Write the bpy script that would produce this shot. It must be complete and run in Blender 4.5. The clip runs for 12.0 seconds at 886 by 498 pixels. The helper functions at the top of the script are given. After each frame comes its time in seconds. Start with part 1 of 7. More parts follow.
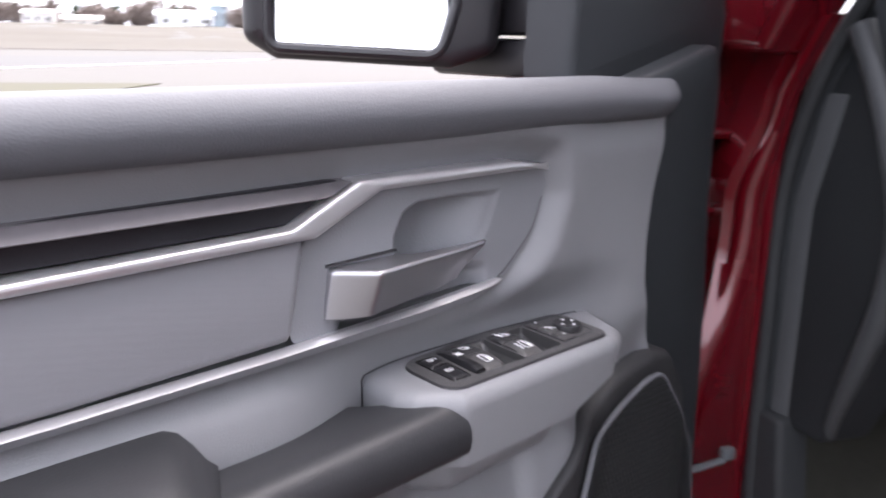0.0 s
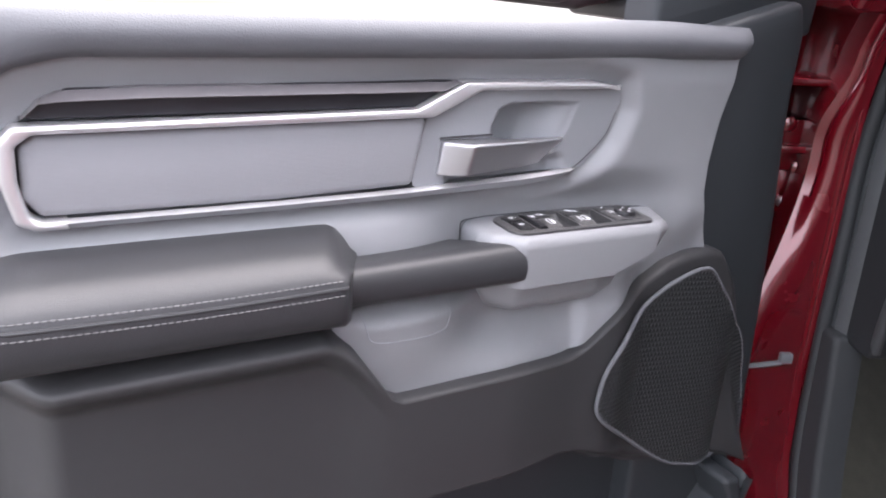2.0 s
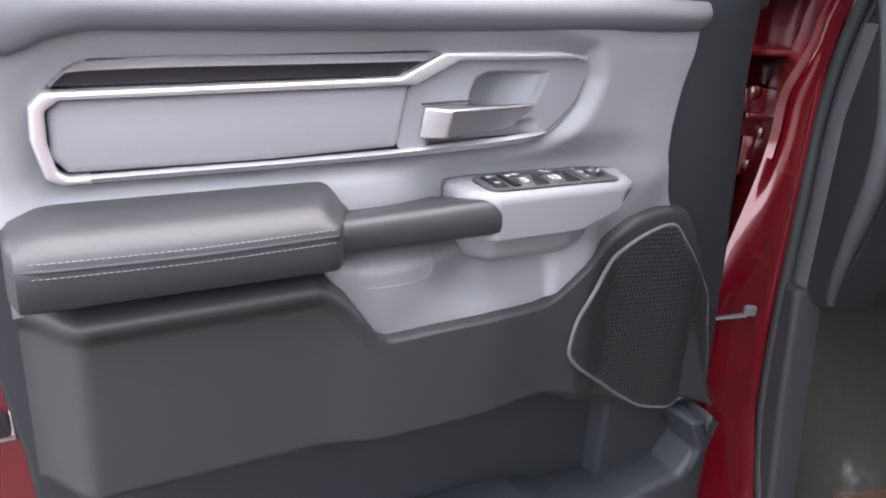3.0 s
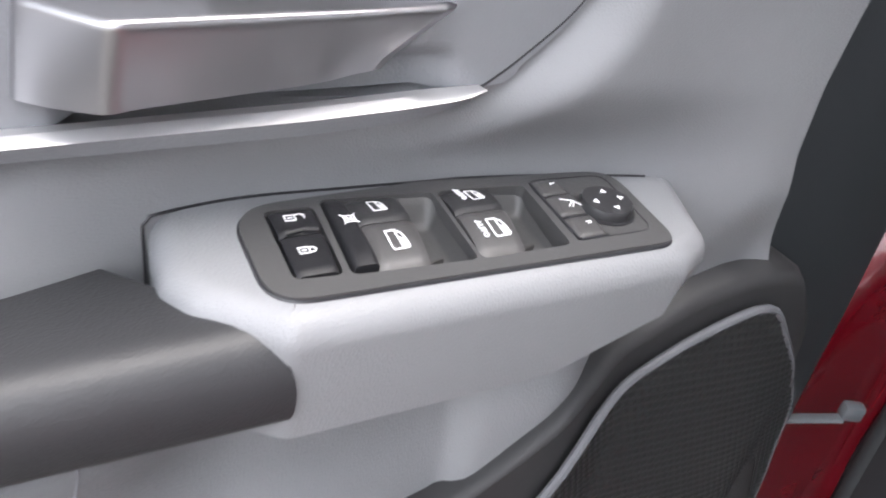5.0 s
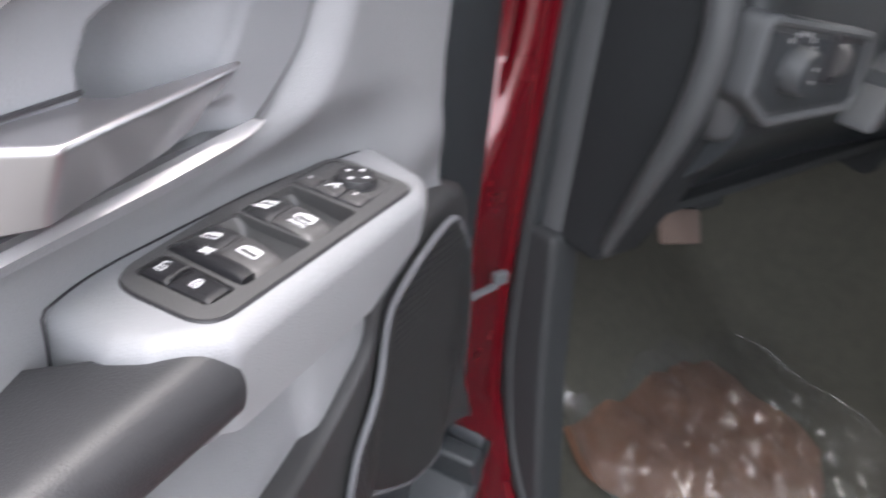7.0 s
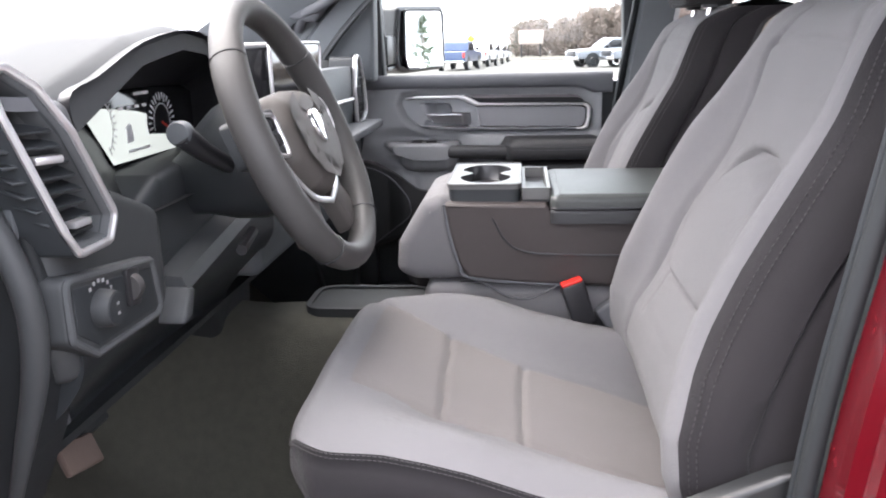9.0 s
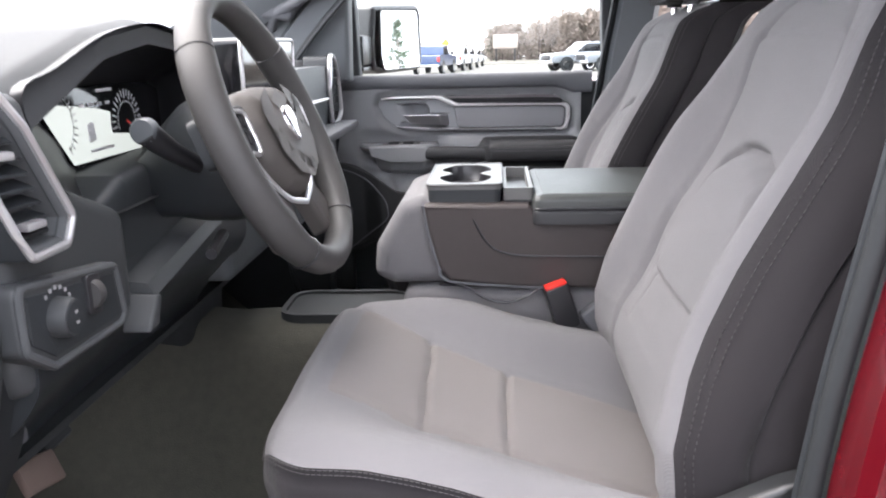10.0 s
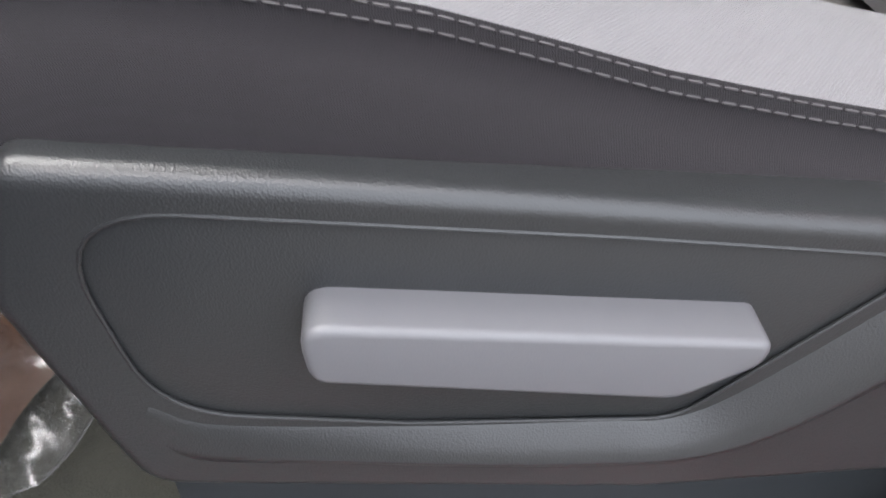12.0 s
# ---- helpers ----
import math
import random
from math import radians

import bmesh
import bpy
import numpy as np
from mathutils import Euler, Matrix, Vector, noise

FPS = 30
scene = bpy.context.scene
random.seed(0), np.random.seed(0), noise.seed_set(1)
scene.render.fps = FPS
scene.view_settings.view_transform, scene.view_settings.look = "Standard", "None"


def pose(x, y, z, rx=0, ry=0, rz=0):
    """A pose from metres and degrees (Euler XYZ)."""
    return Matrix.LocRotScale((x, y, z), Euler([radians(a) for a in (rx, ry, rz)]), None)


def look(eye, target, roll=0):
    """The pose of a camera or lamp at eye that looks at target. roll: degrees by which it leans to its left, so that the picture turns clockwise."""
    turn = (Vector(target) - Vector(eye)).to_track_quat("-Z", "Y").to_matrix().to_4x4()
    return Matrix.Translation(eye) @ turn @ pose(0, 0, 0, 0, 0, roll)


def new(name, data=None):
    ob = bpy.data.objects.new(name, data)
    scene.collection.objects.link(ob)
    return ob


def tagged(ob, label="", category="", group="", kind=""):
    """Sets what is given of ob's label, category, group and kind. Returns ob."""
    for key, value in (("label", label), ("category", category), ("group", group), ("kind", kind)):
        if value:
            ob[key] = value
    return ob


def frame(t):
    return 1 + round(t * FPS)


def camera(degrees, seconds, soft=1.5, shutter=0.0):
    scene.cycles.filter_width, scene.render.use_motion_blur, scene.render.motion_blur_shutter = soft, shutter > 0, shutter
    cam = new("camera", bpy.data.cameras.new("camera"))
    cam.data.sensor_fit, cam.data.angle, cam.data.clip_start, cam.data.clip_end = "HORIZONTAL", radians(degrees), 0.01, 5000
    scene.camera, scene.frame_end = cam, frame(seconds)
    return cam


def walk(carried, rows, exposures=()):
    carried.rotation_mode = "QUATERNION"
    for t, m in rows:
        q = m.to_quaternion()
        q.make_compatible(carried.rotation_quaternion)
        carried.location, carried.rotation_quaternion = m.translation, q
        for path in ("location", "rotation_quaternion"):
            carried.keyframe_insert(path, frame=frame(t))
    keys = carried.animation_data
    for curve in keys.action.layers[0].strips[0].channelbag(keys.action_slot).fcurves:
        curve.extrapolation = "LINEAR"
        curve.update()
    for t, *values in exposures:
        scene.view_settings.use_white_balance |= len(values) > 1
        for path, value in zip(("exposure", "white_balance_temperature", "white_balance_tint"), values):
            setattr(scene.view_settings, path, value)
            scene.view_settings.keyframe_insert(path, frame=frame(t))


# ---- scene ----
EXPOSURE, SKY, SUN = 2.6, 0.088, 1.5
STOPS = [(0.0, 0.16, 6350, 17.0), (0.5, 0.18, 6350, 16.6), (1.0, 0.23, 6350, 16.2), (1.5, 0.38, 6350, 15.8), (2.0, 0.76, 6350, 15.4), (2.5, 0.94, 6350, 15.0), (4.5, 0.91, 6500, 10.0), (5.5, 0.70, 6533, 10.0), (6.0, 0.63, 6550, 10.0), (6.5, 0.71, 6533, 10.7), (7.0, 0.99, 6517, 11.3), (7.5, 1.83, 6500, 12.0), (8.3, 1.18, 6460, 12.8), (9.5, 0.73, 6400, 14.0), (10.5, 0.74, 6450, 12.0), (11.0, 0.54, 6417, 11.3), (11.5, 0.43, 6383, 10.7), (12.0, 0.66, 6350, 10.0)]
cam = camera(58.02, 12.0, soft=1.9, shutter=0.35)
PATH = [
    (0.0, pose(0.6792, -0.4598, 1.3324, 75.273, -1.050, 72.769)),
    (0.5, pose(0.6054, -0.3698, 1.3323, 72.913, -2.068, 85.749)),
    (1.0, pose(0.6604, -0.3758, 1.3346, 72.503, -1.494, 87.788)),
    (1.5, pose(0.8002, -0.4131, 1.3393, 70.610, -2.860, 88.160)),
    (2.0, pose(0.9104, -0.4231, 1.3441, 70.494, -3.563, 87.922)),
    (2.5, pose(0.9830, -0.4104, 1.3473, 69.832, -3.267, 88.338)),
    (2.7, pose(1.0023, -0.4111, 1.3483, 69.632, -3.272, 88.186)),
    (4.3, pose(0.6497, -0.3353, 1.3243, 61.299, -5.497, 87.906)),
    (4.5, pose(0.5675, -0.3211, 1.3057, 59.263, -7.145, 88.064)),
    (5.0, pose(0.4477, -0.2984, 1.2795, 55.727, -9.217, 89.574)),
    (5.5, pose(0.3867, -0.2906, 1.2593, 54.355, -9.989, 90.370)),
    (6.0, pose(0.3784, -0.2925, 1.2588, 53.623, -10.413, 89.979)),
    (6.5, pose(0.4244, -0.3318, 1.2729, 55.712, -10.393, 75.659)),
    (7.0, pose(0.4922, -0.4164, 1.3089, 60.040, -6.951, 52.274)),
    (7.3, look((0.526, -0.440, 1.321), (-0.519, 1.017, 0.436), 5.9)),
    (7.5, look((0.549, -0.448, 1.325), (-0.337, 1.159, 0.531), 3.6)),
    (7.7, look((0.573, -0.448, 1.325), (-0.176, 1.276, 0.641), 1.9)),
    (9.3, pose(0.6001, -0.5391, 1.4064, 75.910, 1.197, 4.469)),
    (9.5, pose(0.5985, -0.5424, 1.4068, 76.210, 1.181, 4.269)),
    (10.0, pose(0.5910, -0.4847, 1.3851, 75.737, 1.429, 3.605)),
    (10.5, pose(0.5745, -0.3214, 1.2946, 70.842, 2.207, 3.018)),
    (11.0, pose(0.5517, -0.1421, 1.1638, 64.528, 4.844, 2.411)),
    (11.2, pose(0.5448, -0.0969, 1.1364, 59.950, 4.541, 1.161)),
    (11.6, pose(0.5453, -0.0420, 1.1030, 50.984, 2.279, -2.124)),
    (12.0, pose(0.5410, -0.0253, 1.0813, 48.832, 0.749, -4.269)),
]

walk(cam, PATH, [(t, EXPOSURE + e, k, g) for t, e, k, g in STOPS])

# ---------------------------------------------------------------- world and sun
SUN_ELEV, SUN_TURN = radians(64), radians(20)
world = bpy.data.worlds.new("sky")
scene.world = world
world.use_nodes = True
wn = world.node_tree
sky = wn.nodes.new("ShaderNodeTexSky")
sky.sky_type = "NISHITA"
sky.sun_disc = False
sky.sun_elevation, sky.sun_rotation = SUN_ELEV, radians(-90) + SUN_TURN
sky.air_density, sky.dust_density, sky.ozone_density = 1.0, 6.0, 1.0
hue = wn.nodes.new("ShaderNodeHueSaturation")
hue.inputs["Saturation"].default_value = 0.28
wn.links.new(sky.outputs[0], hue.inputs["Color"])
veil = wn.nodes.new("ShaderNodeMix")
veil.data_type = "RGBA"
veil.inputs[0].default_value = 0.65
veil.inputs[7].default_value = (7.4, 7.6, 8.2, 1)
wn.links.new(hue.outputs[0], veil.inputs[6])
wn.links.new(veil.outputs[2], wn.nodes["Background"].inputs[0])
wn.nodes["Background"].inputs[1].default_value = SKY
sun = new("sun", bpy.data.lights.new("sun", "SUN"))
sun.data.energy, sun.data.angle, sun.data.color = SUN, radians(80), (1.0, 0.92, 0.86)
_d = Vector((math.cos(SUN_ELEV) * math.cos(SUN_TURN), -math.cos(SUN_ELEV) * math.sin(SUN_TURN), -math.sin(SUN_ELEV)))
sun.matrix_world = Matrix.Translation((-6, 2, 6)) @ _d.to_track_quat("-Z", "Y").to_matrix().to_4x4()


# ---------------------------------------------------------------- materials
def mat(name, color, rough=0.5, metal=0.0, var=0.12, scale=6.0, grain=0.0, grain_scale=900.0, coat=0.0, rough_var=0.08,
        tint=None, spec=0.5, big=0.0):
    """Principled material with two scales of variation and a fine grain in relief."""
    m = bpy.data.materials.new(name)
    m.use_nodes = True
    nt = m.node_tree
    b = nt.nodes["Principled BSDF"]
    b.inputs["Roughness"].default_value, b.inputs["Metallic"].default_value = rough, metal
    b.inputs["Specular IOR Level"].default_value = spec
    b.inputs["Coat Weight"].default_value = coat
    b.inputs["Coat Roughness"].default_value = 0.06
    tc = nt.nodes.new("ShaderNodeTexCoord")
    n1 = nt.nodes.new("ShaderNodeTexNoise")
    n1.inputs["Scale"].default_value, n1.inputs["Detail"].default_value = scale, 6
    n2 = nt.nodes.new("ShaderNodeTexNoise")
    n2.inputs["Scale"].default_value, n2.inputs["Detail"].default_value = scale * 17, 3
    for n in (n1, n2):
        nt.links.new(tc.outputs["Object"], n.inputs["Vector"])
    mx = nt.nodes.new("ShaderNodeMix")
    mx.data_type = "FLOAT"
    mx.inputs[0].default_value = 0.4
    nt.links.new(n1.outputs[0], mx.inputs[2])
    nt.links.new(n2.outputs[0], mx.inputs[3])
    ramp = nt.nodes.new("ShaderNodeMix")
    ramp.data_type = "RGBA"
    t2 = tint or color
    lo = [max(0, c * (1 - var)) for c in color]
    hi = [min(1, c * (1 + var)) for c in t2]
    ramp.inputs[6].default_value, ramp.inputs[7].default_value = (*lo, 1), (*hi, 1)
    nt.links.new(mx.outputs[0], ramp.inputs[0])
    nt.links.new(ramp.outputs[2], b.inputs["Base Color"])
    rr = nt.nodes.new("ShaderNodeMapRange")
    rr.inputs["To Min"].default_value, rr.inputs["To Max"].default_value = max(0.02, rough - rough_var), min(1, rough + rough_var)
    nt.links.new(n1.outputs[0], rr.inputs["Value"])
    nt.links.new(rr.outputs[0], b.inputs["Roughness"])
    if grain:
        n3 = nt.nodes.new("ShaderNodeTexVoronoi")
        n3.inputs["Scale"].default_value = grain_scale
        nt.links.new(tc.outputs["Object"], n3.inputs["Vector"])
        bp = nt.nodes.new("ShaderNodeBump")
        bp.inputs["Strength"].default_value, bp.inputs["Distance"].default_value = grain, 0.0006
        nt.links.new(n3.outputs["Distance"], bp.inputs["Height"])
        nt.links.new(bp.outputs[0], b.inputs["Normal"])
    return m


def cloth(name, color, scale=1400.0, strength=0.35, var=0.1):
    """Woven cloth: fine crossed threads in relief, soft sheen."""
    m = mat(name, color, 0.85, var=var, scale=9, spec=0.25)
    nt = m.node_tree
    b = nt.nodes["Principled BSDF"]
    b.inputs["Sheen Weight"].default_value = 0.10
    tc = next(n for n in nt.nodes if n.type == "TEX_COORD")
    hs = []
    for rot in ((0.3, 0.2, 0.78), (0.2, 0.4, -0.78)):
        mp = nt.nodes.new("ShaderNodeMapping")
        mp.inputs["Rotation"].default_value = rot
        w = nt.nodes.new("ShaderNodeTexWave")
        w.inputs["Scale"].default_value, w.inputs["Distortion"].default_value = scale / 6.0, 0.6
        nt.links.new(tc.outputs["Object"], mp.inputs["Vector"])
        nt.links.new(mp.outputs[0], w.inputs["Vector"])
        hs.append(w)
    mul = nt.nodes.new("ShaderNodeMath")
    mul.operation = "MULTIPLY"
    nt.links.new(hs[0].outputs["Fac"], mul.inputs[0])
    nt.links.new(hs[1].outputs["Fac"], mul.inputs[1])
    bp = nt.nodes.new("ShaderNodeBump")
    bp.inputs["Strength"].default_value, bp.inputs["Distance"].default_value = strength, 0.0008
    nt.links.new(mul.outputs[0], bp.inputs["Height"])
    nt.links.new(bp.outputs[0], b.inputs["Normal"])
    return m


def glow(name, color, strength):
    m = bpy.data.materials.new(name)
    m.use_nodes = True
    b = m.node_tree.nodes["Principled BSDF"]
    b.inputs["Base Color"].default_value = (*color, 1)
    b.inputs["Emission Color"].default_value = (*color, 1)
    b.inputs["Emission Strength"].default_value = strength
    return m


def glass_mat(name, gloss=0.08, tint=(0.95, 0.98, 0.97)):
    m = bpy.data.materials.new(name)
    m.use_nodes = True
    nt = m.node_tree
    out = nt.nodes["Material Output"]
    tr, gl, mx = nt.nodes.new("ShaderNodeBsdfTransparent"), nt.nodes.new("ShaderNodeBsdfGlossy"), nt.nodes.new("ShaderNodeMixShader")
    tr.inputs[0].default_value = (*tint, 1)
    gl.inputs["Roughness"].default_value = 0.02
    mx.inputs[0].default_value = gloss
    nt.links.new(tr.outputs[0], mx.inputs[1])
    nt.links.new(gl.outputs[0], mx.inputs[2])
    nt.links.new(mx.outputs[0], out.inputs[0])
    return m


GREY = mat("grey_grained_plastic", (0.203, 0.206, 0.217), 0.48, var=0.06, grain=0.27, grain_scale=1100)
GREY_PAD = mat("grey_padded_vinyl", (0.21, 0.215, 0.23), 0.55, var=0.06, grain=0.25, grain_scale=700)
PAD_CLOTH = cloth("grey_pad_cloth", (0.22, 0.22, 0.235), 2200, 0.2, 0.05)
UPPER = mat("dark_grey_soft_vinyl", (0.112, 0.115, 0.125), 0.62, var=0.07, grain=0.24, grain_scale=800, spec=0.3)
SHIELD = mat("slate_black_grained_plastic", (0.0235, 0.0246, 0.0258), 0.31, var=0.12, grain=0.17, grain_scale=1500)
SHIELD_GREY = mat("slate_grey_plastic", (0.120, 0.120, 0.128), 0.42, var=0.06, grain=0.06, grain_scale=1800)
DARK = mat("black_grained_plastic", (0.029, 0.0325, 0.036), 0.46, var=0.10, grain=0.14, grain_scale=1500, spec=0.35)
LOWER = mat("black_brown_grained_plastic", (0.0345, 0.0345, 0.0360), 0.50, var=0.12, grain=0.14, grain_scale=1500, spec=0.35)
END_COVER = mat("black_matt_end_cover", (0.0185, 0.0205, 0.0225), 0.62, var=0.12, grain=0.18, grain_scale=1300, spec=0.25)
# The three dash colours are raised to imitate veiling haze.
DASH_LOW = mat("dark_charcoal_plastic", (0.05, 0.053, 0.056), 0.48, var=0.10, grain=0.2, grain_scale=1100, spec=0.35)
DASH = mat("hazed_dash_plastic", (0.098, 0.107, 0.115), 0.5, var=0.10, grain=0.2, grain_scale=1100)
DASH_TOP = mat("charcoal_dash_top", (0.074, 0.078, 0.082), 0.78, var=0.10, grain=0.2, grain_scale=1100, spec=0.25)
# Paler copy of the black leather; the lift stands for haze.
WHEEL_LEATHER = mat("hazed_wheel_leather", (0.06, 0.058, 0.057), 0.52, var=0.15, grain=0.20, grain_scale=1000, spec=0.4)
SHELL = mat("brown_grey_console_plastic", (0.052, 0.044, 0.043), 0.62, var=0.12, grain=0.2, grain_scale=1200, spec=0.35)
# Lid base colour raised above the leather to stand for its sheen.
LID = mat("sheen_lifted_padded_lid", (0.050, 0.054, 0.053), 0.40, var=0.10, grain=0.22, grain_scale=900, spec=0.45)
# Hub tone carries painted haze and a warm glare tint.
HUB = mat("warm_hazed_hub_plastic", (0.086, 0.078, 0.073), 0.55, var=0.08, grain=0.2, grain_scale=1300, spec=0.35)
LEATHER = mat("black_leather", (0.0295, 0.0300, 0.0325), 0.45, var=0.15, grain=0.20, grain_scale=1000, spec=0.4)
BLACK = mat("smooth_black_plastic", (0.022, 0.022, 0.025), 0.35, var=0.15)
PLATE = mat("switch_plate_plastic", (0.064, 0.063, 0.064), 0.42, var=0.08, grain=0.2, grain_scale=1800)
KEY = mat("black_key_plastic", (0.016, 0.016, 0.018), 0.42, var=0.1, spec=0.3, grain=0.15, grain_scale=2000)
KEY_DARK = mat("dark_grey_key_plastic", (0.030, 0.030, 0.032), 0.42, var=0.1, spec=0.35, grain=0.15, grain_scale=2000)
KEY_GREY = mat("grey_key_plastic", (0.062, 0.060, 0.061), 0.42, var=0.08, grain=0.15, grain_scale=2000)
SATIN = mat("satin_silver", (0.62, 0.615, 0.625), 0.30, 0.7, var=0.04, rough_var=0.05)
CHROME = mat("bright_chrome", (0.85, 0.85, 0.87), 0.1, 1.0, var=0.03, rough_var=0.04)
HANDLE = mat("silver_handle_paint", (0.43, 0.43, 0.45), 0.32, 0.9, var=0.03, rough_var=0.02)
INSERT = mat("black_brushed_insert", (0.018, 0.018, 0.021), 0.40, var=0.4, scale=40, spec=0.3)
TRAY = mat("satin_grey_tray", (0.115, 0.115, 0.113), 0.38, var=0.06)
BEVEL = mat("grey_satin_bevel", (0.40, 0.385, 0.40), 0.38, 0.35, var=0.06)
RED = mat("deep_red_metallic_paint", (0.124, 0.0026, 0.0080), 0.26, 0.25, var=0.03, scale=14, coat=1.0, rough_var=0.04)
INSERT_EDGE = mat("dark_satin_insert_edge", (0.17, 0.158, 0.165), 0.34, 0.3, var=0.22, scale=9)
RUBBER = mat("black_rubber", (0.018, 0.0205, 0.0225), 0.65, var=0.2)
SEAT = cloth("light_grey_seat_cloth", (0.154, 0.150, 0.155), 2300, 0.5)
# Warm tint of the insert stands for warm light on the cushion.
INSERT_CLOTH = cloth("warm_lit_insert_cloth", (0.156, 0.143, 0.138), 2200, 0.45)
# Cream tint puts warm sun glare into the lumbar panel's colour.
LUMBAR_CLOTH = cloth("glare_tinted_lumbar_cloth", (0.200, 0.178, 0.142), 2200, 0.35)
SIDE_CLOTH = cloth("dark_brown_grey_seat_cloth", (0.0180, 0.0158, 0.0178), 4200, 0.4)
SEAT_THREAD = mat("grey_thread", (0.072, 0.068, 0.070), 0.7, var=0.1)
THREAD = mat("pale_thread", (0.15, 0.147, 0.15), 0.7, var=0.1)
DARK_THREAD = mat("dark_thread", (0.032, 0.029, 0.031), 0.7, var=0.1)
CARPET = mat("dark_olive_carpet", (0.056, 0.055, 0.044), 0.95, var=0.5, scale=60, grain=1.0, grain_scale=500)
SCREEN = mat("gloss_black_screen", (0.012, 0.012, 0.014), 0.06, var=0.1, spec=0.6)
WHITE = mat("white_legend", (0.82, 0.82, 0.84), 0.5, var=0.02)
PALE_MARK = mat("dim_legend", (0.34, 0.34, 0.35), 0.5, var=0.02)
STEEL = mat("bare_steel", (0.45, 0.45, 0.46), 0.3, 0.9, var=0.15)
GLASS = glass_mat("window_glass", 0.02)
WINDSCREEN = glass_mat("tinted_windscreen_glass", 0.08, (0.90, 0.91, 0.90))
MIRROR = mat("mirror_glass", (0.92, 0.93, 0.94), 0.02, 1.0, var=0.01, rough_var=0.0)
BUCKLE_RED = mat("red_button", (0.75, 0.03, 0.02), 0.4, var=0.08)


# ---------------------------------------------------------------- mesh helpers
MIRRORED = set()


def thing(name, m, label, category, mirror=False, group="", kind=""):
    ob = new(name)
    ob.matrix_world = m
    ob.empty_display_size = 0.05
    if mirror:
        MIRRORED.add(ob.name)
    return tagged(ob, label, category, group, kind)


def part(name, bm, material, parent=None, label="", sharp=38, kind=""):
    top = parent
    while top is not None and top.parent is not None:
        top = top.parent
    if top is not None and top.name in MIRRORED:
        bmesh.ops.scale(bm, vec=(-1, 1, 1), verts=bm.verts)
        bmesh.ops.reverse_faces(bm, faces=bm.faces)
    me = bpy.data.meshes.new(name)
    bm.to_mesh(me)
    bm.free()
    for p in me.polygons:
        p.use_smooth = True
    me.set_sharp_from_angle(angle=radians(sharp))
    for m in material if isinstance(material, (list, tuple)) else (material,):
        me.materials.append(m)
    ob = new(name, me)
    ob.parent = parent
    if label or kind:
        tagged(ob, label, "", "", kind)
    return ob


def spline(pts, n=8, closed=False):
    """Catmull-Rom through points of any dimension."""
    p = [Vector(q) for q in pts]
    m = len(p)
    out = []
    for i in range(m if closed else m - 1):
        a = p[(i - 1) % m] if closed or i > 0 else p[i] * 2 - p[i + 1]
        b, c = p[i], p[(i + 1) % m]
        d = p[(i + 2) % m] if closed or i + 2 < m else c * 2 - b
        for k in range(n):
            t = k / n
            out.append(0.5 * ((2 * b) + (c - a) * t + (2 * a - 5 * b + 4 * c - d) * t * t + (3 * b - a - 3 * c + d) * t ** 3))
    if not closed:
        out.append(p[-1])
    return out


def fillet(pts, r, n=5):
    """Closed polygon with rounded corners; r is one radius or one for each corner."""
    p = [Vector(q) for q in pts]
    m, out = len(p), []
    for i in range(m):
        a, b, c = p[i - 1], p[i], p[(i + 1) % m]
        ri = r[i] if isinstance(r, (list, tuple)) else r
        d1, d2 = a - b, c - b
        l1, l2 = d1.length, d2.length
        if ri <= 0 or l1 < 1e-6 or l2 < 1e-6:
            out.append(b)
            continue
        d1, d2 = d1 / l1, d2 / l2
        ang = d1.angle(d2)
        if ang > math.pi - 0.05:
            out.append(b)
            continue
        t = min(ri / math.tan(ang / 2), l1 * 0.48, l2 * 0.48)
        s, e = b + d1 * t, b + d2 * t
        for k in range(n + 1):
            u = k / n
            out.append(s * (1 - u) ** 2 + b * 2 * u * (1 - u) + e * u * u)
    return out


def area2(p):
    return sum(p[i - 1][0] * p[i][1] - p[i][0] * p[i - 1][1] for i in range(len(p))) / 2


def inset(p, d):
    """Move a closed counter-clockwise outline inwards by d."""
    m, out = len(p), []
    for i in range(m):
        a, b, c = p[i - 1], p[i], p[(i + 1) % m]
        e1, e2 = (b - a), (c - b)
        if e1.length < 1e-7 or e2.length < 1e-7:
            out.append(b.copy())
            continue
        e1, e2 = e1.normalized(), e2.normalized()
        n = Vector((-e1[1] - e2[1], e1[0] + e2[0]))
        l = n.length
        if l < 1e-4:
            out.append(b.copy())
            continue
        n /= l
        k = max(0.5, n[0] * -e1[1] + n[1] * e1[0])
        out.append(b + n * (d / k))
    return out


def at_front(u, v, w):
    """Outline across x and z, w towards -y."""
    return Vector((u, -w, v))


def at_top(u, v, w):
    """Outline across x and y, w up."""
    return Vector((u, v, w))


def at_rear(u, v, w):
    """Outline across y and z, w towards +x."""
    return Vector((w, u, v))


def fix(bm):
    bmesh.ops.remove_doubles(bm, verts=bm.verts, dist=1e-6)
    bmesh.ops.recalc_face_normals(bm, faces=bm.faces)
    return bm


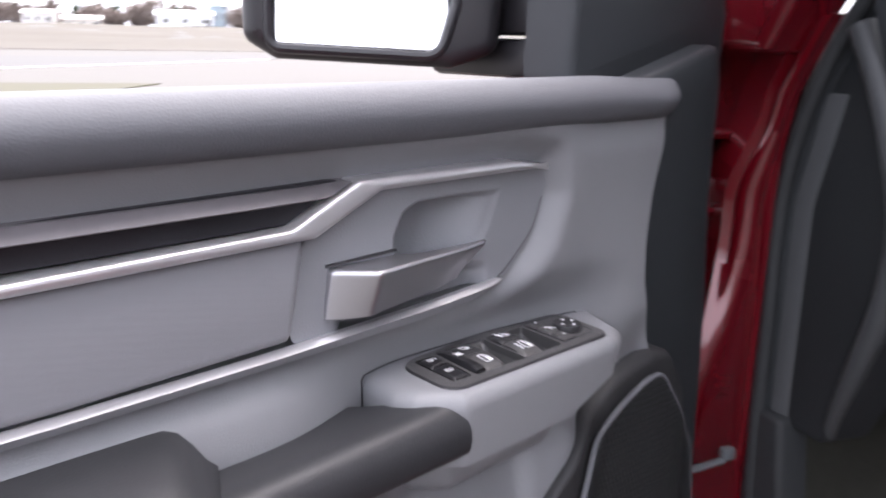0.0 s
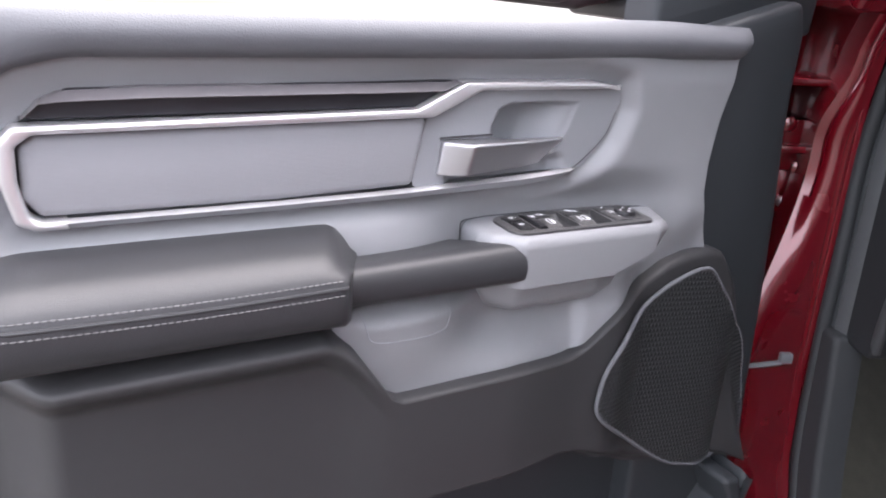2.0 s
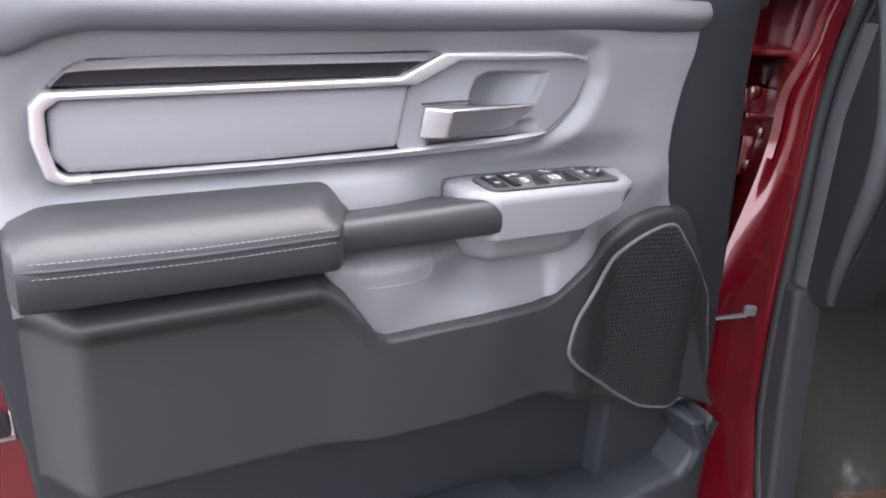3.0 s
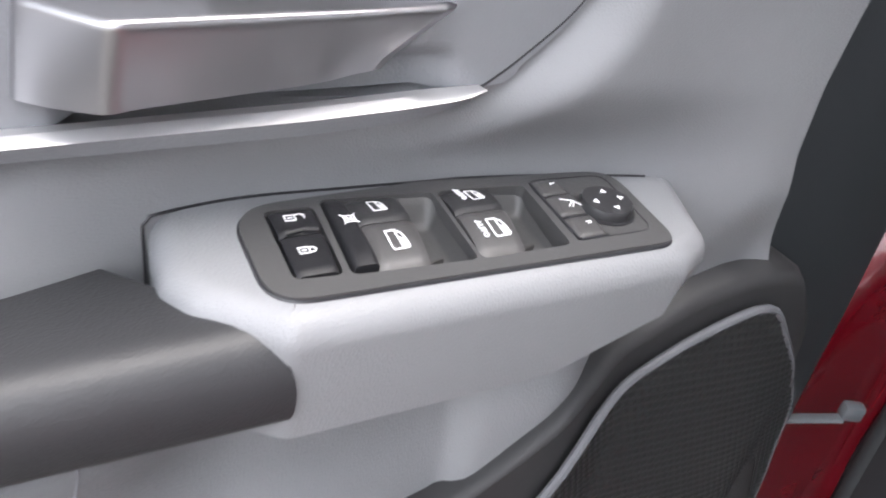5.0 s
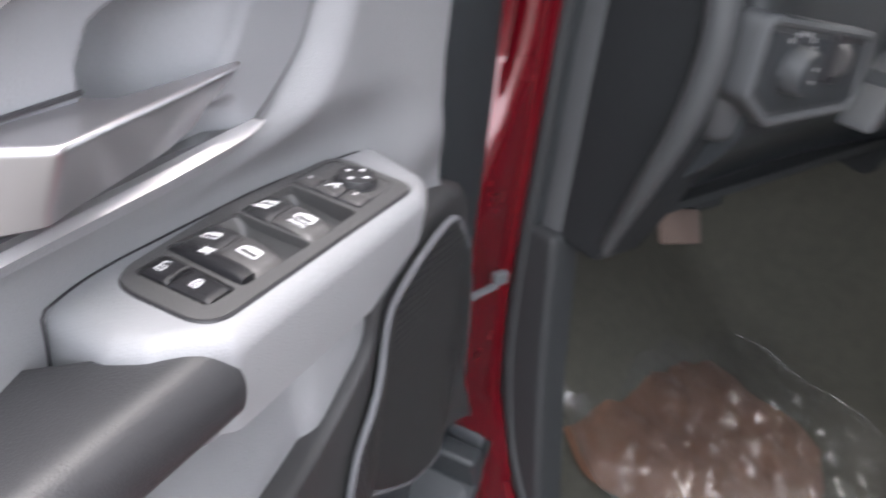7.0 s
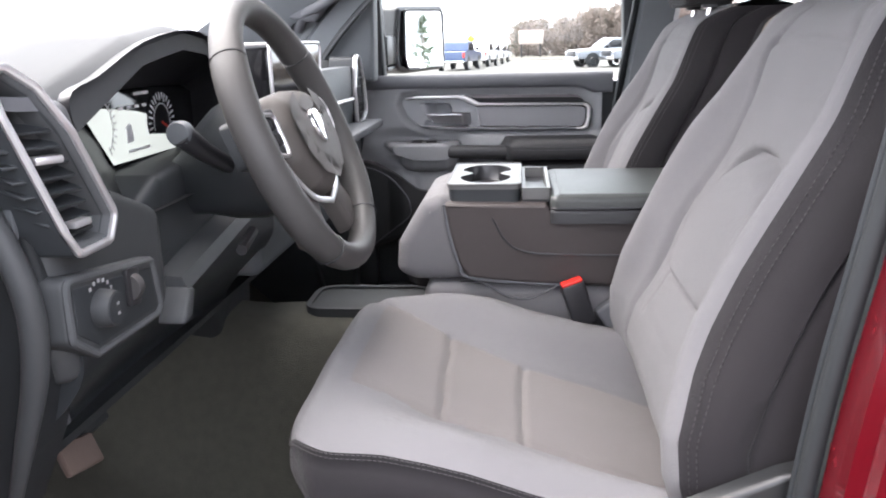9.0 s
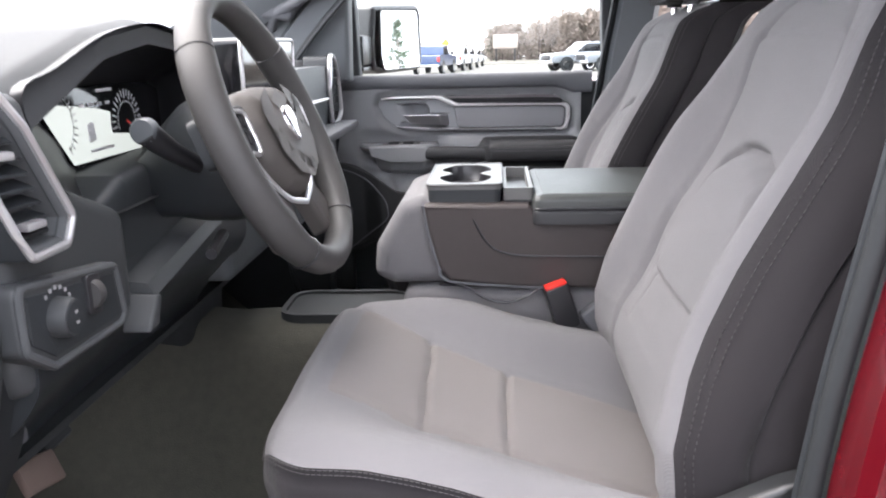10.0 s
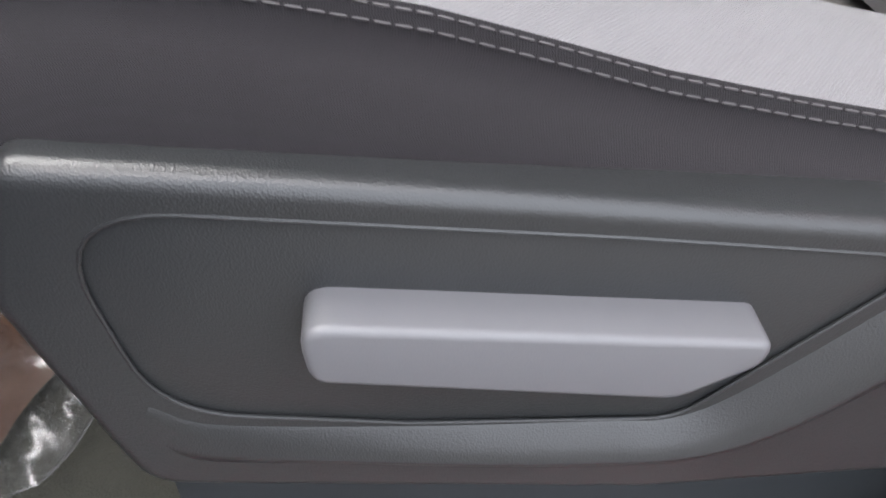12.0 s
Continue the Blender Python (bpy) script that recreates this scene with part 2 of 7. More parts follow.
def slab(pts, w0, w1, bev=0.003, at=at_front, steps=3, dome=0.0, back=True, hole=None, deep=0.004):
    """A plate with the given outline from w0 (back) to w1 (front), its front edge rounded by bev."""
    p = [Vector(q[:2]) for q in pts]
    if area2(p) < 0:
        p.reverse()
    bm = bmesh.new()
    rings = [[at(q[0], q[1], w0) for q in p]]
    for k in range(steps + 1):
        a = math.pi / 2 * k / steps
        rings.append([at(q[0], q[1], w1 - bev + bev * math.sin(a)) for q in (inset(p, bev * (1 - math.cos(a))) if k else p)])
    if dome:
        q0 = inset(p, bev)
        for f in (0.35, 0.7, 1.0):
            rings.append([at(q[0], q[1], w1 + dome * (1 - (1 - f) ** 2)) for q in inset(q0, f * abs(dome) * 4)])
    vs = [[bm.verts.new(v) for v in r] for r in rings]
    n = len(p)
    for a, b in zip(vs, vs[1:]):
        for i in range(n):
            j = (i + 1) % n
            bm.faces.new((a[i], a[j], b[j], b[i]))
    for ring in (vs[-1], vs[0]) if back else (vs[-1],):
        es = [bm.edges.get((ring[i], ring[(i + 1) % n])) or bm.edges.new((ring[i], ring[(i + 1) % n])) for i in range(n)]
        if hole is not None and ring is vs[-1]:
            hp = [bm.verts.new(at(q[0], q[1], w1)) for q in hole]
            lo = [bm.verts.new(at(q[0], q[1], w1 - deep)) for q in hole]
            k = len(hp)
            es += [bm.edges.new((hp[i], hp[(i + 1) % k])) for i in range(k)]
            for i in range(k):
                bm.faces.new((hp[i], hp[(i + 1) % k], lo[(i + 1) % k], lo[i]))
        bmesh.ops.triangle_fill(bm, use_beauty=True, edges=es)
    return fix(bm)


def loft(sections, closed=True, caps=True):
    """Skin a list of sections of the same number of points."""
    bm = bmesh.new()
    vs = [[bm.verts.new(v) for v in s] for s in sections]
    n = len(vs[0])
    for a, b in zip(vs, vs[1:]):
        for i in range(n if closed else n - 1):
            j = (i + 1) % n
            bm.faces.new((a[i], a[j], b[j], b[i]))
    if caps and closed:
        bm.faces.new(list(reversed(vs[0])))
        bm.faces.new(vs[-1])
    return fix(bm)


def tube(path, r, n=10, flat=1.0, closed=False):
    """A round bar along a path; r is one radius or a function of 0..1."""
    p = [Vector(q) for q in path]
    secs, up = [], None
    m = len(p)
    for i in range(m):
        if closed:
            t = (p[(i + 1) % m] - p[i - 1]).normalized()
        else:
            t = (p[min(i + 1, m - 1)] - p[max(i - 1, 0)]).normalized()
        if up is None:
            up = Vector((0, 0, 1)) if abs(t.z) < 0.9 else Vector((1, 0, 0))
        side = t.cross(up).normalized()
        up = side.cross(t).normalized()
        ri = r(i / (m - 1)) if callable(r) else r
        secs.append([p[i] + side * (ri * math.cos(2 * math.pi * k / n)) + up * (ri * flat * math.sin(2 * math.pi * k / n)) for k in range(n)])
    if closed:
        secs.append(secs[0])
    return loft(secs, True, not closed)


def box(x0, x1, y0, y1, z0, z1, bev=0.004, seg=2):
    bm = bmesh.new()
    bmesh.ops.create_cube(bm, size=1)
    for v in bm.verts:
        v.co = Vector(((x0 + x1) / 2 + v.co.x * (x1 - x0), (y0 + y1) / 2 + v.co.y * (y1 - y0), (z0 + z1) / 2 + v.co.z * (z1 - z0)))
    if bev:
        bmesh.ops.bevel(bm, geom=bm.edges[:], offset=bev, segments=seg, profile=0.5, affect="EDGES")
    return bm


def turn(profile, m, n=28):
    """A turned body: profile of (radius, height) about the z axis, then placed by m."""
    secs = [[m @ Vector((r * math.cos(2 * math.pi * k / n), r * math.sin(2 * math.pi * k / n), h)) for k in range(n)] for r, h in profile]
    return loft(secs, True, True)


def join(*bms):
    out = bmesh.new()
    for b in bms:
        me = bpy.data.meshes.new("tmp")
        b.to_mesh(me)
        b.free()
        out.from_mesh(me)
        bpy.data.meshes.remove(me)
    return out


def sheet(fn, nu, nv, skirt=None):
    """A skin fn(u, v) over the unit square; skirt turns its rim back by that vector."""
    bm = bmesh.new()
    vs = [[bm.verts.new(fn(i / nu, j / nv)) for j in range(nv + 1)] for i in range(nu + 1)]
    for i in range(nu):
        for j in range(nv):
            bm.faces.new((vs[i][j], vs[i + 1][j], vs[i + 1][j + 1], vs[i][j + 1]))
    if skirt is not None:
        rim = [vs[i][0] for i in range(nu + 1)] + [vs[nu][j] for j in range(1, nv + 1)] + [vs[i][nv] for i in range(nu - 1, -1, -1)] + [vs[0][j] for j in range(nv - 1, 0, -1)]
        low = [bm.verts.new(v.co + Vector(skirt)) for v in rim]
        for i in range(len(rim)):
            j = (i + 1) % len(rim)
            bm.faces.new((rim[i], low[i], low[j], rim[j]))
    bmesh.ops.recalc_face_normals(bm, faces=bm.faces)
    return bm


def dashes(path, length, gap, r, lift=(0, 0, 0)):
    """Stitches: short round dashes along a path."""
    p = [Vector(q) + Vector(lift) for q in path]
    bm = bmesh.new()
    lens = [(b - a).length for a, b in zip(p, p[1:])]
    total, s = sum(lens), 0.0

    def point(d):
        k = 0
        while k < len(lens) - 1 and d > lens[k]:
            d -= lens[k]
            k += 1
        return p[k].lerp(p[k + 1], min(1, d / max(lens[k], 1e-9)))
    while s + length < total:
        a, b = point(s), point(s + length)
        t = (b - a).normalized()
        side = t.cross(Vector((0.3, 0.2, 1))).normalized()
        up = side.cross(t)
        q = [[bm.verts.new(c + (side * math.cos(k * math.pi / 2) + up * math.sin(k * math.pi / 2)) * rr) for k in range(4)]
             for c, rr in ((a, r * 0.5), (a.lerp(b, 0.2), r), (a.lerp(b, 0.8), r), (b, r * 0.5))]
        for u, v in zip(q, q[1:]):
            for k in range(4):
                bm.faces.new((u[k], u[(k + 1) % 4], v[(k + 1) % 4], v[k]))
        bm.faces.new(q[0][::-1])
        bm.faces.new(q[-1])
        s += length + gap
    return bm


def lerp_table(table, x):
    return float(np.interp(x, [a for a, _ in table], [b for _, b in table]))


def smooth(a, b, x):
    t = min(1.0, max(0.0, (x - a) / (b - a)))
    return t * t * (3 - 2 * t)


def snap_rim(bm, poly):
    """Draw the open border of a cut sheet onto an outline in x and z."""
    q = [Vector((p[0], p[1])) for p in poly]
    for v in {v for e in bm.edges if len(e.link_faces) == 1 for v in e.verts}:
        c, best = Vector((v.co.x, v.co.z)), None
        for i in range(len(q)):
            a, b = q[i - 1], q[i]
            d = b - a
            t = max(0.0, min(1.0, (c - a).dot(d) / max(d.length_squared, 1e-12)))
            p = a + d * t
            if best is None or (p - c).length < (best - c).length:
                best = p
        v.co.x, v.co.z = best[0], best[1]


def dist_poly(poly, x, z):
    """Distance to an outline, negative inside."""
    d, inside = 1e9, False
    for (x0, z0), (x1, z1) in zip(poly, poly[1:] + poly[:1]):
        dx, dz = x1 - x0, z1 - z0
        t = max(0, min(1, ((x - x0) * dx + (z - z0) * dz) / (dx * dx + dz * dz + 1e-12)))
        d = min(d, math.hypot(x - x0 - t * dx, z - z0 - t * dz))
        if (z0 > z) != (z1 > z) and x < (x1 - x0) * (z - z0) / (z1 - z0) + x0:
            inside = not inside
    return -d if inside else d


def slab_hole(outer, holes, w0, w1, at=at_top):
    """A flat plate with real openings."""
    bm = bmesh.new()
    loops = []
    for pts in [outer] + holes:
        vs = [bm.verts.new(at(q[0], q[1], w1)) for q in pts]
        for i in range(len(vs)):
            bm.edges.new((vs[i], vs[(i + 1) % len(vs)]))
        loops.append(vs)
    bmesh.ops.triangle_fill(bm, use_beauty=True, edges=bm.edges[:])
    for pts, vs in zip([outer] + holes, loops):
        low = [bm.verts.new(at(q[0], q[1], w0)) for q in pts]
        for i in range(len(vs)):
            j = (i + 1) % len(vs)
            bm.faces.new((vs[i], vs[j], low[j], low[i]))
    bmesh.ops.recalc_face_normals(bm, faces=bm.faces)
    return bm


def strokes(lines, width, place):
    """Printed legend: thin raised strips along polylines (u, v), put in place by a function."""
    bm = bmesh.new()
    for line in lines:
        for (u0, v0), (u1, v1) in zip(line, line[1:]):
            d = Vector((u1 - u0, v1 - v0))
            l = d.length
            if l < 1e-7:
                continue
            d /= l
            n = Vector((-d[1], d[0])) * width / 2
            a, b = Vector((u0, v0)) - d * width * 0.3, Vector((u1, v1)) + d * width * 0.3
            q = [a + n, a - n, b - n, b + n]
            lo = [bm.verts.new(place(p[0], p[1], 0.0)) for p in q]
            hi = [bm.verts.new(place(p[0], p[1], 0.00025)) for p in q]
            bm.faces.new(hi)
            for i in range(4):
                bm.faces.new((lo[i], lo[(i + 1) % 4], hi[(i + 1) % 4], hi[i]))
    bmesh.ops.recalc_face_normals(bm, faces=bm.faces)
    return bm


def lettering(text, size, m, extrude=0.0002):
    """Text in the built-in font as a mesh, laid by the pose m."""
    cu = bpy.data.curves.new("text", "FONT")
    cu.body, cu.size, cu.extrude, cu.align_x, cu.align_y = text, size, extrude, "CENTER", "CENTER"
    cu.resolution_u = 2
    ob = bpy.data.objects.new("text", cu)
    me = bpy.data.meshes.new_from_object(ob)
    bm = bmesh.new()
    bm.from_mesh(me)
    bm.transform(m)
    bpy.data.objects.remove(ob)
    bpy.data.curves.remove(cu)
    bpy.data.meshes.remove(me)
    return bm


# ---------------------------------------------------------------- front doors
# door frame: x towards the hinge, y outwards, z up; the trim lies near y = 0
TRIM = [(-0.487, 1.160), (-0.500, 1.170), (-0.505, 1.195), (-0.504, 1.218), (-0.489, 1.234), (-0.476, 1.246), (-0.459, 1.2525),
        (-0.160, 1.2565), (-0.031, 1.2555), (0.004, 1.249), (0.008, 1.229), (-0.002, 1.203), (-0.021, 1.183), (-0.038, 1.172),
        (-0.068, 1.1645), (-0.322, 1.1595)]
PANEL_R = [(0.94, 0.150), (1.0, 0.148), (1.08, 0.137), (1.117, 0.1245), (1.144, 0.1195), (1.174, 0.1220), (1.215, 0.1315), (1.254, 0.1435), (1.283, 0.1535)]
# rims of the dark lower panel and its speaker, x and z
LOW_TOP = [(-0.530, 1.078), (-0.300, 1.081), (-0.286, 1.070), (-0.272, 1.053), (-0.240, 1.006), (-0.230, 1.0010), (-0.218, 1.0008), (-0.169, 1.0022), (-0.105, 1.0030), (-0.064, 1.0004), (-0.047, 1.0008), (-0.035, 1.0036),
           (-0.022, 1.0105), (0.0, 1.0280), (0.015, 1.0393), (0.038, 1.0515), (0.058, 1.0610), (0.082, 1.0745), (0.110, 1.0815), (0.135, 1.0830), (0.158, 1.078), (0.178, 1.05), (0.216, 0.985), (0.247, 0.88), (0.262, 0.80)]
LOW_BOT = [(-0.530, 0.885), (-0.05, 0.885), (-0.02, 0.879), (0.02, 0.858), (0.072, 0.832), (0.12, 0.819), (0.166, 0.811), (0.262, 0.79)]
SPEAKER = [(-0.006, 0.930), (-0.009, 0.955), (0.001, 0.986), (0.032, 1.022), (0.058, 1.041), (0.090, 1.057), (0.131, 1.065), (0.157, 1.040),
           (0.192, 0.998), (0.218, 0.966), (0.231, 0.925), (0.247, 0.828), (0.180, 0.817), (0.150, 0.822), (0.110, 0.838), (0.030, 0.898)]


CUP = [(-0.128, 1.184), (-0.1275, 1.219), (-0.121, 1.2315), (-0.110, 1.2365), (-0.036, 1.2365), (-0.046, 1.212), (-0.066, 1.184)]


def low_edge(x):
    """How far out the rim of the dark lower panel lies."""
    return -0.045 + 0.014 * smooth(-0.13, -0.02, x) + 0.017 * smooth(0.004, 0.058, x)


def panel_depth(x, z):
    """How far out (y) the grey inner panel lies."""
    d = dist_poly(TRIM, x, z)
    side = smooth(-0.35, 0.05, x)
    y = 0.013 + 0.012 * smooth(-0.002, -0.006, d) - (0.007 + 0.011 * side) * smooth(-0.002, 0.022, d)
    y += 0.021 * smooth(1.178, 1.138, z) * smooth(-0.24, -0.10, x) * smooth(0.125, -0.04, x)
    y -= 0.011 * smooth(1.24, 1.09, z) * smooth(0.04, 0.11, x)
    y += 0.025 * smooth(-0.001, 0.004, -dist_poly(CUP, x, z))
    y -= 0.012 * smooth(1.165, 1.115, z) * smooth(-0.12, -0.22, x)
    y -= (0.024 + 0.010 * smooth(-0.12, -0.18, x)) * smooth(1.095, 1.065, z) * smooth(0.10, 0.03, x) * smooth(-0.31, -0.28, x)
    y += 0.006 * smooth(1.25, 1.28, z) * smooth(0.0, 0.1, x)
    y -= 0.010 * smooth(-0.495, -0.53, x)
    rim = lerp_table(LOW_TOP, x)
    swing = smooth(rim + 0.048, rim - 0.003, z) * smooth(-0.30, -0.27, x) * smooth(0.150, 0.120, x)
    y += (low_edge(x) + 0.008 - y) * swing
    y -= 0.007 * smooth(-0.006, 0.006, x + 0.030 + (1.02 - z) * 0.25) * smooth(1.06, 1.04, z) * smooth(0.06, 0.02, x)
    return y


def low_depth(x, z):
    """The dark lower panel."""
    t = (z - lerp_table(LOW_BOT, x)) / (lerp_table(LOW_TOP, x) - lerp_table(LOW_BOT, x) + 1e-6)
    y = -0.046 - 0.006 * smooth(-0.30, -0.23, x) + 0.014 * smooth(-0.13, -0.02, x) + 0.017 * smooth(0.004, 0.058, x)
    y += 0.052 * smooth(-0.487, -0.532, x)
    left = smooth(-0.24, -0.30, x)
    y += 0.006 * smooth(0.978, 1.0, t) ** 1.5 * (1 - left) + 0.034 * smooth(0.925, 1.0, t) ** 1.3 * left
    y -= 0.018 * smooth(0.80, 0.92, t) * left
    y += 0.018 * (1 - smooth(0.0, 0.10, t))
    y += 0.03 * smooth(0.17, 0.262, x) * smooth(0.3, 1.0, t)
    return y


def build_door(name, m, mirror, label, driver):
    door = thing(name, m, label, "car door", mirror, "front doors")
    # painted shell with its folded inner edge
    shell = fillet([(-0.610, 1.288), (-0.612, 1.02), (-0.606, 0.90), (-0.598, 0.62), (-0.565, 0.47), (0.20, 0.45), (0.262, 0.52),
                    (0.275, 0.80), (0.270, 1.0), (0.262, 1.2), (0.250, 1.288)], 0.03)
    part("door_shell", slab(shell, -0.150, -0.046, 0.012), RED, door, "deep red metallic painted door shell")
    part("rubber_seal", tube([Vector((p[0], 0.044, p[1])) for p in inset(shell, 0.022)], 0.007, 8, closed=True), RUBBER, door, "black rubber door seal")
    part("latch", join(box(-0.600, -0.549, 0.036, 0.050, 0.927, 0.949, 0.003)), BLACK, door, "black door latch in its slot")
    part("latch_edge", join(box(-0.600, -0.545, 0.040, 0.048, 0.921, 0.928, 0.002), box(-0.549, -0.545, 0.040, 0.048, 0.921, 0.950, 0.0015)), CHROME, door, "bright latch slot edge")
    # hinge side cover
    cap = fillet([(0.10, 1.300), (0.236, 1.334), (0.246, 1.300), (0.2455, 1.25), (0.2470, 1.20), (0.258, 1.11), (0.267, 1.0), (0.271, 0.926), (0.275, 0.86), (0.285, 0.76), (0.285, 0.56), (0.1, 0.56)], [0, 0.012, 0.01, 0, 0, 0, 0, 0, 0, 0, 0.01, 0])
    part("end_cover", slab(cap, -0.085, -0.004, 0.008), DARK, door, "black plastic hinge side cover")
    # backing under all trim
    back = [(-0.585, 1.285), (-0.580, 1.02), (-0.552, 0.985), (-0.540, 0.90), (-0.520, 0.60), (-0.48, 0.53), (0.25, 0.53), (0.285, 0.62), (0.285, 0.9), (0.10, 1.30)]
    part("carrier", slab(back, -0.052, -0.034, 0.004), DARK, door)
    # grey inner panel
    def grey(u, v):
        z = 0.945 + v * (1.284 - 0.945)
        x = -0.533 + u * (lerp_table(PANEL_R, z) + 0.533)
        z = max(z, lerp_table(LOW_TOP, x) - 0.016)
        return Vector((x, panel_depth(x, z), z))
    part("inner_panel", sheet(grey, 170, 90, (0, 0.03, 0)), GREY, door, "grey grained plastic inner panel")
    # rolled upper pad
    secs = []
    for k in range(61):
        x = -0.560 + k / 60 * 0.716
        seam = 1.2745 - 0.0045 * smooth(-0.455, -0.48, x) - 0.0135 * smooth(-0.478, -0.515, x)
        e = 0.72 + 0.28 * smooth(0.0, 1.0, min(1, (0.157 - x) / 0.006)) ** 0.5
        top = (1.3090 if driver else 1.3135) - 0.003 * smooth(0.05, 0.14, x)
        mid = (top + seam) / 2
        prof = [(0.045, top - 0.011), (0.020, top - 0.0025), (0.002, top - 0.0005), (-0.009, top - 0.0075), (-0.0135, mid), (-0.010, seam + 0.007), (-0.003, seam + 0.0015), (0.004, seam), (0.045, seam)]
        secs.append([Vector((x + 0.26 * (p[1] - mid) * smooth(0.11, 0.156, x), 0.012 + (p[0] - 0.012) * e, mid + (p[1] - mid) * (0.86 + 0.14 * e))) for p in spline([(a, b) for a, b in prof], 3)])
    part("upper_pad", loft(secs), UPPER, door, "dark grey soft vinyl upper pad", 50)
    # silver surround
    band = fillet([(-0.4865, 1.1595), (-0.498, 1.165), (-0.5055, 1.195), (-0.504, 1.221), (-0.4945, 1.2308), (-0.205, 1.2348), (-0.161, 1.2560), (-0.03, 1.2555),
                   (0.0035, 1.2500), (-0.004, 1.2485), (-0.145, 1.2487), (-0.190, 1.2277), (-0.483, 1.2247), (-0.4935, 1.217), (-0.4940, 1.192), (-0.489, 1.170), (-0.482, 1.1655),
                   (-0.466, 1.1655), (-0.466, 1.1595)], [0.006] * 17 + [0.0, 0.0], 4)
    part("trim_surround", slab(band, -0.013, 0.0035, 0.0033, steps=4), SATIN, door, "satin silver trim surround", 60)
    # lower run: a bright upper face over a narrow grey one, drawn out to a point
    top_z = [(-0.470, 1.1655), (-0.322, 1.1662), (-0.215, 1.1678), (-0.102, 1.1722), (-0.060, 1.1748), (-0.0385, 1.1756)]
    low_z = [(-0.470, 1.1592), (-0.322, 1.1592), (-0.215, 1.1606), (-0.102, 1.1632), (-0.068, 1.1656), (-0.046, 1.1708), (-0.0385, 1.1752)]
    upper, under = [], []
    for x in np.linspace(-0.470, -0.0385, 70):
        a, b = lerp_table(top_z, x), lerp_table(low_z, x)
        c, e = b + 0.74 * (a - b), min(1.0, (a - b) / 0.006)
        upper.append([Vector((x, 0.0062, a - 0.0005)), Vector((x, 0.0012, a)), Vector((x, 0.0004 - 0.0022 * e, c + 0.0006)), Vector((x, 0.0002 - 0.0030 * e, c))])
        under.append([Vector((x, 0.0002 - 0.0030 * e, c)), Vector((x, 0.0008 - 0.0010 * e, b + 0.0004)), Vector((x, 0.0020, b)), Vector((x, 0.012, b))])
    part("trim_strip", loft(upper, closed=False, caps=False), SATIN, door, "satin silver lower trim strip", 30)
    part("trim_lip", loft(under, closed=False, caps=False), GREY_PAD, door, "grey lower lip of the trim", 30)
    gap = spline([(-0.480, 1.1582), (-0.322, 1.1582), (-0.154, 1.1606), (-0.085, 1.1630), (-0.062, 1.1652), (-0.046, 1.1698), (-0.036, 1.1748), (-0.022, 1.1852), (-0.003, 1.2035), (0.0068, 1.226)], 6)
    part("trim_gap", tube([Vector((p[0], 0.0066, p[1])) for p in gap], lambda t: 0.0010 * (1 - 0.6 * t), 6), BLACK, door, "dark joint round the trim")
    dark = fillet([(-0.488, 1.2335), (-0.476, 1.2465), (-0.459, 1.2530), (-0.162, 1.2565), (-0.203, 1.2352)], 0.003)
    part("trim_insert", slab(dark, -0.014, -0.007, 0.001), INSERT, door, "black brushed trim insert")
    hi = [(-0.489, 1.2335), (-0.477, 1.2462), (-0.464, 1.2522), (-0.409, 1.2545), (-0.186, 1.2552), (-0.164, 1.2562)]
    lo = [(-0.489, 1.2330), (-0.477, 1.2440), (-0.4647, 1.2454), (-0.409, 1.2469), (-0.22, 1.2477), (-0.180, 1.2483), (-0.164, 1.2556)]
    part("insert_bevel", loft([[Vector((x, 0.013, lerp_table(hi, x))), Vector((x, 0.0055, lerp_table(hi, x) - 0.0004)), Vector((x, -0.0008, lerp_table(lo, x) + 0.0008)), Vector((x, -0.0004, lerp_table(lo, x) + 0.0002)), Vector((x, 0.0080, lerp_table(lo, x)))]
                               for x in np.linspace(-0.488, -0.165, 60)], closed=False, caps=False), INSERT_EDGE, door, "dark satin bevel over the insert", 30)
    pad = fillet([(-0.4815, 1.1670), (-0.4925, 1.180), (-0.4920, 1.2155), (-0.482, 1.2238), (-0.1915, 1.2268), (-0.2035, 1.1700), (-0.322, 1.1665)], 0.006)
    part("cloth_pad", slab(pad, -0.014, -0.003, 0.006), PAD_CLOTH, door, "grey cloth padded insert")
    # grey bezel with the finger cup behind the handle
    bez = [(-0.202, 1.1695), (-0.1905, 1.2270), (-0.145, 1.2483), (0.003, 1.2488), (0.0075, 1.229), (-0.002, 1.203), (-0.021, 1.183), (-0.040, 1.1735), (-0.154, 1.1700)]

    def bezel(u, v):
        x, z = -0.205 + u * 0.2145, 1.166 + v * 0.083
        c = -dist_poly(CUP, x, z)
        depth = 0.0265 * smooth(-0.0005, 0.0045, c) * (1 - 0.92 * smooth(-0.080, -0.042, x - 0.35 * (z - 1.236)))
        depth += 0.010 * smooth(1.1905, 1.1815, z) * smooth(-0.174, -0.160, x) * smooth(-0.045, -0.062, x)
        return Vector((x, 0.0065 + depth, z))
    bm = sheet(bezel, 110, 60)
    dead = [f for f in bm.faces if dist_poly(bez, f.calc_center_median().x, f.calc_center_median().z) > 0.0]
    bmesh.ops.delete(bm, geom=dead, context="FACES")
    snap_rim(bm, spline(bez, 5, True))
    part("handle_bezel", bm, GREY_PAD, door, "grey handle bezel with finger cup", 60)
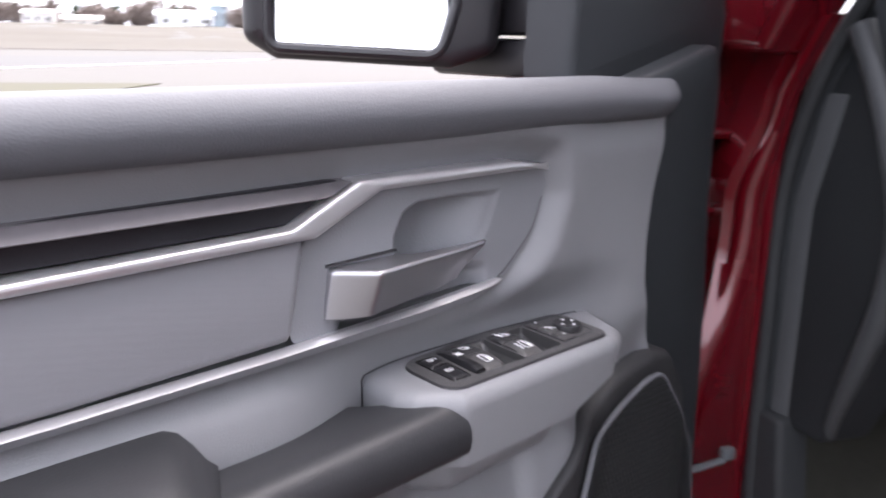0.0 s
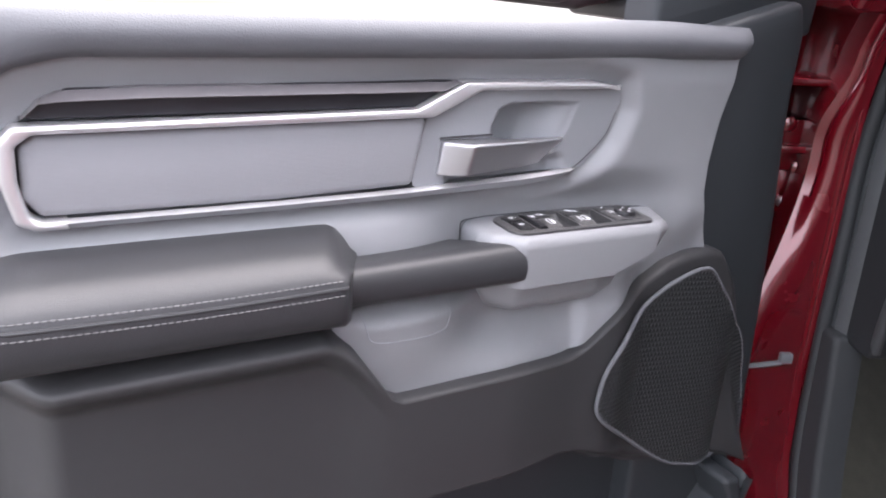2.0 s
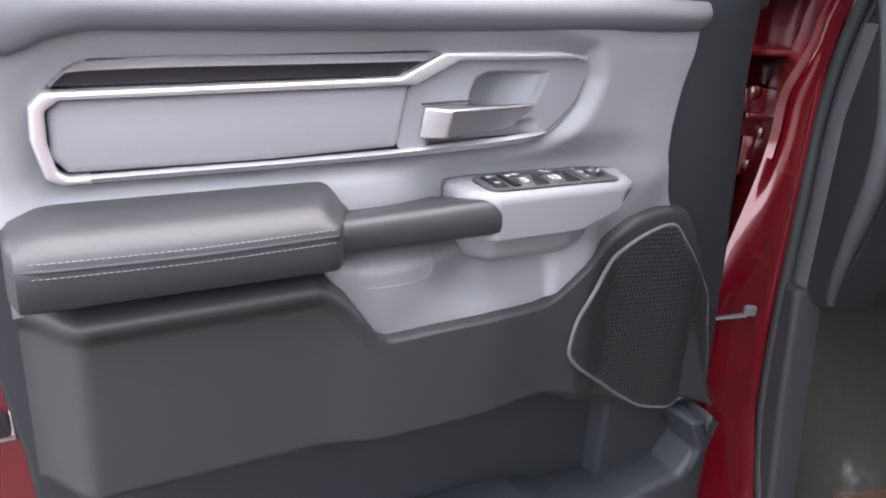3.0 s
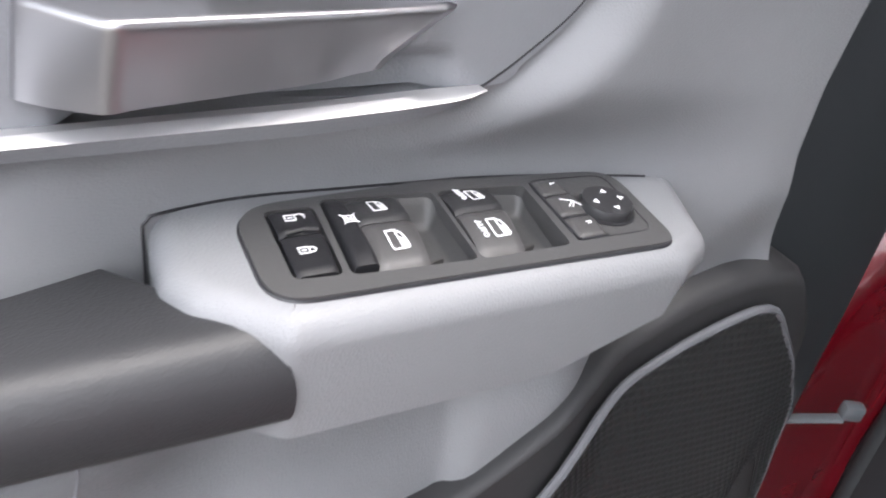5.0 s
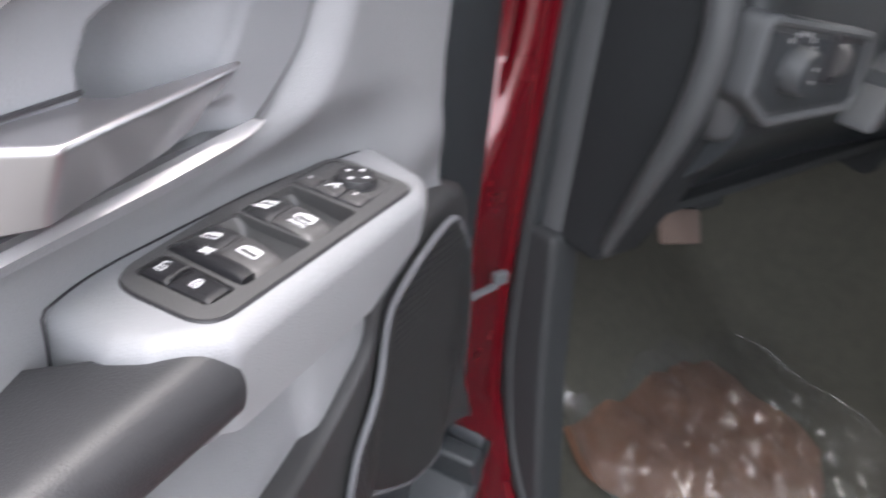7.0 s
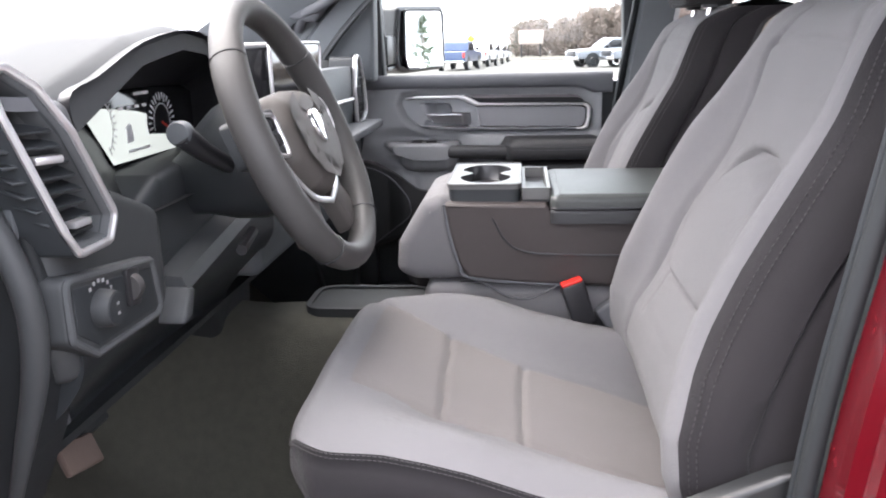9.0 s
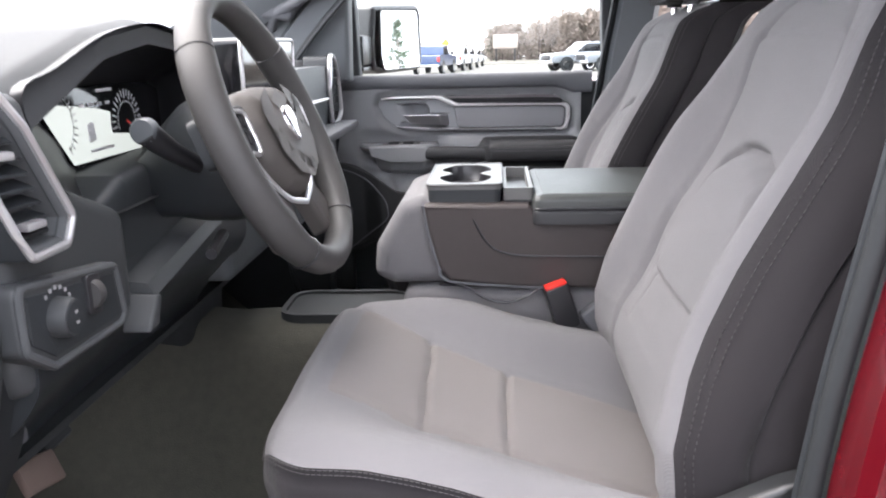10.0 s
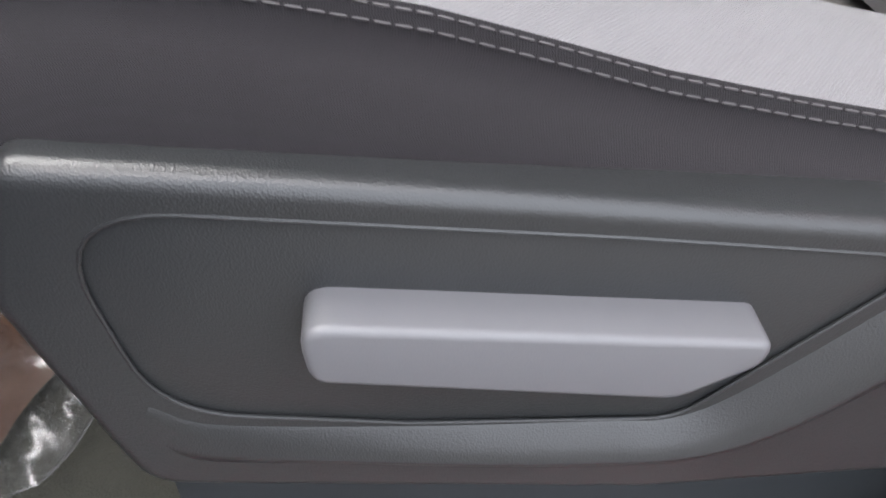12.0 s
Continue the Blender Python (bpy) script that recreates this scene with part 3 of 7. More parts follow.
    # pull handle: thick root, arm reaching towards the hinge
    plan = fillet([(-0.1785, 0.016), (-0.1770, 0.0030), (-0.1580, -0.0190), (-0.0600, -0.0040), (-0.0545, -0.0012), (-0.0585, 0.0030), (-0.1180, 0.0030), (-0.1290, 0.016)], [0, 0.006, 0.007, 0.002, 0.001, 0.002, 0.006, 0], 6)
    bm = slab(plan, 1.1800, 1.2070, 0.0032, at_top, 6)
    for x in np.linspace(-0.174, -0.058, 24):
        bmesh.ops.bisect_plane(bm, geom=bm.verts[:] + bm.edges[:] + bm.faces[:], plane_co=(x, 0, 0), plane_no=(1, 0, 0), dist=1e-6)
    for z in np.linspace(1.185, 1.202, 6):
        bmesh.ops.bisect_plane(bm, geom=bm.verts[:] + bm.edges[:] + bm.faces[:], plane_co=(0, 0, z), plane_no=(0, 0, 1), dist=1e-6)
    for v in bm.verts:
        low = max(0.0, min(1.0, (1.2065 - v.co.z) / 0.025))
        root = smooth(-0.150, -0.176, v.co.x)
        v.co.x -= 0.020 * low * smooth(-0.105, -0.056, v.co.x) + 0.0035 * low * root
        v.co.y += 0.0085 * low * smooth(0.014, -0.004, v.co.y) * (1 - 0.75 * root)
        v.co.z -= 0.002 * low * root
        v.co.z -= 0.001 * smooth(-0.165, -0.075, v.co.x)
        v.co.z += 0.0035 * low * smooth(-0.165, -0.06, v.co.x)
    part("pull_handle", bm, HANDLE, door, "silver painted pull handle", 40)
    part("handle_gap", tube([Vector((-0.179, 0.0058, 1.2085)), Vector((-0.150, 0.0058, 1.2092)), Vector((-0.128, 0.0058, 1.2096))], 0.0010, 6), BLACK, door, "dark gap over the handle root")
    # armrest pad
    def arm_section(x, t, shear, wide=1.0):
        drop = 0.025 * smooth(0.88, 1.0, t) ** 1.8 + 0.007 * smooth(0.12, 0.0, t)
        prof = [(0.012, 1.1440 - drop), (-0.020, 1.1450 - drop * 0.95), (-0.048, 1.1410 - drop * 0.7), (-0.064, 1.1320 - drop * 0.25), (-0.0725, 1.1215), (-0.0745, 1.106), (-0.071, 1.092), (-0.058, 1.0845), (0.012, 1.084)]
        e = 1 - 0.22 * smooth(0.035, 0.0, t) ** 2 - 0.06 * smooth(0.985, 1.0, t)
        return [Vector((x + shear * (p[0] + 0.074), 0.012 + (p[0] - 0.012) * e, 1.112 + (p[1] - 1.112) * e)) for p in spline(prof, 3)]
    part("armrest", loft([arm_section(-0.533 + 0.247 * k / 40, k / 40, 0.45 * smooth(0.5, 1.0, k / 40)) for k in range(41)]), LEATHER, door, "black stitched leatherette armrest", 50)
    for z, y in ((1.1240, -0.0716), (1.1140, -0.0752)):
        part("stitching", dashes([(x, y + 0.003 * smooth(-0.505, -0.53, x), z + 0.0022 * abs((x + 0.40) / 0.12) ** 1.5 - 0.001) for x in np.linspace(-0.522, -0.290, 30)], 0.0034, 0.0012, 0.00042), THREAD, door, "pale double stitching", kind="stuff")
    part("welt", tube([(x, -0.0738 + 0.003 * smooth(-0.505, -0.53, x), 1.1180 + 0.0022 * abs((x + 0.40) / 0.12) ** 1.5) for x in np.linspace(-0.524, -0.290, 30)], 0.0014, 6), LEATHER, door)
    # pull grip between armrest and switch pod
    secs = []
    for k in range(25):
        t = k / 24
        xs = -0.284 + t * 0.1655
        shear = 0.45 * (1 - t) - 0.74 * t
        up = 0.003 * t
        prof = [(0.016, 1.1125 + up), (-0.020, 1.1195 + up), (-0.038, 1.1220 + up), (-0.0470, 1.1195 + up * 0.5), (-0.0520, 1.1120), (-0.0525, 1.1000), (-0.0490, 1.0930), (-0.035, 1.0885), (0.016, 1.090)]
        secs.append([Vector((xs + shear * (p[0] + 0.052), p[0], p[1])) for p in spline(prof, 3)])
    part("pull_grip", loft(secs), LEATHER, door, "black grained pull grip", 50)
    # switch pod
    pod = fillet([(-0.1440, 0.036), (-0.1485, 0.008), (-0.1500, -0.016), (-0.1440, -0.0300), (-0.1200, -0.0510), (-0.02, -0.0508), (0.032, -0.0500), (0.0500, -0.0410), (0.0680, 0.0040), (0.072, 0.036)], [0, 0.02, 0.012, 0.012, 0.010, 0.05, 0.012, 0.012, 0.02, 0])
    plate = fillet([(-0.1220, 0.0108), (-0.05, 0.0152), (0.0345, 0.0085), (0.0292, -0.0428), (-0.1230, -0.0403)], [0.018, 0.05, 0.013, 0.009, 0.014], 8)
    if area2([Vector(q) for q in plate]) < 0:
        plate = plate[::-1]
    pod_bm = slab(pod, 1.086, 1.1310, 0.0105, at_top, 7, hole=inset([Vector(q) for q in plate], 0.001) if driver else None, deep=0.02)
    for v in pod_bm.verts:
        if v.co.z < 1.1:
            v.co.z += 0.010 * smooth(-0.01, 0.02, v.co.x) + 0.015 * smooth(0.015, 0.045, v.co.x)
            v.co.x -= 0.016 * smooth(0.02, 0.06, v.co.x)
    part("switch_pod", pod_bm, GREY, door, "grey plastic switch pod", 60)
    joint = [Vector((-0.1492, panel_depth(-0.1492, z) - 0.0006, z)) for z in np.linspace(1.098, 1.1285, 8)] + [Vector((x, panel_depth(x, 1.1305) - 0.0006, 1.1312)) for x in np.linspace(-0.1465, 0.050, 50)]
    part("pod_gap", tube(joint, 0.0006, 6), BLACK, door, "dark joint behind the switch pod")
    scoop = fillet([(-0.152, 0.034), (-0.140, -0.014), (-0.110, -0.030), (-0.02, -0.030), (0.018, -0.018), (0.034, 0.034)], 0.02)
    under = slab([(p[0], p[1]) for p in scoop], -1.100, -1.0505, 0.017, lambda u, v, w: Vector((u, v, -w)), 6)
    for v in under.verts:
        if v.co.z < 1.09:
            v.co.z += 0.020 * smooth(-0.005, 0.035, v.co.x) + 0.012 * smooth(-0.115, -0.150, v.co.x)
    part("pod_underside", under, GREY, door, "", 60)
    Z = 1.1322
    if driver:
        wells = [fillet([(-0.0918, 0.0098), (-0.0955, -0.0332), (-0.0515, -0.0352), (-0.0488, 0.0072)], 0.003, 3), fillet([(-0.0470, 0.0074), (-0.0502, -0.0354), (-0.0141, -0.0352), (-0.0103, 0.0050)], 0.003, 3),
                 fillet([(-0.1122, 0.0068), (-0.1135, -0.0312), (-0.0977, -0.0324), (-0.0947, 0.0066)], 0.003, 3)]
        sp = part("switch_plate", slab_hole(plate, wells, 1.117, Z + 0.0004), PLATE, door, "dark grey window switch plate")
        part("well_floor", slab([(-0.1185, 0.0090), (-0.1185, -0.038), (-0.0965, -0.038), (-0.0930, 0.0090)], 1.1165, 1.1205, 0.001, at_top), BLACK, sp)
        for xa, xb in ((-0.0965, -0.0478), (-0.0512, -0.0092)):
            def tub(u, v, xa=xa, xb=xb):
                y = -0.0362 + v * 0.0455
                x = xa + (xb - xa) * u + 0.07 * (y + 0.010)
                dip = smooth(0.0, 0.10, 1 - u) * smooth(0.0, 0.05, v) * smooth(0.0, 0.24, 1 - v)
                return Vector((x, y, Z - 0.0008 - 0.0100 * dip))
            part("switch_well", sheet(tub, 24, 24), PLATE, sp, "dark grey scooped switch well", 75)
        part("plate_edge", tube([Vector((p[0], p[1], Z - 0.0012)) for p in plate], 0.0009, 6, closed=True), BLACK, sp)

        def rocker(nm, x0, x1, y0, y1, z0, z1, crown, material, sl=0.05, sr=0.05):
            """A key: x0..x1 at y = 0, its sides slanting by sl and sr."""
            def top(u, v):
                y = y0 + (y1 - y0) * v
                x = (x0 + sl * y) * (1 - u) + (x1 + sr * y) * u
                z = z0 + (z1 - z0) * v + crown * 4 * v * (1 - v) - 0.0011 * (abs(2 * u - 1) ** 8 + abs(2 * v - 1) ** 10)
                return Vector((x, y, z))
            return part(nm, sheet(top, 10, 12, (0, 0, -0.013)), material, sp, "", 45)
        rocker("lock_key", -0.1112, -0.0960, -0.0305, -0.0101, Z + 0.0016, Z + 0.0020, -0.0004, KEY, 0.033, 0.087)
        rocker("unlock_key", -0.1112, -0.0960, -0.0097, 0.0060, Z + 0.0020, Z + 0.0008, 0.0004, KEY, 0.033, 0.087)
        part("key_ridge", tube([(-0.1092, -0.0099, Z + 0.0024), (-0.1030, -0.0093, Z + 0.0029), (-0.0985, -0.0097, Z + 0.0024)], 0.0005, 6), KEY_GREY, sp)
        rocker("lockout_key", -0.0917, -0.0843, -0.0318, 0.0088, Z + 0.0034, Z + 0.0014, 0.0010, KEY, 0.080, 0.052)
        rocker("window_key", -0.0838, -0.0640, -0.0326, -0.0098, Z - 0.0004, Z + 0.0026, 0.0010, KEY_GREY, 0.052, 0.11)
        rocker("window_key", -0.0838, -0.0640, -0.0094, 0.0088, Z + 0.0026, Z - 0.0002, 0.0008, KEY_DARK, 0.052, 0.11)
        rocker("window_key", -0.0470, -0.0266, -0.0340, -0.0105, Z - 0.0004, Z + 0.0026, 0.0010, KEY_GREY, 0.071, 0.15)
        rocker("window_key", -0.0470, -0.0266, -0.0101, 0.0068, Z + 0.0026, Z - 0.0002, 0.0008, KEY_DARK, 0.071, 0.15)
        for y0, y1, dz in ((-0.0336, -0.0206, 0.0), (-0.0200, -0.0062, 0.0004), (-0.0056, 0.0050, 0.0)):
            rocker("mirror_key", -0.0072, 0.0052, y0, y1, Z + 0.0012 + dz, Z + 0.0018 + dz, 0.0003, KEY_GREY, 0.065, 0.05)
            part("key_gap", tube([(-0.0068 + 0.065 * y0, y0 - 0.0002, Z + 0.0008), (0.0048 + 0.05 * y0, y0 - 0.0002, Z + 0.0008)], 0.0006, 6), BLACK, sp)
        part("key_gap", tube([(-0.0074 + 0.065 * y, y, Z + 0.0006) for y in (0.0050, -0.0336)], 0.0006, 6), BLACK, sp)
        part("key_frame", tube([Vector((p[0], p[1], Z + 0.0004)) for p in fillet([(-0.0075, 0.0072), (-0.0100, -0.0340), (0.0240, -0.0340), (0.0285, 0.0055)], 0.006, 4)], 0.0003, 5, closed=True), KEY_DARK, sp)
        kn = part("mirror_knob", turn([(0.0102, 0), (0.0104, 0.0034), (0.0098, 0.0047), (0.0066, 0.0046), (0.0, 0.0042)], pose(0.0130, -0.0178, Z), 36), KEY_DARK, sp, "round black mirror adjuster")
        part("knob_gap", turn([(0.0118, 0), (0.0118, 0.0009), (0.0106, 0.0010)], pose(0.0130, -0.0178, Z), 36), BLACK, sp)
        for wx in (-0.0612, -0.0240):
            part("wedge_mark", slab([(wx - 0.0045, -0.0250), (wx + 0.0045, -0.0222), (wx - 0.0040, -0.0200)], Z - 0.0115, Z - 0.0075, 0.001, at_top), KEY_GREY, sp)

        def put(cx, cy, z, s=1.0, tilt=0.0):
            return lambda u, v, w: Vector((cx + u * s, cy + v * s, z + w + v * s * tilt))
        win = [[(-0.0030, 0.0044), (0.0004, 0.0044), (0.0020, 0.0030), (0.0028, 0.0002), (0.0030, -0.0036), (0.0024, -0.0043), (-0.0026, -0.0045), (-0.0031, -0.0038), (-0.0030, 0.0044)],
               [(0.0003, 0.0038), (0.0005, -0.0040)]] + [[(0.0006 + 0.0005 * k, 0.0008 - 0.0003 * k), (0.0006 + 0.0005 * k, -0.0038)] for k in range(4)]
        for cx, cy, s, zz, tl in ((-0.0753, -0.0211, 1.0, Z + 0.0024, 0.13), (-0.0740, -0.0003, 0.82, Z + 0.0022, -0.15), (-0.0371, -0.0221, 1.0, Z + 0.0024, 0.13), (-0.0352, -0.0006, 0.82, Z + 0.0022, -0.15)):
            part("window_symbol", strokes(win, 0.00058, put(cx, cy, zz, s, tl)), WHITE, sp)
        for cx, cy, zz, rx in ((-0.0438, -0.0221, Z + 0.0026, 7), (-0.0418, -0.0009, Z + 0.0034, -8)):
            part("lettering", lettering("AUTO", 0.0031, pose(cx, cy, zz, rx, 0, 0) @ pose(0, 0, 0, 0, 0, -90), 0.0003), WHITE, sp)
        cross = [[(-0.003, -0.003), (0.003, 0.003)], [(-0.003, 0.003), (0.003, -0.003)], [(-0.0022, -0.002), (-0.0022, 0.002), (0.0022, 0.002), (0.0022, -0.002), (-0.0022, -0.002)], [(-0.002, 0), (0.002, 0)]]
        part("lockout_symbol", strokes(cross, 0.00045, put(-0.0876, -0.0088, Z + 0.0042, 0.85)), WHITE, sp)
        lock = [[(-0.0032, -0.0018), (-0.0032, 0.0018), (0.0008, 0.0018), (0.0008, -0.0018), (-0.0032, -0.0018)], [(0.0008, 0.0014), (0.0026, 0.0014), (0.0034, 0.0), (0.0026, -0.0014), (0.0008, -0.0014)], [(-0.002, 0), (-0.0004, 0)]]
        part("lock_symbol", strokes(lock, 0.0005, put(-0.1054, -0.0194, Z + 0.0018, 0.85)), WHITE, sp)
        unlock = [lock[0], [(0.0008, 0.0014), (0.0030, 0.0022), (0.0046, 0.0010), (0.0044, -0.0008)], lock[2]]
        part("unlock_symbol", strokes(unlock, 0.0005, put(-0.1045, -0.0015, Z + 0.0022, 0.85)), WHITE, sp)
        part("lettering", lettering("L", 0.0034, pose(0.0004, 0.0008, Z + 0.0022, 0, 0, -90)), WHITE, sp)
        part("lettering", lettering("R", 0.0034, pose(-0.0008, -0.0262, Z + 0.0020, 0, 0, -90)), WHITE, sp)
        fold = [[(-0.0030, 0.0026), (0.0012, 0.0006), (0.0034, -0.0030)], [(-0.0020, -0.0026), (0.0012, 0.0006)], [(-0.0006, -0.0030), (0.0016, 0.0)]]
        part("fold_symbol", strokes(fold, 0.0006, put(-0.0004, -0.0130, Z + 0.0024)), WHITE, sp)
        for a in (1.35, 0.0, -1.55, 3.14):
            cx, cy = 0.0136 + 0.0058 * math.cos(a), -0.0176 + 0.0058 * math.sin(a)
            part("arrow_mark", slab([(cx + 0.0015 * math.cos(a), cy + 0.0015 * math.sin(a)), (cx + 0.0015 * math.cos(a + 2.1), cy + 0.0015 * math.sin(a + 2.1)), (cx + 0.0015 * math.cos(a - 2.1), cy + 0.0015 * math.sin(a - 2.1))], Z + 0.0044, Z + 0.0050, 0.0001, at_top), WHITE, kn)
    else:
        plate = fillet([(-0.100, 0.008), (-0.100, -0.038), (0.0, -0.038), (0.004, 0.008)], 0.01)
        sp = part("switch_plate", slab(plate, 1.128, Z, 0.001, at_top), PLATE, door, "dark grey window switch plate")
        for x in (-0.085, -0.045):
            part("window_key", box(x, x + 0.028, -0.032, 0.004, Z - 0.002, Z + 0.004, 0.002), KEY, sp)
    seam = spline([(-0.262, 1.078), (-0.259, 1.062), (-0.252, 1.0535), (-0.22, 1.0515), (-0.190, 1.0510), (-0.181, 1.056), (-0.177, 1.076)], 6)
    part("pocket_seam", tube([Vector((p[0], panel_depth(p[0], p[1]) - 0.0001, p[1])) for p in seam], 0.0006, 5), GREY_PAD, door, "thin seam of a cover in the pocket")
    # dark lower panel, its storage bin and the speaker grille
    def low(u, v):
        x = -0.531 + u * 0.793
        z0, z1 = lerp_table(LOW_BOT, x), lerp_table(LOW_TOP, x)
        z = z0 + v * (z1 - z0)
        return Vector((x, low_depth(x, z), z))
    part("lower_panel", sheet(low, 150, 90, (0, 0.04, 0)), LOWER, door, "black grained plastic lower panel", 60)
    binp = fillet([(-0.525, 0.74), (-0.03, 0.735), (0.02, 0.716), (0.10, 0.708), (0.190, 0.722), (0.222, 0.765), (0.238, 0.81), (0.240, 0.60), (-0.49, 0.56)], 0.012)
    part("storage_bin", slab(binp, -0.03, 0.052, 0.012), DARK, door, "black door storage bin")
    part("bin_end", slab(fillet([(0.190, 0.803), (0.217, 0.800), (0.233, 0.755), (0.218, 0.728), (0.203, 0.722), (0.214, 0.756)], 0.006), 0.0, 0.0545, 0.006), DARK, door, "black curved bin end wall")

    def grille(u, v):
        x, z = -0.014 + u * 0.266, 0.812 + v * 0.256
        wave = z + 0.006 * math.sin((x - 0.1) * 18)
        return Vector((x, low_depth(min(0.2, x), 0.95) - 0.0065 + 0.012 * smooth(0.15, 0.26, x) - 0.0009 * (0.5 + 0.5 * math.cos(2 * math.pi * wave / 0.0056)) * (0.55 + 0.45 * math.cos(2 * math.pi * x / 0.0050 + math.pi * round(wave / 0.0056))), z))
    bm = sheet(grille, 240, 270)
    dead = [f for f in bm.faces if dist_poly(SPEAKER, f.calc_center_median().x, f.calc_center_median().z) > 0.0]
    bmesh.ops.delete(bm, geom=dead, context="FACES")
    snap_rim(bm, spline(SPEAKER, 4, True))
    gr = part("speaker_grille", bm, SHIELD, door, "black ribbed speaker grille", 80)
    rim = spline(SPEAKER, 4, True)
    part("grille_rim", tube([Vector((p[0], low_depth(min(0.2, p[0]), 0.95) - 0.0050 + 0.012 * smooth(0.15, 0.26, p[0]), p[1])) for p in rim], 0.0024, 8, closed=True), UPPER, gr, "grey grille rim")
    # window frame, sail panel, seal
    sail = fillet([(0.060, 1.300), (0.285, 1.296), (0.290, 1.36), (0.10, 1.80), (0.045, 1.80), (0.072, 1.70)], 0.008)
    wf = 0.0 if driver else 0.075
    part("window_frame", slab(sail, -0.075, -0.028, 0.008), DARK, door, "black sail panel and window frame")
    part("window_frame", slab(fillet([(-0.575 - wf, 1.30), (-0.520 - wf, 1.30), (-0.500 - wf, 1.77), (0.10, 1.77), (0.07, 1.82), (-0.535 - wf, 1.82)], 0.01), -0.09, -0.045, 0.006), DARK, door)
    part("belt_seal", box(-0.55, 0.07, 0.046, 0.062, 1.286, 1.300 if driver else 1.309, 0.003), RUBBER, door, "black belt seal")
    if not driver:
        g = part("window_pane", box(-0.665, 0.08, 0.066, 0.070, 1.30, 1.79, 0), GLASS, door, "clear door glass")
        g.visible_shadow = False
    # mirror, turned on its arm towards the rear
    mm, w = (pose(-0.070, 0.250, 0, 0, 0, -36), 0.160) if driver else (pose(-0.065, 0.430, 0, 0, 0, -61), 0.205)
    hs = fillet([(-0.014, 1.330), (0.012, 1.314), (w, 1.308), (w + 0.042, 1.322), (w + 0.046, 1.40), (w + 0.03, 1.505), (0.0, 1.512), (-0.014, 1.48)], [0.014, 0.012, 0.02, 0.02, 0.02, 0.02, 0.02, 0.02])
    gl = fillet([(0.008, 1.323), (w - 0.010, 1.3175), (w + 0.003, 1.36), (w, 1.494), (0.008, 1.498)], [0.012, 0.02, 0.02, 0.02, 0.02])
    bm = slab(hs, -0.11, 0.004, 0.014, steps=5, hole=gl, deep=0.05)
    bm.transform(mm)
    mh = part("mirror_housing", bm, BLACK, door, "black mirror housing")
    bm = slab(gl, -0.01, 0.0005 if driver else 0.0065, 0.0005)
    pz = 1.32 if driver else 1.41
    bm.transform(mm @ Matrix.Translation((0.08, 0, pz)) @ pose(0, 0, 0, -13 if driver else -1, 0, 0) @ Matrix.Translation((-0.08, 0, -pz)))
    part("mirror_glass", bm, MIRROR, mh, "bright mirror glass", 10)
    part("mirror_rim", tube([mm @ Vector((p[0], -0.004, p[1])) for p in gl], 0.0045, 8, closed=True), BLACK, mh)
    x0, x1, y1 = (0.11, 0.30, 0.24) if driver else (0.055, 0.20, 0.31)
    part("mirror_arm", join(box(x0, x1, 0.07, y1, 1.300 + (0 if driver else 0.02), 1.334, 0.008), box(x0, x1, 0.07, y1, 1.337, 1.42, 0.008)), BLACK, mh)
    return door


DOOR = pose(0.1782, -0.2299, 0, 0, 0, 116.05)
driver_door = build_door("driver_door", DOOR, False, "open red truck door with grey and black trim panel", True)
passenger_door = build_door("passenger_door", pose(0.285, 1.690, 0), True, "closed red truck door with dark grey trim panel", False)


# ---------------------------------------------------------------- seats
# cab frame: x to the rear, y to the passenger side, z up
PIPE = [(0.335, 0.990), (0.350, 1.012), (0.375, 1.023), (0.43, 1.0180), (0.47, 1.0155), (0.51, 1.0085), (0.55, 0.9985), (0.61, 0.979), (0.69, 0.959), (0.78, 0.942), (0.85, 0.935)]
BACK_X = [(0.87, 0.800), (0.90, 0.785), (0.94, 0.763), (0.98, 0.7505), (1.023, 0.7485), (1.084, 0.765), (1.13, 0.783), (1.182, 0.806), (1.273, 0.852), (1.324, 0.882), (1.387, 0.911), (1.44, 0.940), (1.48, 0.965)]


def seg_dist(px, py, line):
    d = 1e9
    for (x0, y0), (x1, y1) in zip(line, line[1:]):
        dx, dy = x1 - x0, y1 - y0
        t = max(0, min(1, ((px - x0) * dx + (py - y0) * dy) / (dx * dx + dy * dy + 1e-12)))
        d = min(d, math.hypot(px - x0 - t * dx, py - y0 - t * dy))
    return d


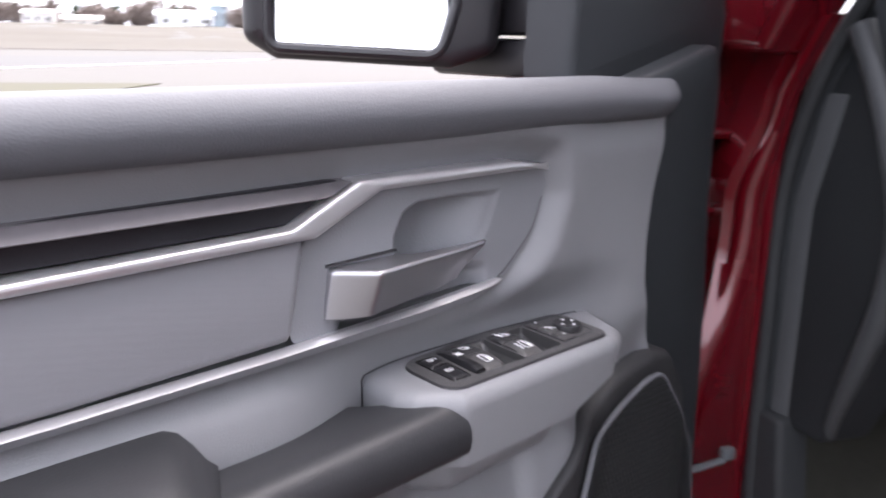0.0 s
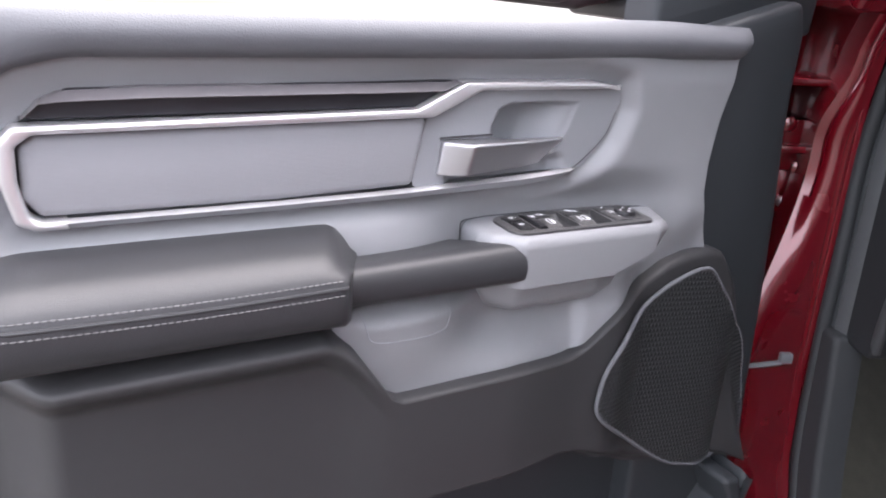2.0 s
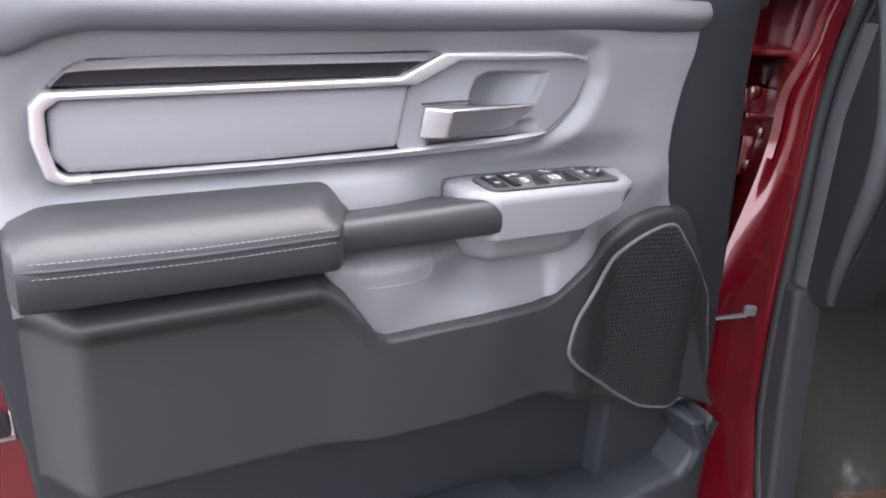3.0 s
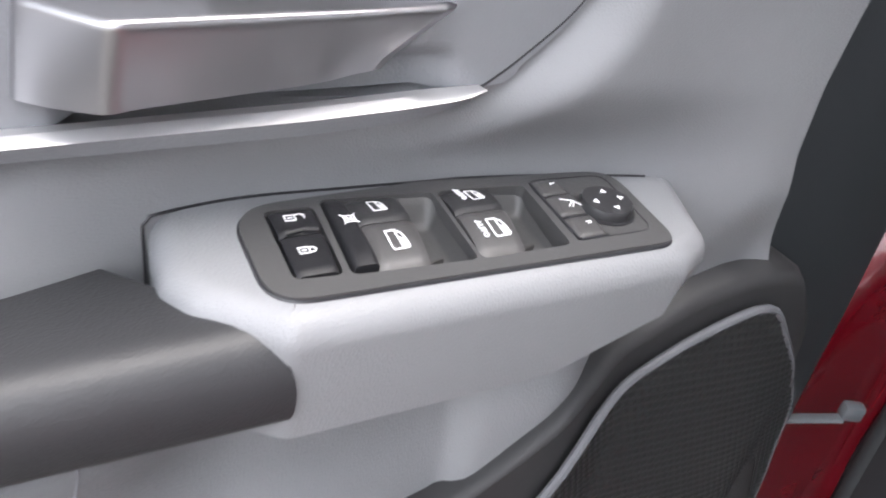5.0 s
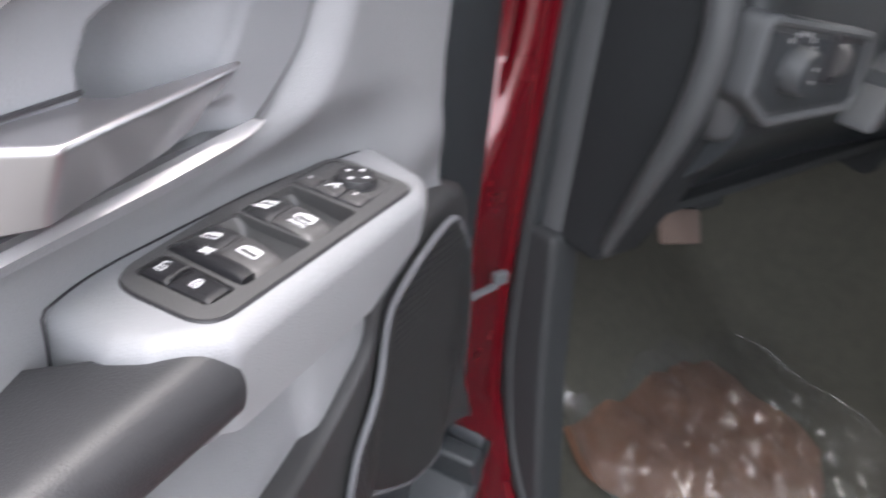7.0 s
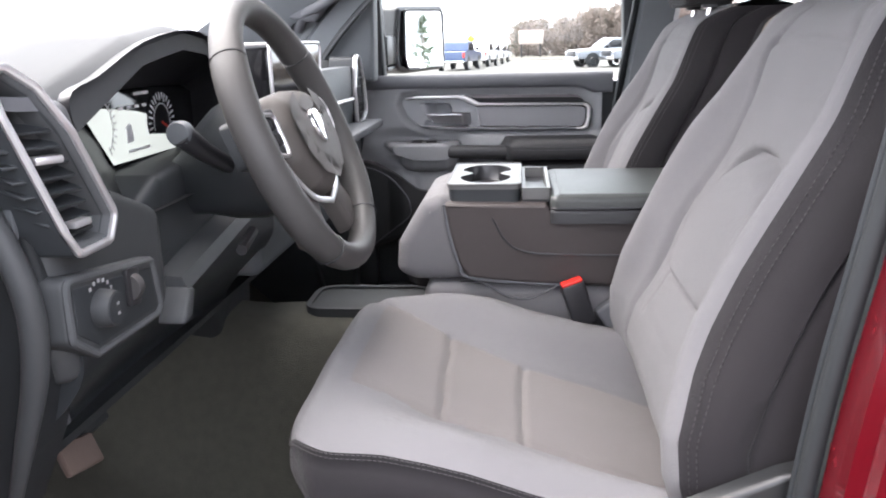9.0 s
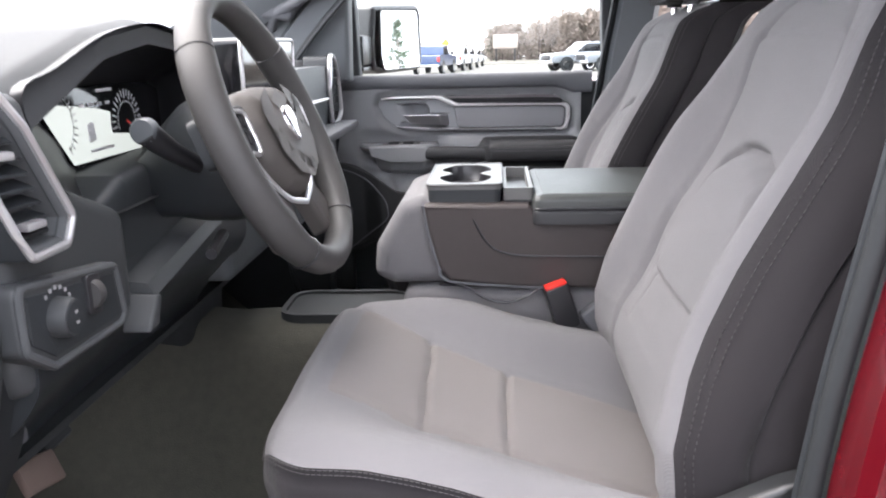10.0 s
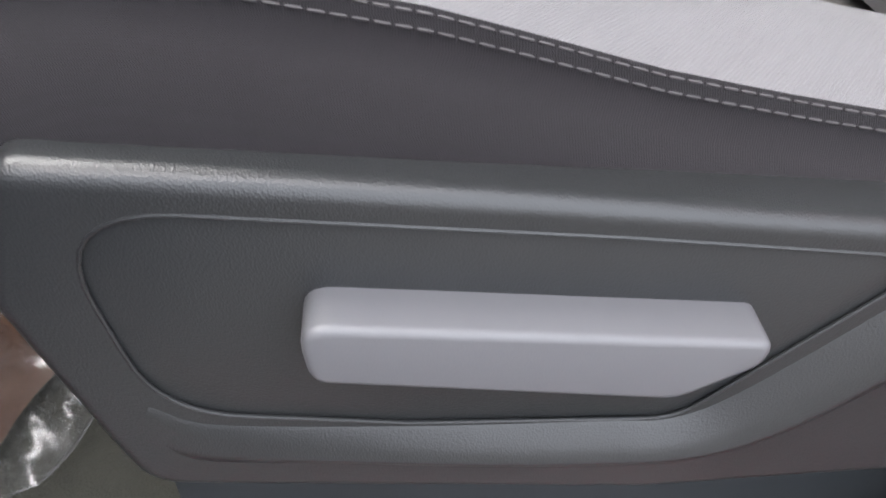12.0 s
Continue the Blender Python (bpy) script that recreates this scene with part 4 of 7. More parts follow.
def build_seat(name, m, mirror, label):
    seat = thing(name, m, label, "car seat", mirror, "front seats")
    y0, y1, mid = 0.158, 0.702, 0.436
    seam_a = [(0.506, 0.336), (0.503, 0.40), (0.501, 0.47), (0.500, 0.53), (0.494, 0.598)]
    seam_b = [(0.604, 0.322), (0.600, 0.43), (0.604, 0.548)]
    side_l = [(0.405, 0.334), (0.45, 0.338), (0.505, 0.334), (0.606, 0.322), (0.70, 0.315), (0.85, 0.31)]
    side_r = [(0.405, 0.648), (0.45, 0.622), (0.505, 0.595), (0.606, 0.550), (0.70, 0.548), (0.85, 0.55)]

    def cushion_z(x, y):
        zp = lerp_table(PIPE, x)
        zi = lerp_table([(0.33, 1.016), (0.38, 1.015), (0.42, 1.005), (0.46, 0.989), (0.50, 0.970), (0.60, 0.946), (0.70, 0.916), (0.83, 0.87)], x)
        front = smooth(0.33, 0.47, x)
        yl = lerp_table(side_l, x)
        yr = lerp_table(side_r, x)
        crest = zp + 0.006
        if y < yl:
            t = (y - y0) / (yl - y0)
            z = zp + 0.010 * math.sin(min(1, t * 2.4) * math.pi / 2) - (crest + 0.004 - zi) * smooth(0.25, 1.0, t)
        elif y > yr:
            t = (y1 - y) / (y1 - yr)
            z = zp + 0.010 * math.sin(min(1, t * 2.4) * math.pi / 2) - (crest + 0.004 - zi) * smooth(0.25, 1.0, t)
        else:
            t = (y - yl) / (yr - yl)
            z = zi + 0.006 * math.sin(t * math.pi) 
        z = z * front + (zp - 0.004 + 0.012 * math.sin(math.pi * (y - y0) / (y1 - y0))) * (1 - front)
        for line, w, d in ((seam_a, 0.0045, 0.008), (seam_b, 0.0045, 0.008), (side_l, 0.006, 0.004), (side_r, 0.006, 0.004)):
            z -= d * math.exp(-(seg_dist(x, y, line) / w) ** 2)
        if y > mid:
            z -= 0.022 * (1 - smooth(0.0, 0.13, y1 - y)) * (1 - smooth(0.37, 0.56, x))
        z -= 0.004 * math.exp(-((x - 0.44) / 0.035) ** 2 - ((y - 0.66) / 0.03) ** 2)
        z += 0.0015 * noise.noise(Vector((x * 14, y * 14, 3.1)))
        return z

    def front_x(y):
        """The front edge bows and its corners are rounded."""
        e = min(y - y0, y1 - y)
        r = 0.105
        return 0.354 + (0.066 * (1 - math.sqrt(max(0.0, 1 - (1 - e / r) ** 2))) if e < r else 0.0)

    def top(u, v):
        y = y0 + (y1 - y0) * v
        xf = front_x(y)
        x = xf + (0.83 - xf) * u
        z = cushion_z(x, y)
        r = 0.028
        if x - xf < r:
            z -= 0.020 * smooth(0.0, 0.07, min(y - y0, y1 - y)) * (1 - math.sqrt(max(0, 1 - (1 - (x - xf) / r) ** 2)))
        return Vector((x, y, z))
    part("cushion", sheet(lambda u, v: top(u ** 1.15, 0.5 - 0.5 * math.cos(math.pi * v)), 120, 130), [SEAT, INSERT_CLOTH], seat, "light grey cloth seat cushion", 75)
    cu = seat.children[-1]
    for p in cu.data.polygons:
        c = p.center
        yy = c.y
        cx = -c.x if mirror else c.x
        if lerp_table(side_l, cx) < yy < lerp_table(side_r, cx) and cx > 0.40:
            p.material_index = 1
    # dark sides: down from the piping round the front
    loop = [Vector((0.83, y0)), Vector((0.6, y0)), Vector((0.45, y0))] + [Vector((front_x(q), q)) for q in (y0 + (y1 - y0) * (0.5 - 0.5 * math.cos(math.pi * k / 130)) for k in range(0, 131))]
    loop += [Vector((0.45, y1)), Vector((0.6, y1)), Vector((0.83, y1))]
    dense = []
    for a, b in zip(loop, loop[1:]):
        k = max(1, int((b - a).length / 0.012))
        dense += [a.lerp(b, i / k) for i in range(k)]
    dense.append(loop[-1])

    def rim_normal(i):
        """Outward direction, softened round the corners."""
        acc = Vector((0, 0))
        for k in range(-5, 6):
            a, b = dense[max(0, min(len(dense) - 1, i + k - 1))], dense[max(0, min(len(dense) - 1, i + k + 1))]
            t = (b - a).normalized() if (b - a).length > 1e-6 else Vector((0, 0))
            q = Vector((-t[1], t[0]))
            acc += q if q.dot(dense[i] - Vector((0.58, mid))) > 0 else -q
        return acc.normalized()
    prof = [(0.0, 0.0), (-0.0022, -0.004), (-0.0010, -0.010), (-0.007, -0.016), (-0.013, -0.029), (-0.016, -0.042), (-0.0155, -0.058), (-0.010, -0.074), (-0.002, -0.090), (0.008, -0.104), (0.028, -0.116), (0.070, -0.120)]
    secs = []
    for i, p in enumerate(dense):
        n = rim_normal(i)
        yy = min(max(p[1], y0), y1)
        zt = cushion_z(p[0], yy) - 0.020 * smooth(0.0, 0.07, min(yy - y0, y1 - yy)) * (1 - math.sqrt(max(0.0, 1 - max(0.0, 1 - (p[0] - front_x(yy)) / 0.028) ** 2)))
        fr = smooth(0.2, 0.9, -n[0])
        secs.append([Vector((p[0] - n[0] * (d * (1 - 0.6 * fr) + fr * 0.030 * smooth(-0.01, -0.10, h)), p[1] - n[1] * d, zt + h)) for d, h in prof])
    part("cushion_side", loft(secs, closed=False, caps=False), SIDE_CLOTH, seat, "dark cloth cushion side with double stitching", 70)
    for h, d in ((-0.0012, -0.0014), (-0.0052, -0.0024)):
        off = []
        for i, p in enumerate(dense):
            n = rim_normal(i)
            off.append(secs[i][0] + Vector((-n[0] * d, -n[1] * d, h)))
        part("stitching", dashes([o for o, p in zip(off, dense) if p[1] < y0 + 0.20], 0.0042, 0.0011, 0.00042), SEAT_THREAD, seat, "pale stitching along the cushion edge", kind="stuff")
    part("seat_base", box(0.42, 0.84, 0.19, 0.67, 0.60, 0.88, 0.02), DARK, seat)
    # outboard shield with its recess and recliner lever
    sh = fillet([(0.450, 0.846), (0.430, 0.935), (0.445, 0.9780), (0.505, 0.9700), (0.574, 0.9600), (0.643, 0.9490), (0.702, 0.9400), (0.735, 0.975), (0.830, 1.020), (0.930, 1.05), (0.950, 0.98), (0.900, 0.82), (0.62, 0.822)],
                [0.02, 0.02, 0.010, 0, 0, 0, 0.03, 0.03, 0.02, 0.02, 0.02, 0.02, 0.02])
    rec = fillet([(0.464, 0.886), (0.4540, 0.9655), (0.600, 0.9452), (0.692, 0.9305), (0.626, 0.8655), (0.540, 0.8725)], [0.035, 0.026, 0, 0.008, 0.022, 0], 8)
    part("side_shield", slab(sh, -0.152, -0.130, 0.0065, steps=7, hole=rec, deep=0.0012), SHIELD, seat, "black grained plastic seat side shield", 50)
    part("shield_recess", slab(rec, -0.145, -0.1311, 0.0006), SHIELD, seat)
    part("recess_line", tube([Vector((p[0], 0.1303, p[1])) for p in rec], 0.0007, 6, closed=True), SHIELD, seat)
    inner = spline([(0.462, 0.890), (0.480, 0.879), (0.54, 0.8715), (0.60, 0.8675), (0.626, 0.8665), (0.648, 0.880), (0.690, 0.921), (0.72, 0.945), (0.76, 0.965)], 6)
    crest = spline([(0.455, 0.876), (0.476, 0.865), (0.534, 0.859), (0.598, 0.8535), (0.632, 0.853), (0.662, 0.866), (0.706, 0.906), (0.74, 0.928), (0.79, 0.945)], 6)
    secs = []
    for k, (a, b) in enumerate(zip(inner, crest)):
        g = smooth(0, 18, k)
        d = (b - a)
        secs.append([Vector(((a + d * f)[0], y, (a + d * f)[1])) for f, y in ((0.0, 0.1305), (0.10, 0.1294), (0.55, 0.1305 - 0.005 * g), (0.92, 0.1305 - 0.0078 * g), (1.08, 0.1305 - 0.0078 * g), (1.5, 0.1305), (1.6, 0.134))])
    part("shield_fold", loft(secs, closed=False, caps=False), SHIELD, seat, "", 70)
    lever = fillet([(0.5135, 0.9120), (0.5115, 0.9345), (0.6415, 0.9165), (0.640, 0.907), (0.617, 0.8940)], [0.007, 0.009, 0.009, 0.008, 0.014], 6)
    part("recliner_lever", slab(lever, -0.140, -0.1150, 0.0028, steps=5), SHIELD_GREY, seat, "grey plastic recliner lever", 60)
    # backrest
    def halfw(z):
        return 0.262 - 0.012 * smooth(1.0, 1.2, z) - 0.085 * smooth(1.26, 1.455, z)
    lumbar = [(0.315, 1.03), (0.317, 1.13), (0.328, 1.195), (0.355, 1.238), (0.40, 1.256), (0.44, 1.260), (0.485, 1.256), (0.525, 1.236), (0.548, 1.196), (0.556, 1.13), (0.556, 1.03)]
    waist = [(0.30, 1.092), (0.44, 1.086), (0.58, 1.092)]

    def edge_lo(z):
        """The outboard seam runs further in than the side bulges."""
        return mid - halfw(z) + 0.036 * smooth(0.98, 1.13, z) * smooth(1.44, 1.28, z)
    upper_l = [(0.268, 0.94), (0.272, 1.15), (0.290, 1.26), (0.312, 1.38), (0.35, 1.425)]
    upper_r = [(0.612, 0.94), (0.608, 1.15), (0.590, 1.26), (0.568, 1.38), (0.53, 1.425)]
    yoke = [(0.312, 1.385), (0.44, 1.392), (0.568, 1.385)]

    def back_pt(y, z):
        xb = lerp_table(BACK_X, z)
        h = halfw(z)
        s = (y - mid) / h if y > mid else (y - mid) / (mid - edge_lo(z))
        deep = 0.040 * (1 - 0.75 * smooth(1.24, 1.40, z)) * smooth(0.95, 1.10, z)
        x = xb + deep * (1 - smooth(0.60, 0.90, abs(s))) - 0.012 * math.exp(-((abs(s) - 0.90) / 0.10) ** 2) * smooth(1.40, 1.2, z)
        x += 0.05 * max(0, abs(s) - 0.95) ** 2 * 40
        inside = dist_poly(lumbar, y, z)
        x -= 0.012 * smooth(0.004, -0.02, inside) * (0.4 + 0.6 * smooth(1.085, 1.10, z))
        for line, w, d in ((lumbar, 0.006, 0.013), (waist, 0.006, 0.0045), (upper_l, 0.0045, 0.007), (upper_r, 0.0045, 0.007), (yoke, 0.003, 0.004)):
            x += d * (1 - 0.7 * smooth(1.12, 1.07, z) * (line is lumbar)) * math.exp(-(seg_dist(y, z, line) / w) ** 2)
        x += 0.0016 * noise.noise(Vector((y * 12, z * 12, 7.7)))
        return x

    def front(u, v):
        z = 0.905 + v * 0.545
        h = halfw(z)
        lo = edge_lo(z)
        y = lo + u * (mid + h - lo)
        x = back_pt(y, z)
        e = 1 - v
        if v > 0.93:
            x += 0.045 * ((v - 0.93) / 0.07) ** 2
        return Vector((x, y, z))
    part("backrest", sheet(front, 110, 120), [SEAT, LUMBAR_CLOTH, SIDE_CLOTH], seat, "light grey cloth backrest with warm glare tinted into the lumbar panel", 75)
    bk = seat.children[-1]
    for p in bk.data.polygons:
        if dist_poly(lumbar, p.center.y, p.center.z) < 0 and p.center.z > 1.088:
            p.material_index = 1
        elif p.center.z > 1.408 and abs(p.center.y - mid) < 0.125:
            p.material_index = 2
    for sgn in (-1, 1):
        secs = []
        for k in range(50):
            v = k / 49
            z = 0.905 + v * 0.545
            h = halfw(z)
            y = mid + h if sgn > 0 else edge_lo(z)
            g = 0.0 if sgn > 0 else (edge_lo(z) - mid + h) * 1.15
            x = front(1.0 if sgn > 0 else 0.0, v).x
            dep = 0.175 - 0.05 * v
            secs.append([Vector((x, y, z)), Vector((x + 0.006, y + sgn * (0.004 + 0.22 * g), z)), Vector((x + 0.028, y + sgn * (0.011 + 0.65 * g), z)), Vector((x + 0.045, y + sgn * (0.013 + 0.90 * g), z)), Vector((x + 0.058, y + sgn * (0.0125 + g), z)), Vector((x + 0.062, y + sgn * (0.008 + g), z)), Vector((x + 0.067, y + sgn * (0.0135 + g), z)), Vector((x + 0.11, y + sgn * (0.016 + g), z)),
                         Vector((x + dep - 0.02, y + sgn * (0.008 + g), z + 0.0)), Vector((x + dep, y + sgn * (g - 0.02), z))])
        part("backrest_side", loft(secs, closed=False, caps=False), SIDE_CLOTH, seat, "dark brown grey cloth backrest side", 60)
        for off in (0.003, 0.012):
            part("stitching", dashes([s[1].lerp(s[2], off / 0.028) + Vector((-0.0006, sgn * 0.0012, 0)) for s in secs], 0.0040, 0.0026, 0.0007), DARK_THREAD, seat, "double stitching on the backrest bolster", kind="stuff")
    def rear(u, v):
        z = 0.905 + v * 0.545
        h = halfw(z) - 0.02
        return Vector((front(0.0, v).x + 0.175 - 0.05 * v + 0.012 * math.sin(math.pi * u), mid + (2 * u - 1) * h, z))
    part("backrest_rear", sheet(rear, 16, 24), SIDE_CLOTH, seat)
    def cap(u, v):
        a, b = front(u, 1.0), rear(min(1, max(0, (u - 0.04) / 0.92)), 1.0)
        p = a.lerp(b, v)
        p.z += 0.014 * math.sin(math.pi * v)
        return p
    part("backrest_top", sheet(cap, 30, 8), SIDE_CLOTH, seat, "dark cloth top of the backrest", 75)
    # head restraint on two chrome posts
    for y in (mid - 0.075, mid + 0.075):
        part("post", tube([(0.972, y, 1.40), (0.982, y, 1.53)], 0.0065, 10), CHROME, seat, "chrome head restraint post")
        part("post_collar", turn([(0.016, 0), (0.016, 0.006), (0.010, 0.009)], pose(0.975, y, 1.452), 14), BLACK, seat)
    hr = []
    for k in range(15):
        t = k / 14
        w = 0.135 * math.sin(math.pi * (0.12 + 0.76 * t)) ** 0.35
        z = 1.458 + 0.19 * t
        e = math.sin(math.pi * (0.06 + 0.88 * t)) ** 0.4
        q = fillet([(0.912 + 0.01 * t, mid - w), (1.030 + 0.01 * t, mid - w * 0.9), (1.030 + 0.01 * t, mid + w * 0.9), (0.912 + 0.01 * t, mid + w)], 0.035 * e, 5)
        hr.append([Vector((0.972 + (p[0] - 0.972) * (0.55 + 0.45 * e), p[1], z)) for p in q])
    part("head_restraint", loft(hr), SIDE_CLOTH, seat, "dark cloth head restraint", 60)
    return seat


driver_seat = build_seat("driver_seat", pose(0, 0, 0), False, "light grey cloth driver seat with dark sides")
passenger_seat = build_seat("passenger_seat", pose(0, 1.69, 0, 0, 0, 180), True, "light grey cloth passenger seat with dark sides")

# ---------------------------------------------------------------- folded centre seat used as console
jump = thing("jump_seat", pose(0, 0, 0), "light grey cloth centre seat cushion under the console", "seat cushion")
part("cushion", box(0.44, 0.80, 0.725, 0.985, 0.93, 1.012, 0.022, 4), SEAT, jump)
part("seat_base", box(0.50, 0.80, 0.74, 0.97, 0.60, 0.925, 0.01), DARK, jump)

console = thing("centre_console", pose(0, 0, 0), "folded centre seat console with cup holders and black lid", "console")
fr = fillet([(0.394, 1.030), (0.399, 1.080), (0.440, 1.148), (0.474, 1.160), (0.500, 1.142), (0.545, 1.140), (0.56, 1.020), (0.479, 1.0155), (0.425, 1.0155)], 0.02)
part("cloth_front", slab(fr, -0.975, -0.735, 0.022, steps=5), SEAT, console, "light grey cloth console front", 60)
sd = fillet([(0.478, 1.148), (0.486, 1.10), (0.500, 1.050), (0.516, 1.0255), (0.62, 1.016), (0.75, 1.013), (0.88, 1.013), (0.88, 1.128), (0.655, 1.128), (0.640, 1.146), (0.56, 1.147)], 0.004)
part("side_shell", slab(sd, -0.995, -0.718, 0.006, steps=4), SHELL, console, "dark brown grey console shell", 60)
part("edge_piping", tube(spline([(0.478, 0.722, 1.147), (0.486, 0.722, 1.10), (0.500, 0.722, 1.050), (0.516, 0.722, 1.026), (0.62, 0.722, 1.0165), (0.70, 0.722, 1.0135)], 6), 0.0028, 8), UPPER, console, "grey piping on the console edge")
part("shell_groove", tube(spline([(0.555, 0.7175, 1.125), (0.575, 0.7168, 1.09), (0.60, 0.7165, 1.073), (0.66, 0.7165, 1.066), (0.86, 0.7165, 1.064)], 6), 0.0016, 6), BLACK, console)
tray = fillet([(0.482, 0.742), (0.600, 0.742), (0.600, 0.968), (0.482, 0.968)], 0.014)
hole = []
for k in range(48):
    q = 2 * math.pi * k / 48
    hole.append((0.541 + 0.046 * math.copysign(abs(math.cos(q)) ** 0.8, math.cos(q)) * (1 - 0.50 * math.exp(-(math.sin(q) / 0.20) ** 2)), 0.855 + 0.096 * math.copysign(abs(math.sin(q)) ** 0.9, math.sin(q))))
part("cup_tray", slab_hole(tray, [hole], 1.167, 1.1755), TRAY, console, "satin grey tray with a double cup opening")
part("tray_base", slab_hole([(0.541 + (q[0] - 0.541) * 0.975, 0.855 + (q[1] - 0.855) * 0.985) for q in tray], [[(0.541 + (q[0] - 0.541) * 1.02, 0.855 + (q[1] - 0.855) * 1.01) for q in hole]], 1.128, 1.1672), DARK, console, "black tray base")
part("tray_edge", tube([Vector((q[0], q[1], 1.1748)) for q in tray], 0.0022, 6, closed=True), TRAY, console)
part("cup_well", loft([[Vector((0.541 + (q[0] - 0.541) * g, 0.855 + (q[1] - 0.855) * g, z)) for q in hole] for g, z in ((1.0, 1.1745), (0.97, 1.160), (0.9, 1.1495), (0.01, 1.149))], True, False), BLACK, console, "black cup well")
part("bin_rim", slab_hole(fillet([(0.602, 0.745), (0.648, 0.745), (0.648, 0.968), (0.602, 0.968)], 0.004), [[(0.608, 0.752), (0.642, 0.752), (0.642, 0.96), (0.608, 0.96)]], 1.150, 1.169), TRAY, console, "satin grey rim of the small bin")
part("bin_floor", box(0.604, 0.646, 0.747, 0.966, 1.146, 1.151, 0), BLACK, console)
lid = fillet([(0.647, 0.708), (0.885, 0.708), (0.885, 0.992), (0.647, 0.992)], 0.016)
part("lid", slab(lid, 1.143, 1.161, 0.009, at_top, 4, dome=0.002), LID, console, "black padded console lid", 60)
part("lid_base", slab(inset(lid if area2(lid) > 0 else lid[::-1], -0.001), 1.118, 1.1405, 0.006, at_top, 3), LEATHER, console, "black lid base", 60)
part("lid_seam", tube([Vector((p[0], p[1], 1.1418)) for p in inset(lid if area2(lid) > 0 else lid[::-1], 0.0005)], 0.0020, 6, closed=True), BLACK, console)
part("stitching", dashes([(0.662, y, 1.1625) for y in np.linspace(0.722, 0.98, 12)], 0.004, 0.002, 0.0006), DARK_THREAD, console, kind="stuff")

buckle = thing("seat_belt_buckle", pose(0, 0, 0), "black seat belt buckle with a red button", "seat belt buckle")
bm = box(-0.019, 0.019, -0.011, 0.011, -0.075, 0.0, 0.005, 3)
bm.transform(pose(0.680, 0.704, 1.024, 0, -18, 10))
part("buckle_body", bm, BLACK, buckle)
bm = box(-0.017, 0.017, -0.0115, 0.009, -0.002, 0.0035, 0.002, 2)
bm.transform(pose(0.680, 0.704, 1.024, 0, -18, 10))
part("release_button", bm, BUCKLE_RED, buckle, "bright red release button")
part("strap", tube([(0.69, 0.712, 0.95), (0.715, 0.705, 0.90), (0.73, 0.70, 0.85)], 0.012, 8, 0.4), BLACK, buckle)
buckle_two = thing("seat_belt_buckle", pose(0, 0, 0), "dark grey seat belt buckle lying behind the cushion", "seat belt buckle")
bm = box(-0.02, 0.02, -0.012, 0.012, -0.06, 0.0, 0.005, 3)
bm.transform(pose(0.735, 0.715, 0.985, 0, -35, 5))
part("buckle_body", bm, UPPER, buckle_two)
cord_ob = part("cable", tube(spline([(0.50, 0.735, 1.0165), (0.54, 0.715, 1.019), (0.575, 0.708, 1.0), (0.61, 0.706, 0.995), (0.64, 0.708, 1.006), (0.655, 0.712, 1.015)], 8), 0.0022, 8), BLACK, None)
tagged(cord_ob, "thin black cable along the console side", "cable")


# ---------------------------------------------------------------- truck cab
cab = thing("truck_cab", pose(0, 0, 0), "red pickup truck cab with its driver door opening", "truck cab")
OPEN = [(0.30, 0.575), (0.17, 0.590), (0.085, 0.645), (0.036, 0.76), (0.019, 0.90), (0.015, 1.06), (0.013, 1.18), (0.038, 1.29), (0.100, 1.395), (0.245, 1.545), (0.42, 1.68), (0.52, 1.735),
        (0.70, 1.745), (0.86, 1.715), (0.900, 1.62), (0.893, 1.48), (0.872, 1.36), (0.853, 1.24), (0.833, 1.12), (0.819, 1.00), (0.808, 0.85), (0.785, 0.70), (0.73, 0.605), (0.60, 0.577)]
OPEN_DRIVER = [(x + 0.028 * smooth(0.62, 0.85, z) * smooth(1.62, 1.40, z), z) if x > 0.75 else (x, z) for x, z in OPEN]


def opening_frame(flip):
    """The painted flange and sill round a door opening, with its rubber seal and inner trim."""
    f = (lambda y: 1.69 - y) if flip else (lambda y: y)
    path = [Vector(p) for p in spline(OPEN if flip else OPEN_DRIVER, 6, True)]
    if area2(path) < 0:
        path.reverse()
    secs = []
    for i in range(len(path)):
        t = (path[(i + 1) % len(path)] - path[i - 1]).normalized()
        n = Vector((t[1], -t[0]))
        prof = [(0.060, -0.02), (0.045, 0.005), (0.022, 0.028), (0.012, 0.036), (0.010, 0.050), (0.0, 0.058), (0.000, 0.098), (0.05, 0.098), (0.10, 0.03), (0.11, -0.02)]
        k = 1.0 if flip else 1 - smooth(0.22, 0.14, path[i][0]) * smooth(1.42, 1.34, path[i][1])
        secs.append([Vector((path[i][0] + n[0] * a * (0.12 + 0.88 * k), f(b * k + max(b, 0.090) * (1 - k)), path[i][1] + n[1] * a * (0.12 + 0.88 * k))) for a, b in prof])
    secs.append(secs[0])
    part("door_frame", loft(secs, True, False), DASH if flip else RED, cab, "charcoal trimmed door opening" if flip else "deep red painted door opening flange", 30)
    seal = [Vector((p[0], f(0.108), p[1])) for p in inset(path, 0.008)]
    part("door_seal", tube(seal, 0.0085, 10, closed=True), RUBBER, cab, "black rubber door seal")
    lip = [Vector((p[0], f(0.118), p[1])) for p in inset(path, 0.013)]
    part("seal_lip", tube(lip, 0.0045, 8, closed=True), DARK, cab)


opening_frame(False)
opening_frame(True)
